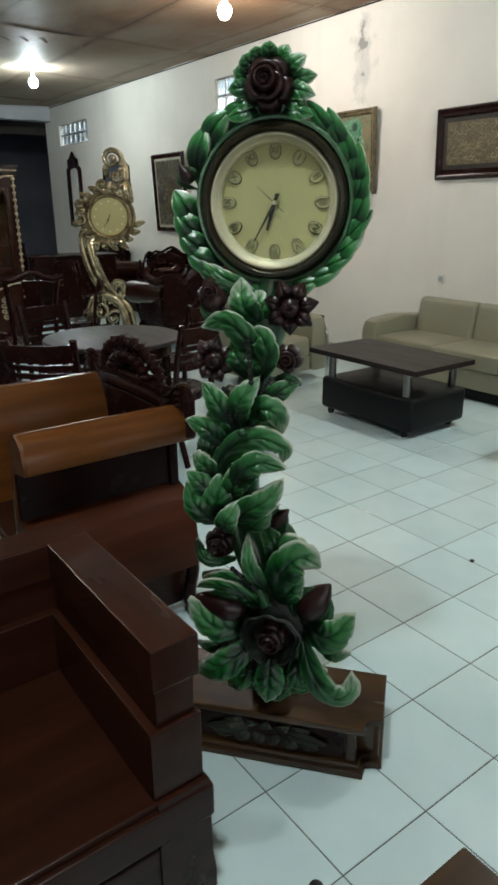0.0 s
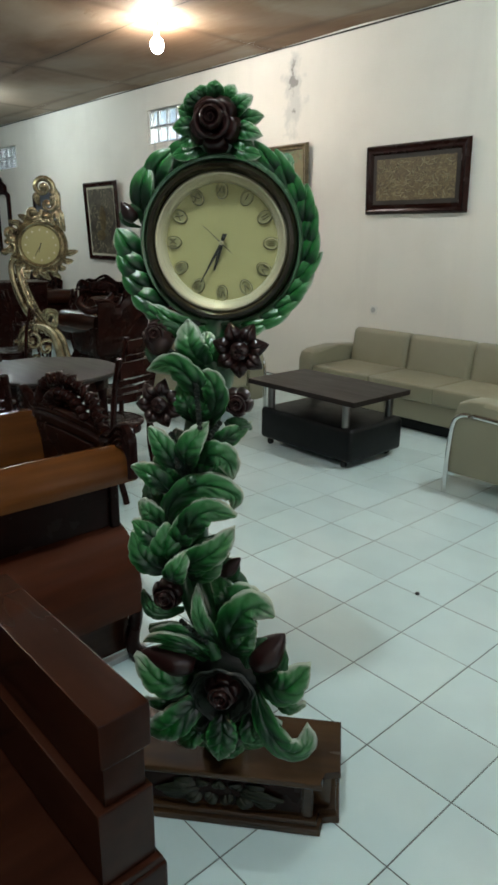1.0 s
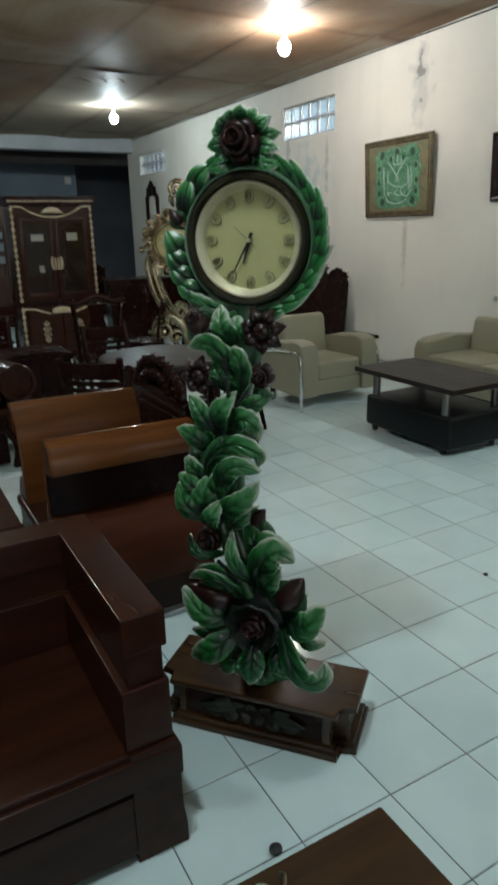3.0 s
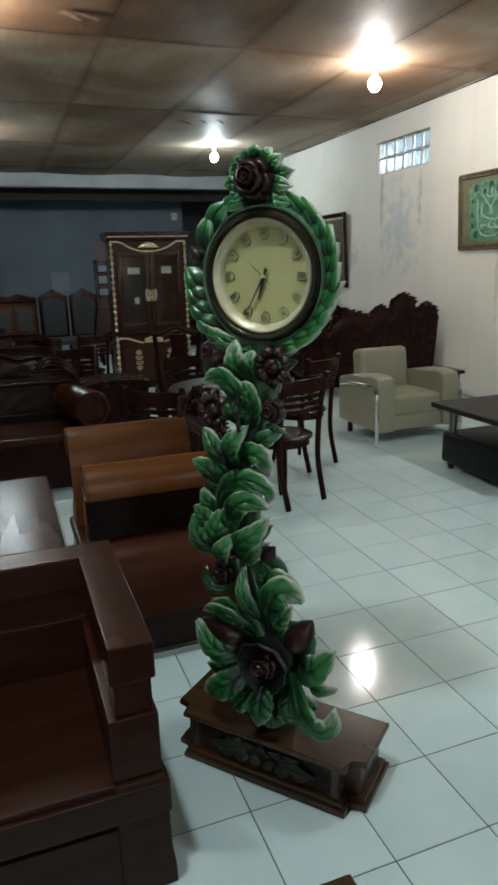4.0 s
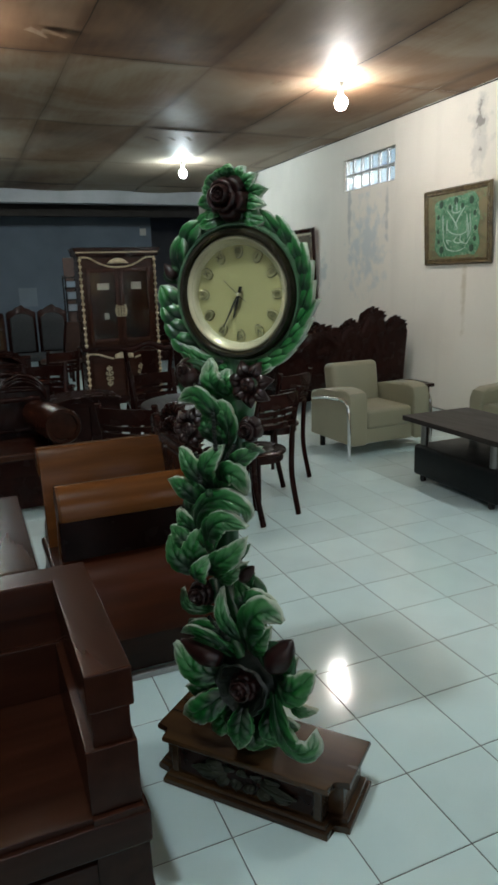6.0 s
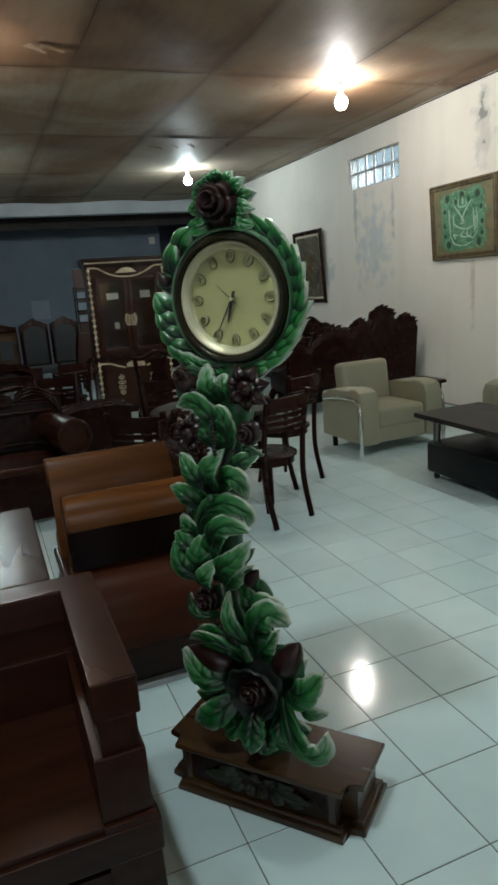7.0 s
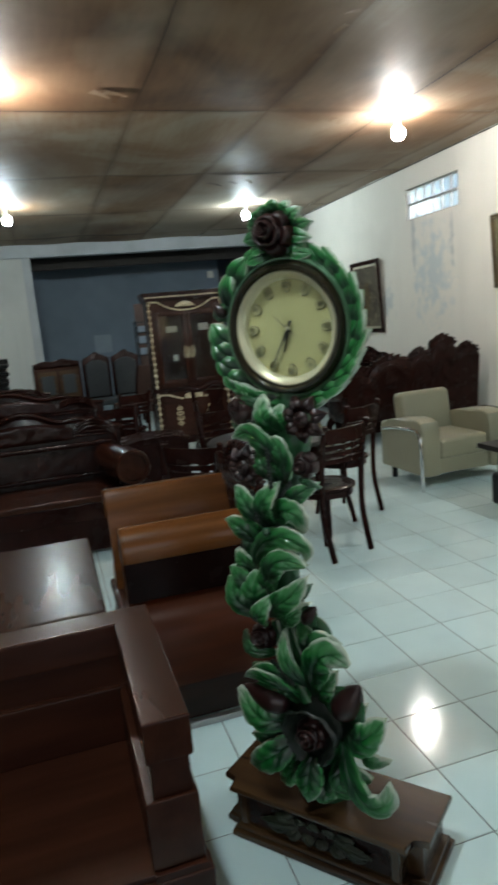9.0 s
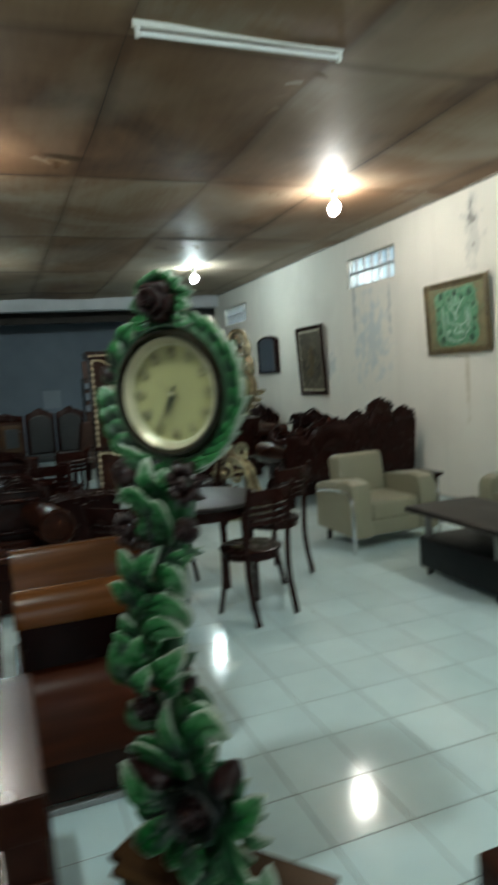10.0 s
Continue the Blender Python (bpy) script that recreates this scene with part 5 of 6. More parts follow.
def bud(a, b_, r, y=-0.07):
    """A closed pointed bud from a to b with two sepals."""
    pa, pb = Vector((a[0], y, a[1])), Vector((b_[0], y - 0.012, b_[1]))
    core = part("bud", tube([pa.lerp(pb, k / 13) for k in range(14)], lambda s: r * max(0.03, math.sin(math.pi * min(1, 0.12 + 0.86 * s)) ** 0.8 * (1.15 - 0.45 * s)), 14), M["petal"], ck, "closed maroon rose bud", smooth=70)
    d = (pb - pa).normalized()
    sd = Vector((d.z, 0, -d.x))
    for s in (-1, 1):
        pts = [pa + d * q * (pb - pa).length + sd * s * k * r for q, k in ((-0.25, 0.2), (0.15, 1.05), (0.45, 1.0), (0.72, 0.65))]
        leaf(core, [(p.x, p.z) for p in pts], 0.42 * r, y - 0.35 * r, 0.01, "sepal", M["stem"], 0.008, 12, 2)
    return core


# ---- carved crests of the seating ----
def floral_crest(t, m):
    """Openwork half-dome of leaves over a moulded rail, with fluted shoulders; lies in x and z about x = 0."""
    W = M["carved"]
    back = part("backrest", box(-0.30, 0.30, -0.018, 0.018, 0.42, 0.80, 0.006), W, t, "dark carved floral back crest")
    back.matrix_basis = m
    for z, w, d in ((0.805, 0.30, 0.026), (0.845, 0.285, 0.030), (0.885, 0.265, 0.026)):
        part("back_rail", tube([(-w, 0, z - 0.012), (-0.5 * w, 0, z), (0.5 * w, 0, z), (w, 0, z - 0.012)], d, 10, 18, flat=0.8), W, back)
    arc = [math.pi * k / 15 for k in range(16)]
    part("crest_arch", tube([(0.215 * math.cos(a), 0, 0.895 + 0.105 * math.sin(a)) for a in arc], 0.012, 8), W, back)
    for k in range(17):
        a = math.pi * k / 16
        c, s = math.cos(a), math.sin(a)
        leaf(back, [(0.185 * c, 0.895 + 0.085 * s), (0.225 * c + 0.01 * s, 0.895 + 0.118 * s), (0.262 * c, 0.895 + 0.145 * s + 0.006 * (k % 2))], 0.024, -0.012, 0.014, "crest_leaf", W, 0.028, 10, 2)
    for k in range(9):
        a = math.pi * (k + 0.5) / 9
        c, s = math.cos(a), math.sin(a)
        leaf(back, [(0.05 * c, 0.90 + 0.02 * s), (0.11 * c + 0.02 * s, 0.90 + 0.05 * s), (0.17 * c, 0.90 + 0.09 * s)], 0.022, -0.014, 0.016, "crest_leaf", W, 0.030, 10, 2)
        part("crest_bloom", ball((0.145 * c + 0.012, -0.02, 0.90 + 0.072 * s), 0.017, 2, (1, 1.3, 1)), W, back)
    for s in (-1, 1):
        for k in range(4):
            o = 0.022 * k
            part("shoulder_flute", tube([(s * 0.262, 0, 0.870 - o), (s * 0.31, 0, 0.878 - o), (s * 0.355, 0, 0.915 - o), (s * 0.395, 0, 0.922 - o), (s * 0.425, 0, 0.885 - o), (s * 0.425, 0, 0.82 - o)], 0.0135, 8, 22, flat=1.5), W, back)


floral_crest(rolled, Matrix.Translation((0.27, 0.405, 0)) @ pose(0, 0, 0, 0, 0, -90))
for c, top, w in ((0.28, 0.955, 0.26), (-0.08, 1.0, 0.14), (-0.38, 1.125, 0.17), (-0.70, 1.01, 0.15)):
    for k in range(9):
        a = math.pi * (k + 0.5) / 9
        x, s = math.cos(a), math.sin(a)
        leaf(wall_sofa, [(c + 0.45 * w * x, top - 0.10 + 0.05 * s), (c + 0.8 * w * x + 0.02 * s, top - 0.07 + 0.07 * s), (c + 1.08 * w * x, top - 0.05 + (0.095 + 0.02 * (k % 2)) * s)], 0.036, 0.655, 0.03, "crest_leaf", M["carved"], 0.05, 10, 2)
    part("crest_bloom", ball((c, 0.645, top - 0.06), 0.045, 2, (1.2, 0.7, 0.9)), M["carved"], wall_sofa)
    leaf(wall_sofa, [(c, top - 0.04), (c + 0.01, top + 0.03), (c - 0.01, top + 0.075)], 0.035, 0.66, 0.02, "crest_leaf", M["carved"], 0.04, 10, 2)

for c, z, rx, rz in ((0.28, 0.72, 0.17, 0.16), (-0.08, 0.76, 0.095, 0.17), (-0.38, 0.84, 0.125, 0.22), (-0.70, 0.78, 0.10, 0.18)):
    part("back_pad", ball((c, 0.565, z), 1.0, 3, (rx, 0.05, rz)), M["padded"], wall_sofa, "dark glossy padded back panel")
    for g in (-1, 1):
        part("pad_scroll", tube([(c + g * rx * 1.05, 0.56, z - rz), (c + g * rx * 1.18, 0.555, z), (c + g * rx * 0.8, 0.55, z + rz * 0.95), (c + g * rx * 0.35, 0.55, z + rz * 1.15)], lambda q: 0.024 - 0.010 * q, 8, 18), M["carved"], wall_sofa)
part("end_sweep", tube([(0.60, 0.60, 0.90), (0.74, 0.58, 0.80), (0.86, 0.52, 0.76), (0.94, 0.46, 0.83), (0.90, 0.44, 0.90)], lambda q: 0.055 - 0.02 * q, 10, 24), M["carved"], wall_sofa)

M["rimgreen"] = mat("rubbed_green_rim_paint", (0.115, 0.205, 0.120), 0.28, scale=9, colour2=(0.022, 0.070, 0.030), coat=0.3)
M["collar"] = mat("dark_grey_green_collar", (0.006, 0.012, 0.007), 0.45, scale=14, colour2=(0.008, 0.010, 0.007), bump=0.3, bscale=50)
M["frieze"] = mat("dark_olive_carving", (0.026, 0.033, 0.020), 0.38, spec=0.3, scale=20, bump=0.4, bscale=60, colour2=(0.012, 0.012, 0.007))


# plinth with notched front corners
def notched(w, d, k):
    return [(-w, d), (w, d), (w, -d + k), (w - k, -d + k), (w - k, -d), (-w + k, -d), (-w + k, -d + k), (-w, -d + k)][::-1]


base = part("plinth", prism(notched(0.325, 0.13, 0.05), 0.0, 0.022, "z", bev=0.005), M["brown"], ck, "brown lacquered notched plinth")
part("foot_moulding", prism(notched(0.315, 0.120, 0.05), 0.022, 0.038, "z", bev=0.005), M["brown"], base)
part("plinth_body", prism(notched(0.298, 0.104, 0.045), 0.036, 0.148, "z", bev=0.003), M["brown"], base)
part("plinth_top", prism(notched(0.3225, 0.124, 0.048), 0.146, 0.167, "z", bev=0.006), M["brown"], base)
fr = part("frieze_panel", box(-0.222, 0.222, -0.107, -0.102, 0.050, 0.140, 0.002), M["carved"], base, "carved dark leaf frieze")
for k in range(11):
    sx, up = (k - 5) / 5, 1 if k % 2 else -1
    leaf(fr, [(0.075 * sx, 0.094), (0.112 * sx, 0.094 + 0.020 * up), (0.155 * sx, 0.094 + (0.040 - 0.016 * abs(sx)) * up)], 0.019, -0.113 - 0.001 * (k % 3), 0.010, "frieze_leaf", M["frieze"], 0.010, 12, 3)
for sx in (-1, 1):
    leaf(fr, [(0.03 * sx, 0.094), (0.09 * sx, 0.100), (0.175 * sx, 0.088)], 0.018, -0.117, 0.008, "frieze_leaf", M["frieze"], 0.008, 14, 3)
for s in (-1, 1):
    part("frieze_post", box(s * 0.238 - 0.012, s * 0.238 + 0.012, -0.113, -0.10, 0.042, 0.146, 0.004), M["brown"], base)

# trunk
part("stem", tube([(0.0, 0.0, 0.165), (0.0, 0.0, 0.38), (-0.035, -0.01, 0.56), (-0.075, -0.012, 0.68), (-0.085, -0.012, 0.78), (-0.07, -0.012, 0.92), (-0.06, -0.012, 1.06), (-0.035, -0.01, 1.20), (-0.015, 0.0, 1.36)], lambda s: 0.054 - 0.012 * math.sin(math.pi * s) + 0.005 * math.sin(30 * s) + 0.012 * max(0.0, 1 - 4.5 * s), 14, 60), M["stem"], ck, "twisting dark green trunk")
part("twig", tube([(-0.105, -0.04, 0.70), (-0.08, -0.05, 0.62), (-0.045, -0.06, 0.55), (-0.015, -0.06, 0.48)], 0.020, 10, 20), M["stem"], ck)
part("twig", tube([(-0.01, -0.03, 0.58), (0.0, -0.045, 0.65), (0.016, -0.05, 0.715), (0.045, -0.05, 0.70), (0.055, -0.05, 0.66)], 0.017, 10, 22), M["stem"], ck)
part("twig", tube([(-0.06, -0.055, 0.50), (-0.12, -0.06, 0.555), (-0.19, -0.055, 0.545)], lambda s: 0.022 - 0.01 * s, 10, 16), M["stem"], ck)


def bead_chain(a, b_, count):
    pa, pb = Vector(a), Vector(b_)
    bm = bmesh.new()
    for k in range(count):
        ball(pa.lerp(pb, k / (count - 1)), 0.0075, 1, bm=bm)
    part("bead_chain", bm, M["collar"], ck)


bead_chain((-0.104, -0.100, 1.278), (-0.056, -0.105, 1.225), 8)
bead_chain((-0.048, -0.112, 1.218), (-0.037, -0.125, 1.115), 12)
bead_chain((-0.107, -0.110, 1.092), (-0.091, -0.118, 1.018), 9)
bead_chain((0.002, -0.095, 1.119), (-0.021, -0.105, 1.085), 6)
bead_chain((-0.095, -0.100, 0.603), (-0.032, -0.105, 0.552), 9)

# leaves of the upper stem
leaf(ck, [(-0.025, 1.224), (-0.032, 1.277), (-0.040, 1.324)], 0.031, -0.045)
leaf(ck, [(-0.029, 1.231), (-0.062, 1.285), (-0.072, 1.347)], 0.038, -0.070, tip=0.012)
leaf(ck, [(-0.041, 1.114), (-0.049, 1.202), (-0.098, 1.250), (-0.161, 1.235)], 0.033, -0.090, tip=0.010)
leaf(ck, [(-0.058, 1.102), (-0.073, 1.160), (-0.097, 1.207)], 0.030, -0.072)
leaf(ck, [(-0.031, 1.106), (-0.003, 1.175), (-0.014, 1.221), (-0.044, 1.224)], 0.030, -0.098, tip=0.012)
leaf(ck, [(-0.049, 1.095), (-0.037, 1.148), (-0.029, 1.187)], 0.031, -0.070)
leaf(ck, [(-0.077, 0.998), (-0.064, 1.066), (-0.021, 1.125)], 0.031, -0.112, tip=0.008)
leaf(ck, [(-0.085, 0.980), (-0.116, 1.053), (-0.160, 1.106)], 0.029, -0.100, tip=0.012)
leaf(ck, [(-0.115, 0.926), (-0.146, 0.987), (-0.208, 1.006)], 0.027, -0.092, tip=0.010)
leaf(ck, [(-0.100, 0.943), (-0.130, 0.997), (-0.149, 1.044)], 0.027, -0.075)
leaf(ck, [(-0.028, 1.042), (0.018, 1.085), (0.071, 1.117)], 0.025, -0.078)
leaf(ck, [(-0.053, 0.989), (-0.020, 1.045), (0.021, 1.041), (0.035, 0.987)], 0.033, -0.098, roll=-0.15)
leaf(ck, [(-0.074, 0.974), (-0.027, 0.992), (0.029, 0.989)], 0.029, -0.080)
# great curl and the sheaf below it
leaf(ck, [(-0.121, 0.807), (-0.120, 0.901), (-0.067, 0.964), (-0.006, 0.979), (0.040, 0.951), (0.032, 0.909)], 0.029, -0.102, n=44, veins=8)
leaf(ck, [(-0.090, 0.803), (-0.064, 0.877), (-0.019, 0.920), (0.047, 0.907)], 0.034, -0.118, tip=0.010)
leaf(ck, [(-0.105, 0.782), (-0.086, 0.850), (-0.045, 0.925)], 0.031, -0.092)
leaf(ck, [(-0.125, 0.834), (-0.164, 0.889), (-0.201, 0.908)], 0.030, -0.080, blunt=3.0)
leaf(ck, [(-0.120, 0.779), (-0.164, 0.838), (-0.213, 0.865)], 0.027, -0.090, tip=0.008)
leaf(ck, [(-0.118, 0.724), (-0.176, 0.778), (-0.211, 0.842)], 0.031, -0.100, tip=0.010)
leaf(ck, [(-0.128, 0.724), (-0.129, 0.800), (-0.118, 0.875)], 0.037, -0.088)
leaf(ck, [(-0.107, 0.732), (-0.050, 0.786), (0.002, 0.825), (0.040, 0.875)], 0.034, -0.114, tip=0.010)
leaf(ck, [(-0.116, 0.706), (-0.100, 0.756), (-0.070, 0.809)], 0.029, -0.124)
leaf(ck, [(-0.083, 0.697), (-0.026, 0.749), (0.022, 0.784)], 0.027, -0.085)
# lower fan
leaf(ck, [(-0.003, 0.520), (-0.043, 0.618), (-0.059, 0.699)], 0.020, -0.092)
leaf(ck, [(-0.001, 0.589), (0.014, 0.680), (-0.025, 0.722)], 0.027, -0.072, blunt=3.0)
leaf(ck, [(-0.005, 0.609), (0.045, 0.680), (0.101, 0.673)], 0.037, -0.075)
leaf(ck, [(0.009, 0.507), (0.037, 0.610), (0.083, 0.667), (0.138, 0.640)], 0.047, -0.098, tip=0.010, veins=7)
leaf(ck, [(0.014, 0.489), (0.057, 0.559), (0.088, 0.599)], 0.035, -0.084)
leaf(ck, [(-0.020, 0.508), (-0.093, 0.572), (-0.186, 0.550)], 0.024, -0.078)
leaf(ck, [(-0.028, 0.474), (-0.080, 0.544), (-0.142, 0.560), (-0.197, 0.531)], 0.023, -0.098)
leaf(ck, [(-0.025, 0.476), (-0.067, 0.516), (-0.108, 0.538)], 0.029, -0.072)
leaf(ck, [(-0.057, 0.414), (-0.143, 0.432), (-0.219, 0.497)], 0.040, -0.098, tip=0.012, veins=6)
leaf(ck, [(-0.047, 0.365), (-0.122, 0.308), (-0.202, 0.255)], 0.043, -0.104, veins=6)
leaf(ck, [(-0.078, 0.347), (-0.156, 0.339), (-0.214, 0.324)], 0.023, -0.066)
leaf(ck, [(0.010, 0.345), (0.012, 0.285), (0.004, 0.222)], 0.042, -0.138, 0.012, blunt=1.4, roll=0.0)
leaf(ck, [(-0.026, 0.299), (-0.078, 0.249), (-0.122, 0.199)], 0.030, -0.070)
leaf(ck, [(0.090, 0.450), (0.165, 0.446), (0.229, 0.511)], 0.043, -0.098, tip=0.012, veins=6)
leaf(ck, [(0.092, 0.397), (0.125, 0.322), (0.178, 0.270), (0.226, 0.286), (0.228, 0.328)], 0.041, -0.108, n=40, veins=7, blunt=1.9)
leaf(ck, [(0.084, 0.340), (0.085, 0.280), (0.111, 0.235)], 0.033, -0.072)
leaf(ck, [(0.115, 0.384), (0.176, 0.375), (0.222, 0.363)], 0.020, -0.072)
leaf(ck, [(0.097, 0.446), (0.136, 0.489), (0.163, 0.513)], 0.023, -0.070)
part("berry", ball((-0.056, -0.135, 0.995), 0.012, 2), M["stem"], ck)
bud((0.006, 0.734), (0.052, 0.788), 0.021, -0.085)
bud((0.093, 0.481), (0.163, 0.589), 0.043, -0.085)
bud((-0.069, 0.463), (-0.205, 0.501), 0.042, -0.080)
rose((-0.138, -0.070, 0.655), 0.043, 0.4)
leaf(ck, [(-0.10, 0.60), (-0.165, 0.62), (-0.205, 0.66)], 0.020, -0.075, material=M["stem"])
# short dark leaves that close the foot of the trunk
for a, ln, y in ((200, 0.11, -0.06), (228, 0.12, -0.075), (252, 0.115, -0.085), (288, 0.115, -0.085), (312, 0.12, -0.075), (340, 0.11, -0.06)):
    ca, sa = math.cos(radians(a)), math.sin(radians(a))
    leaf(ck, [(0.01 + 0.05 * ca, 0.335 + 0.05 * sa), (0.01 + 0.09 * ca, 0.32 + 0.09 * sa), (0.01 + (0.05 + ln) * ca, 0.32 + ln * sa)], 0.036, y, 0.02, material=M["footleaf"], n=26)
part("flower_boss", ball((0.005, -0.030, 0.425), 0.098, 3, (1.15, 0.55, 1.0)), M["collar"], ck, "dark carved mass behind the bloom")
# dark scalloped bowl with the sunken bloom
bowl = []
for k in range(7):
    q = k / 6
    row = []
    for a in [2 * math.pi * i / 48 for i in range(48)]:
        r = (0.052 + 0.026 * q) * (1 + 0.10 * q * abs(math.sin(4.5 * a + 0.4)) + 0.05 * q * math.sin(3 * a))
        row.append((0.009 + r * math.cos(a), -0.085 - 0.050 * q**1.5 + 0.02 * max(0, q - 0.8) * 5, 0.405 + r * math.sin(a)))
    bowl.append(row)
inner = [[(0.009 + (x - 0.009) * 0.90, y + 0.004, 0.405 + (z - 0.405) * 0.90) for x, y, z in row] for row in bowl[::-1]]
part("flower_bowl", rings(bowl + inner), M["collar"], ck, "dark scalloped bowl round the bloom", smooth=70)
rose((0.007, -0.096, 0.402), 0.050, 0.3)
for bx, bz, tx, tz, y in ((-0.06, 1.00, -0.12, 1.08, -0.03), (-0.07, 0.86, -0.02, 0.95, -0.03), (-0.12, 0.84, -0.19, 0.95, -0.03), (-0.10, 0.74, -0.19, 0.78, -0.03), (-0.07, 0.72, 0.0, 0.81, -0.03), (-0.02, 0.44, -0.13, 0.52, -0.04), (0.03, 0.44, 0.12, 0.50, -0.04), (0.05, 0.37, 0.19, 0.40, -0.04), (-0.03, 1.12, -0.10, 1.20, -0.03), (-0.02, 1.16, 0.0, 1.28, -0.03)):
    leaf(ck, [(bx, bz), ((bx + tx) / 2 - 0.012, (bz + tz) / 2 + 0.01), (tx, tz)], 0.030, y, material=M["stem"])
star_flower((0.045, -0.085, 1.283), 0.064, 7, 0.2)
star_flower((-0.138, -0.09, 1.155), 0.058, 7, 0.5)
rose((0.040, -0.080, 1.163), 0.036, 1.0)
leaf(ck, [(0.005, 1.10), (0.045, 1.115), (0.072, 1.10)], 0.020, -0.07, material=M["stem"])
bud((-0.110, 1.285), (-0.175, 1.315), 0.036, -0.07)
rose((-0.140, -0.085, 1.315), 0.032, 2.0)

# the clock head
HX, HZ = -0.004, 1.508
head = part("clock_ring", lathe([(0.143, -0.025), (0.146, -0.050), (0.152, -0.061), (0.159, -0.060), (0.166, -0.048), (0.169, -0.025), (0.169, 0.03), (0.143, 0.03)], 72, (HX, 0, HZ), axis="y", hollow=True), M["ring"], ck, "dark bronze lacquered ring")
part("leaf_rim", lathe([(0.167, -0.030), (0.170, -0.046), (0.175, -0.048), (0.180, -0.038), (0.183, -0.01), (0.182, 0.03), (0.167, 0.03)], 72, (HX, 0, HZ), axis="y", hollow=True), M["rimgreen"], ck, "smooth green painted rim")
part("back_plate", lathe([(0.001, 0.018), (0.180, 0.018), (0.180, 0.045), (0.001, 0.045)], 48, (HX, 0, HZ), axis="y"), M["stem"], ck)
part("bezel", lathe([(0.123, -0.024), (0.125, -0.033), (0.130, -0.041), (0.135, -0.044), (0.138, -0.049), (0.142, -0.050), (0.146, -0.044), (0.147, -0.026)], 72, (HX, 0, HZ), axis="y", hollow=True), M["bezel"], ck, "pale brass bezel")
dial = part("dial", lathe([(0.001, -0.022), (0.113, -0.022), (0.127, -0.024), (0.136, -0.030), (0.136, -0.010), (0.001, -0.010)], 72, (HX, 0, HZ), axis="y"), M["dial"], ck, "plain champagne-gold dial")
NUM = ("XII", "I", "II", "III", "IV", "V", "VI", "VII", "VIII", "IX", "X", "XI")
for k, word in enumerate(NUM):
    a = math.radians(30 * k)
    at = Matrix.Translation((HX + 0.108 * math.sin(a), -0.0225, HZ + 0.108 * math.cos(a))) @ Matrix.Rotation(a, 4, "Y")
    rim = part("medallion_rim", lathe([(0.001, -0.0012), (0.0152, -0.0012), (0.0160, 0.0)], 20, axis="y"), M["numeral"], dial)
    rim.matrix_basis = at @ Matrix.Diagonal((0.86, 1, 1.16, 1))
    md = part("numeral_medallion", lathe([(0.001, -0.0030), (0.0105, -0.0030), (0.012, -0.0052), (0.0138, -0.0045), (0.0145, 0.0)], 20, axis="y"), M["medal"], dial)
    md.matrix_basis = at @ Matrix.Diagonal((0.86, 1, 1.16, 1))
    tx = bpy.data.curves.new("numeral", "FONT")
    tx.body, tx.size, tx.align_x, tx.align_y, tx.extrude = word, 0.021, "CENTER", "CENTER", 0.0008
    tmp = new("numeral", tx)
    bpy.context.view_layer.update()
    me = bpy.data.meshes.new_from_object(tmp.evaluated_get(bpy.context.evaluated_depsgraph_get()))
    bpy.data.objects.remove(tmp)
    bpy.data.curves.remove(tx)
    me.materials.append(M["numeral"])
    nu = new("numeral", me)
    nu.parent = dial
    nu.matrix_basis = at @ Matrix.Translation((0, -0.0040, 0)) @ pose(0, 0, 0, 90, 0, 0) @ Matrix.Diagonal((min(1, 2.1 / len(word)), 1, 1, 1))


def hand(name, angle, tail, length, w, y):
    h = part(name, prism([(-w, -tail), (w, -tail), (w * 1.2, length * 0.3), (w * 0.45, length), (-w * 0.45, length), (-w * 1.2, length * 0.3)], -0.0012, 0.0, "y"), M["hand"], dial)
    h.matrix_basis = Matrix.Translation((HX, y, HZ)) @ Matrix.Rotation(radians(angle), 4, "Y")


gl = part("cover_glass", lathe([(0.132, -0.044), (0.110, -0.0475), (0.07, -0.050), (0.001, -0.051), (0.001, -0.0495), (0.07, -0.0485), (0.110, -0.046), (0.132, -0.0425)], 48, (HX, 0, HZ), axis="y", hollow=True), M["pane"], ck, "clear domed glass")
gl.visible_shadow = False
hand("hour_hand", 196, 0.020, 0.062, 0.0035, -0.028)
hand("minute_hand", 209, 0.022, 0.096, 0.0025, -0.031)
hand("second_hand", 312, 0.030, 0.055, 0.0008, -0.034)
part("hub", lathe([(0.001, -0.037), (0.004, -0.0365), (0.005, -0.034), (0.005, -0.024)], 14, (HX, 0, HZ), axis="y"), M["bezel"], dial)



def rim_leaf(turns, radii, w, y, **more):
    """A leaf laid along the rim; turns: degrees from base to tip, radii: distance from the dial's centre."""
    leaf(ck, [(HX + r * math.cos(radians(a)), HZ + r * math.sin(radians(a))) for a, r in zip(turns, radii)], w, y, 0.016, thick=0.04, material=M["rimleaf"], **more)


# feathered leaves climbing the open side, tips standing off the rim
for k in range(11):
    a = 66 - 12.5 * k
    r1 = 0.215 + 0.006 * math.sin(2.3 * k) - (0.010 if k > 8 else 0)
    rim_leaf((a - 26, a - 10, a + 5), (0.178, 0.189, r1), 0.020 + 0.003 * (k % 2), -0.030 - 0.0012 * k, tip=0.010, n=30, veins=1, roll=-0.4, blunt=2.1)
rim_leaf((-102, -82, -60), (0.186, 0.198, 0.204), 0.024, -0.034)
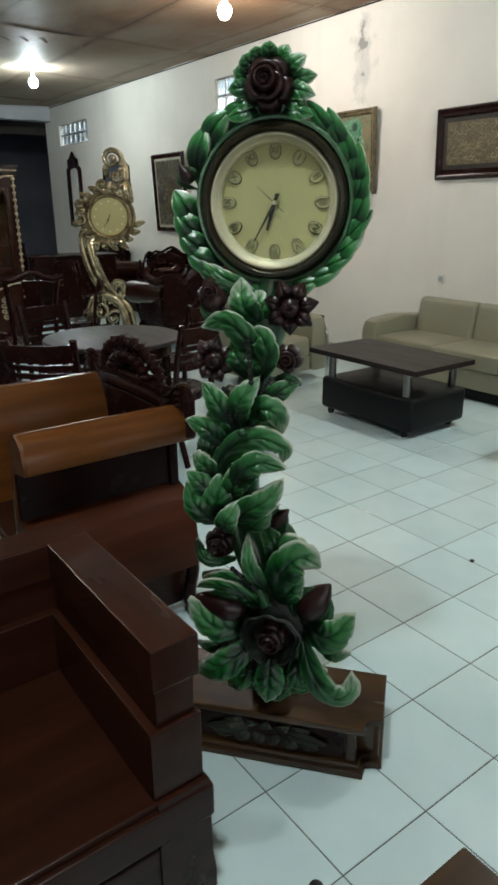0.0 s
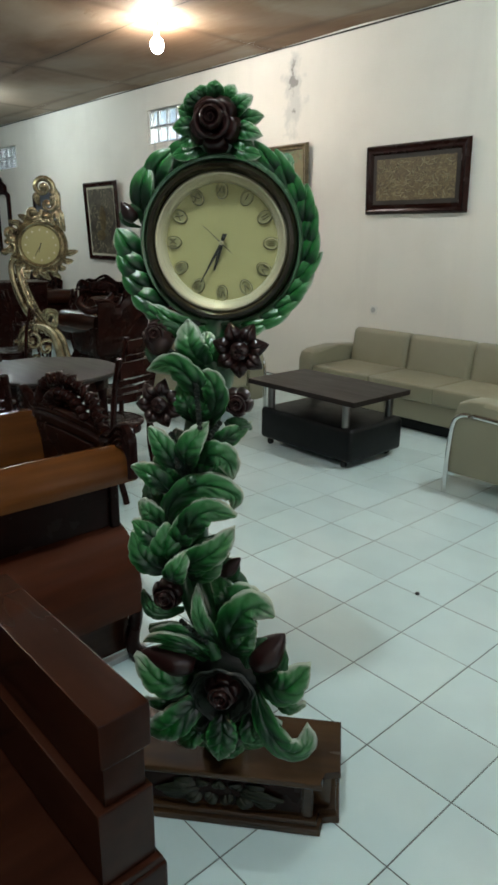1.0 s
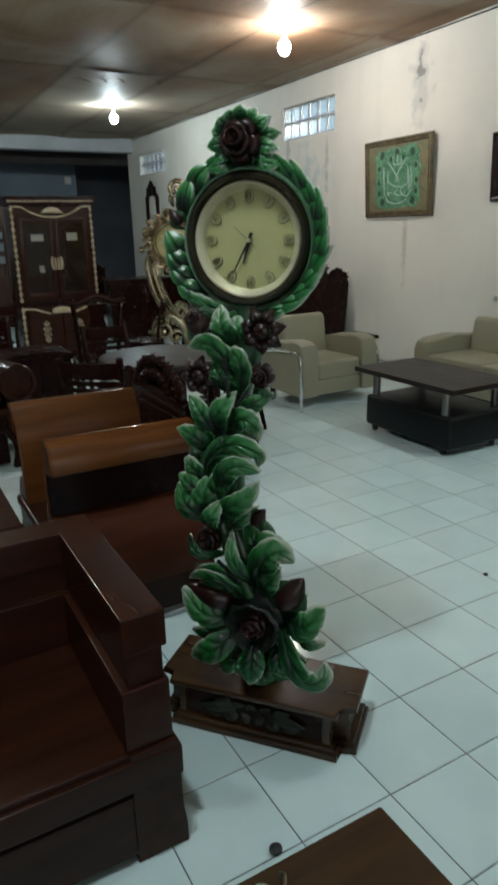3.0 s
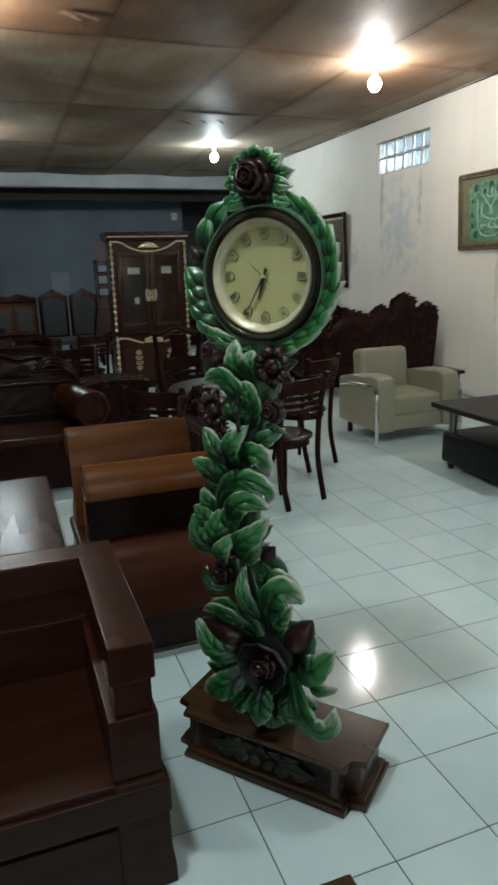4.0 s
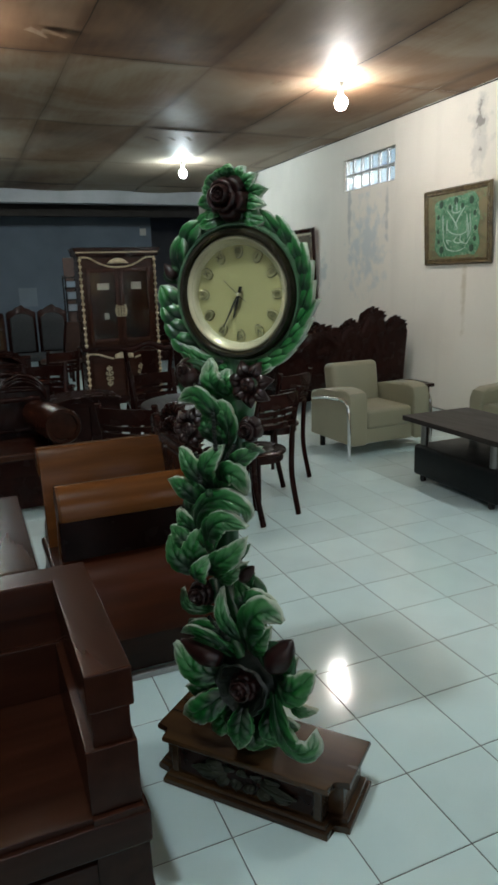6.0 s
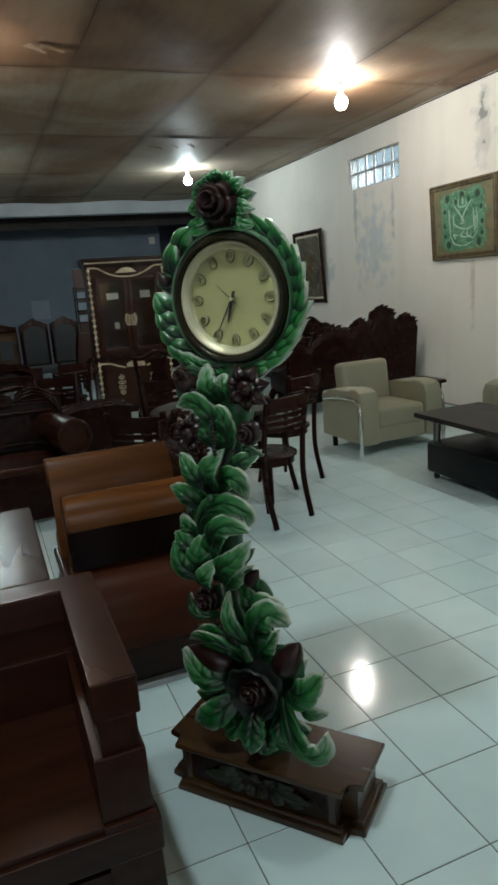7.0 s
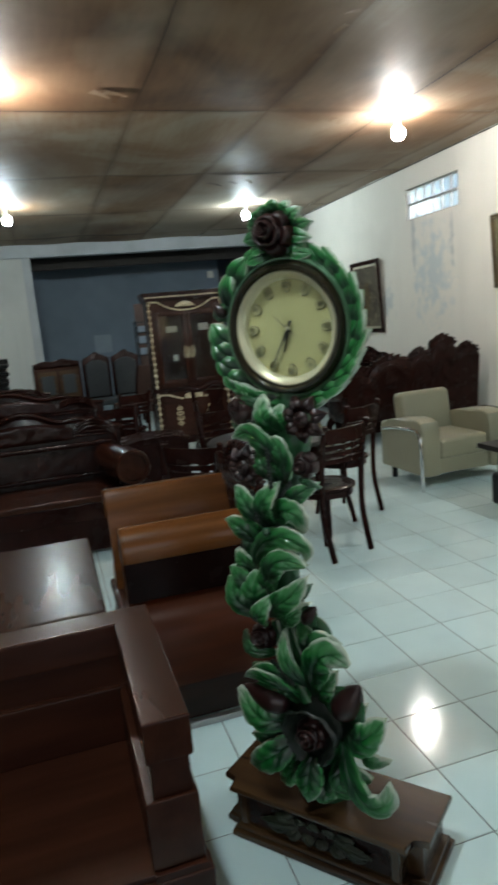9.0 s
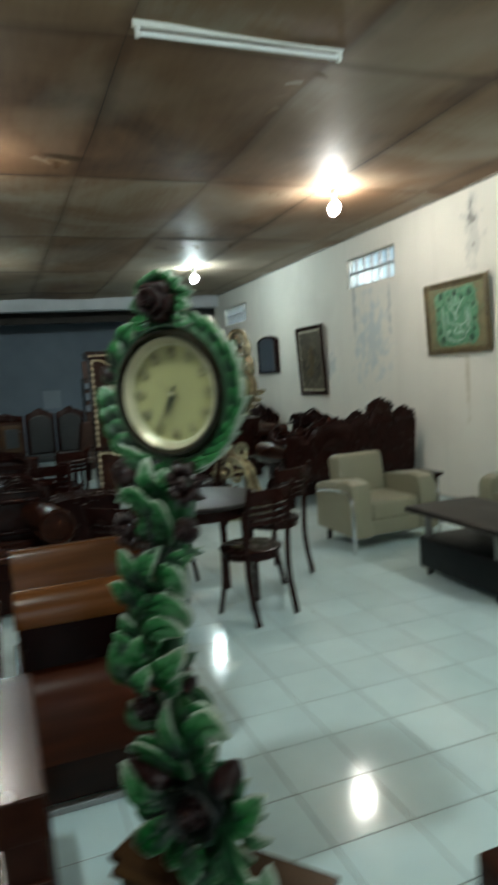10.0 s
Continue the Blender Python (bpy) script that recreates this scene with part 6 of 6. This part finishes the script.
# long smooth leaves over the shoulder, plump ones at the side, then a long curled one under them
for a, w, y, r1 in ((134, 0.023, -0.036, 0.222), (118, 0.022, -0.032, 0.214), (103, 0.018, -0.028, 0.203)):
    rim_leaf((a + 30, a + 14, a), (0.186, 0.204, r1), w * 1.2, y, n=32, tip=0.004, veins=1)
for k in range(4):
    a = 176 + 11.5 * k
    rim_leaf((a + 17, a + 7, a - 3), (0.184, 0.206, 0.234 - 0.002 * k), 0.027, -0.032 - 0.003 * k, blunt=2.6, n=28, tip=0.008, veins=1, roll=0.3)
rim_leaf((250, 230, 212), (0.190, 0.212, 0.226), 0.021, -0.044, n=32)
rim_leaf((262, 240, 220), (0.184, 0.196, 0.206), 0.018, -0.052, n=30)
rim_leaf((276, 262, 244), (0.186, 0.200, 0.214), 0.022, -0.036, n=32)
bud((-0.200, 1.552), (-0.226, 1.592), 0.018, -0.02)
# leaves fanned out behind the crowning rose
TX, TZ = -0.014, 1.750
for k, (a, r1) in enumerate(((-34, 0.092), (-14, 0.099), (8, 0.101), (32, 0.094), (58, 0.084), (84, 0.079), (110, 0.076), (134, 0.076), (160, 0.082), (186, 0.090), (208, 0.092))):
    ca, sa = math.cos(radians(a)), math.sin(radians(a))
    leaf(ck, [(TX + q * ca - 0.006 * sa * (q > 0.05), TZ - 0.006 + q * sa) for q in (0.026, 0.062, r1)], 0.0185, -0.036 - 0.008 * (k % 2), 0.014, n=26, thick=0.02, tip=0.006)
for k in range(10):
    a = radians(-22 + 22.5 * k)
    leaf(ck, [(TX + q * math.cos(a), TZ - 0.006 + q * math.sin(a)) for q in (0.026, 0.050, 0.074)], 0.018, -0.020, 0.012, n=20, thick=0.02)
part("rose_seat", ball((TX, -0.01, TZ - 0.035), 0.060, 3, (1.05, 0.5, 0.75)), M["stem"], ck)
for s in (-1, 1):
    leaf(ck, [(TX + s * 0.020, TZ - 0.040), (TX + s * 0.055, TZ - 0.058), (TX + s * 0.095, TZ - 0.068)], 0.020, -0.040, 0.012, n=24)
rose((TX, -0.056, TZ - 0.008), 0.058, 0.95)

# ---- gilded scroll clock ----
GC = pose(2.10, 5.5, 0, 0, 0, -28)
gk = thing("gilded_clock", GC, "tall antique-gold scrollwork floor clock with a round dial", "clock")
G = M["gold"]
DZ = 1.432


def volute(name, c, r, turns, start, hand_, thick, y=-0.03):
    """A rolled scroll winding in to c, with a round eye."""
    n = int(14 * turns)
    line = [(c[0] + r * (1 - 0.82 * k / n) * math.cos(start + hand_ * 2 * math.pi * turns * k / n), y - 0.03 * k / n, c[1] + r * (1 - 0.82 * k / n) * math.sin(start + hand_ * 2 * math.pi * turns * k / n)) for k in range(n + 1)]
    v = part(name, tube(line, lambda s: thick * (1 - 0.55 * s), 10), G, gk, smooth=70)
    part("scroll_eye", ball((c[0], y - 0.035, c[1]), 0.24 * r + 0.3 * thick, 2), G, v)
    return v


part("plinth", box(-0.22, 0.34, -0.14, 0.14, 0.0, 0.14, 0.012), G, gk)
STEM = [(0.20, 0, 0.12), (0.185, 0, 0.24), (0.151, 0, 0.356), (0.098, 0, 0.553), (-0.035, 0, 0.678), (-0.17, 0, 0.86), (-0.241, 0, 1.075), (-0.255, 0, 1.25), (-0.20, 0, 1.36)]
for side, rad in ((0.030, 0.026), (-0.026, 0.032)):
    part("scroll_stem", tube([(x + side, -0.012 if side < 0 else 0.0, z + 0.3 * side) for x, y, z in STEM], lambda s, rad=rad: rad * (1.15 - 0.3 * s), 12, 60), G, gk, "ridged gilt stem")
bm = bmesh.new()
for p in curve([(0.01, -0.03, 0.70), (-0.068, -0.03, 0.818), (-0.148, -0.03, 1.016), (-0.181, -0.03, 1.208)], 26):
    ball(p, 0.021, 1, (1.25, 1, 0.62), bm=bm)
part("bead_chain", bm, G, gk)
# lower scroll under the stem
part("scroll_arch", tube([(-0.262, -0.02, 0.40), (-0.255, -0.02, 0.51), (-0.209, -0.02, 0.632), (-0.094, -0.02, 0.689), (0.022, -0.02, 0.626), (0.08, -0.02, 0.48), (0.10, -0.02, 0.30)], lambda s: 0.024 + 0.022 * math.sin(math.pi * s), 12, 40), G, gk)
volute("scroll", (-0.150, 0.525), 0.090, 1.3, 2.2, -1, 0.024)
volute("scroll", (-0.020, 0.460), 0.080, 1.2, 0.8, 1, 0.022)
volute("scroll", (-0.110, 0.355), 0.075, 1.2, 0.2, -1, 0.020)
part("scroll_tip", ball((-0.295, -0.02, 0.516), 0.030, 2), G, gk)
part("scroll_tip", ball((-0.235, -0.02, 0.44), 0.024, 2), G, gk)
for k in range(7):
    a = radians(205 - 26 * k)
    leaf(gk, [(-0.085 + q * math.cos(a), 0.50 + q * math.sin(a)) for q in (0.10, 0.145, 0.185)], 0.030, -0.035, 0.02, "acanthus", G, 0.02, 12, 2)
leaf(gk, [(-0.005, 0.677), (0.014, 0.797), (0.083, 0.786), (0.067, 0.696)], 0.042, -0.04, 0.03, "acanthus", G, 0.03, 20, 3)
leaf(gk, [(0.05, 0.62), (0.075, 0.70), (0.11, 0.74)], 0.034, -0.03, 0.03, "acanthus", G, 0.03, 16, 3)
# head
part("ring", lathe([(0.172, -0.02), (0.180, -0.055), (0.198, -0.066), (0.216, -0.052), (0.222, -0.036), (0.236, -0.046), (0.250, -0.030), (0.254, 0.0), (0.22, 0.04), (0.172, 0.03)], 48, (0, 0, DZ), axis="y", hollow=True), G, gk, "double-moulded gilt ring", smooth=50)
gd = part("dial", lathe([(0.001, -0.025), (0.174, -0.025), (0.174, 0.02), (0.001, 0.02)], 40, (0, 0, DZ), axis="y"), M["dial"], gk, "pale gold dial")
for ang, ln in ((196, 0.07), (209, 0.11)):
    part("hand", prism([(-0.004, -0.02), (0.004, -0.02), (0.002, ln), (-0.002, ln)], -0.002, 0.0, "y"), M["hand"], gd).matrix_basis = Matrix.Translation((0, -0.03, DZ)) @ Matrix.Rotation(radians(ang), 4, "Y")
for k in range(12):
    a = radians(30 * k)
    part("hour_mark", ball((0.138 * math.cos(a), -0.027, DZ + 0.138 * math.sin(a)), 0.012, 1, (1, 0.4, 1)), M["bezel"], gd)
for k in range(15):
    a = radians(100 + 17.5 * k)
    r1 = 0.305 + 0.022 * (k % 3)
    leaf(gk, [(q * math.cos(a + w), DZ + q * math.sin(a + w)) for q, w in ((0.235, -0.10), (0.275, 0.0), (r1, 0.12))], 0.032, -0.02, 0.03, "acanthus", G, 0.025, 12, 2)
for x, z, r in ((-0.245, 1.49, 0.030), (-0.235, 1.31, 0.028), (-0.325, 1.37, 0.034), (-0.29, 1.45, 0.022), (-0.17, 1.255, 0.026), (-0.285, 1.56, 0.024)):
    part("boss", ball((x, -0.05, z), r, 2), G, gk)
for c, r, st_, hd in (((-0.265, 1.53), 0.060, 0.5, 1), ((-0.275, 1.40), 0.058, 2.0, -1), ((0.02, 1.185), 0.055, 1.0, 1), ((0.10, 1.20), 0.050, 2.5, -1)):
    volute("scroll", c, r, 1.1, st_, hd, 0.018)
# crest: leaning column of scrolls with a curled top and a drooping leaf
for c, r, tn, st_, hd, th in (((0.060, 1.945), 0.098, 1.5, -0.6, 1, 0.030), ((-0.040, 1.720), 0.075, 1.3, 0.4, -1, 0.024), ((0.070, 1.690), 0.070, 1.2, 2.6, 1, 0.022), ((0.095, 1.800), 0.072, 1.2, 1.2, -1, 0.024)):
    volute("crest_scroll", c, r, tn, st_, hd, th)
part("crest_stem", tube([(0.155, -0.01, 1.93), (0.185, -0.01, 1.83), (0.16, -0.01, 1.74), (0.10, -0.01, 1.66)], lambda s: 0.034 - 0.008 * s, 10, 24), G, gk)
for pts, w in (([(0.13, 1.80), (0.19, 1.72), (0.205, 1.63), (0.235, 1.555)], 0.040), ([(0.05, 1.74), (0.10, 1.66), (0.17, 1.62)], 0.036), ([(0.02, 1.78), (0.0, 1.86), (0.03, 1.90)], 0.030), ([(0.06, 1.72), (-0.01, 1.665), (-0.09, 1.655)], 0.034), ([(0.14, 1.75), (0.15, 1.84), (0.19, 1.86)], 0.030)):
    leaf(gk, pts, w, -0.035, 0.03, "acanthus", G, 0.03, 18, 3)

# ---- the crowd of furniture behind ----
def arched_chair(m, label):
    t = thing("arched_chair", m, label, "chair", "arched chairs at the back")
    top = lambda x: 1.10 + 0.10 * max(0, 1 - (x / 0.27) ** 2) + 0.045 * math.exp(-((x / 0.07) ** 2)) + 0.006 * math.sin(60 * x)
    part("backrest", carved_board(0.46, top, lambda x: 0.42, 0.05, 0.012, 2.0, 30, 14), M["carved"], t)
    part("back_cushion", prism([(x, z) for x, z in ((-0.18, 0.5), (0.18, 0.5), (0.18, 1.04), (0.10, 1.10), (0, 1.12), (-0.10, 1.10), (-0.18, 1.04))], -0.075, 0.0, "y", bev=0.02), M["greymat"], t)
    part("seat", box(-0.26, 0.26, -0.50, 0.02, 0.38, 0.48, 0.03, 3), M["greymat"], t)
    for x in (-0.22, 0.22):
        for y in (-0.45, -0.02):
            part("leg", box(x - 0.025, x + 0.025, y - 0.025, y + 0.025, 0, 0.40, 0.005), M["carved"], t)
    return t


arched_chair(pose(0.35, 10.3, 0, 0, 0, 4), "dark arched chair with grey upholstery")
arched_chair(pose(0.84, 10.35, 0, 0, 0, -3), "dark arched chair with grey upholstery")

dr = thing("dresser", pose(-0.66, 10.2, 0, 0, 0, 3), "dark wooden dresser with pale glazed doors", "dresser")
part("body", box(0.0, 0.75, 0.0, 0.45, 0.05, 1.05, 0.008), M["teak"], dr)
part("crest", carved_board(0.75, lambda x: 0.08 + bumps(x, [(0.1, 0.06, 0.15), (-0.2, 0.04, 0.1)]), lambda x: 0.0, 0.04, 0.01, 3.0, 24, 6), M["carved"], dr).matrix_basis = Matrix.Translation((0.375, 0.05, 1.05))
for x in (0.06, 0.40):
    d = part("door", box(x, x + 0.30, -0.02, 0.0, 0.55, 1.0, 0.005), M["brown"], dr)
    part("glass_pane", box(x + 0.05, x + 0.25, -0.026, -0.021, 0.62, 0.93, 0.001), M["greymat"], d)
    part("drawer", box(x, x + 0.30, -0.02, 0.0, 0.10, 0.52, 0.008), M["brown"], dr)

M["brownpad"] = mat("brown_chair_leatherette", (0.060, 0.024, 0.015), 0.5, vary=0.2, scale=12, bump=0.15, bscale=120)
rk = thing("shelf_rack", pose(1.17, 10.85, 0), "narrow grey metal shelf rack holding blue-grey cartons", "shelf rack")
for x in (0.0, 0.20):
    part("post", box(x, x + 0.022, 0.0, 0.022, 0.0, 1.70, 0.003), M["black"], rk)
    part("post", box(x, x + 0.022, 0.28, 0.302, 0.0, 1.70, 0.003), M["black"], rk)
for z in (0.50, 0.80, 1.08, 1.28, 1.48, 1.66):
    part("shelf", box(0.0, 0.222, 0.0, 0.302, z, z + 0.022, 0.003), M["black"], rk)
for z, h_ in ((1.102, 0.10), (1.302, 0.11), (1.502, 0.09)):
    bx = thing("storage_box", pose(1.20, 10.88, z), "small blue-grey carton on the rack", "box", "cartons on the rack")
    part("carton", box(0.0, 0.16, 0.0, 0.22, 0.0, h_, 0.004), M["blue"], bx)
    part("lid", box(-0.004, 0.164, -0.004, 0.224, h_, h_ + 0.014, 0.003), M["blue"], bx)
pn = thing("leaning_board", pose(1.25, 11.35, 0, -3, 0, 0), "tall dull brown board leaning behind the rack", "board")
part("board", box(0.0, 0.30, 0.0, 0.02, 0.0, 2.02, 0.004), M["brownpad"], pn)
ws = thing("wall_notice", Matrix.Translation((0.80, 15.985, 1.06)), "pale paper sheet stuck on the blue wall", "notice")
part("sheet", box(0.0, 0.42, 0.0, 0.008, 0.0, 0.44, 0.002), mat("faded_blue_paper", (0.30, 0.36, 0.43), 0.7, vary=0.08, scale=3), ws)
# white box put in for a bright glint high on the store wall
jb = thing("junction_box", Matrix.Translation((3.86, 15.94, 2.70)), "small white box standing in for a bright glint", "electrical box")
part("body", box(0.0, 0.15, 0.0, 0.06, 0.0, 0.17, 0.008), M["white"], jb)
part("lid", box(0.012, 0.138, -0.010, 0.0, 0.012, 0.158, 0.004), M["white"], jb)


def padded_chair(m, label):
    """Faces -y: square legs, a padded seat and a raked padded back."""
    t = thing("padded_chair", m, label, "chair")
    for x in (-0.19, 0.19):
        part("leg", box(x - 0.02, x + 0.02, -0.21, -0.17, 0.0, 0.44, 0.005), M["carved"], t)
        part("back_post", tube([(x, 0.20, 0.0), (x, 0.19, 0.45), (x, 0.22, 0.75), (x, 0.27, 1.02)], 0.022, 8, 14), M["carved"], t)
    part("seat", box(-0.22, 0.22, -0.23, 0.21, 0.44, 0.51, 0.025, 4), M["brownpad"], t, "brown padded seat")
    bk = part("back_pad", box(-0.18, 0.18, -0.02, 0.03, 0.0, 0.44, 0.02, 4), M["brownpad"], t, "brown padded back")
    bk.matrix_basis = pose(0, 0.21, 0.58, -10, 0, 0)
    part("stretcher", box(-0.19, 0.19, -0.20, -0.18, 0.18, 0.21, 0.004), M["carved"], t)
    return t


padded_chair(pose(0.74, 8.75, 0, 0, 0, -60), "dark chair with brown padded seat beside the cabinet")

for k in range(7):
    s = thing("stacked_chair", pose(-1.25 + 0.012 * k, 8.9, 0.52 + 0.11 * k, 0, 0, 3 * (k % 3)), "black chair in a stack", "chair", "stacked black chairs")
    part("seat", box(-0.22, 0.22, -0.22, 0.22, 0.0, 0.05, 0.02, 3), M["black"], s)
    part("backrest", box(-0.21, 0.21, 0.20, 0.24, 0.03, 0.12, 0.012), M["black"], s)
stb = thing("low_cupboard", pose(-1.65, 8.65, 0), "low black cupboard under the stacked chairs", "cupboard")
part("body", box(0.0, 0.75, 0.0, 0.55, 0.04, 0.52, 0.008), M["black"], stb)
part("door", box(0.03, 0.72, -0.015, 0.0, 0.08, 0.48, 0.006), M["teak"], stb)

bs = thing("sideboard", pose(2.35, 8.5, 0, 0, 0, -8), "bulky dark carved sideboard in the shade", "sideboard")
part("body", box(0.0, 1.15, 0.0, 0.5, 0.0, 0.86, 0.01), M["carved"], bs)
part("top", box(-0.03, 1.18, -0.03, 0.53, 0.86, 0.90, 0.01), M["carved"], bs)
# doors in the darker mahogany tone, standing for the dim light here
for x in (0.05, 0.41, 0.77):
    d = part("door", box(x, x + 0.33, -0.02, 0.0, 0.14, 0.82, 0.008), M["carved"], bs)
    part("knob", ball((x + 0.29, -0.03, 0.5), 0.014, 1), M["gold"], d)

for x, y, a in ((0.05, 4.75, 170), (1.75, 5.6, 60), (-0.35, 6.6, 0), (0.35, 6.4, 20), (3.05, 7.2, 70), (2.75, 7.45, -120)):
    copy_thing(chair, pose(x, y, 0, 0, 0, a))

# small litter on the floor
for x, y, r in ((-0.075, 0.012, 0.017), (1.503, 0.73, 0.010)):
    lt = thing("floor_stopper", Matrix.Translation((x, y, 0)), "small black rubber stopper lying on the tiles", "stopper")
    part("disc", lathe([(r * 0.9, 0.0), (r, 0.004), (r, r * 0.7), (r * 0.7, r * 0.9), (0.001, r)], 12), M["rubber"], lt)
# carved ornament on the foreground table
orn = thing("carved_ornament", Matrix.Translation((-0.31, -0.40, 0.40)) @ Matrix.Diagonal((0.85, 0.85, 0.6, 1)), "small green and gold carved leaf ornament", "ornament")
part("base", lathe([(0.06, 0.0), (0.062, 0.01), (0.05, 0.03), (0.035, 0.05)], 16), M["gold"], orn)
for k in range(6):
    a = math.radians(60 * k)
    o = leaf(orn, [(0.0, 0.03), (0.03, 0.06), (0.075, 0.05)], 0.025, 0.0, 0.01, "leaf", M["gold"] if k % 2 else M["leaf"], 0.008, 10, 3)
    o.matrix_basis = Matrix.Rotation(a, 4, "Z")
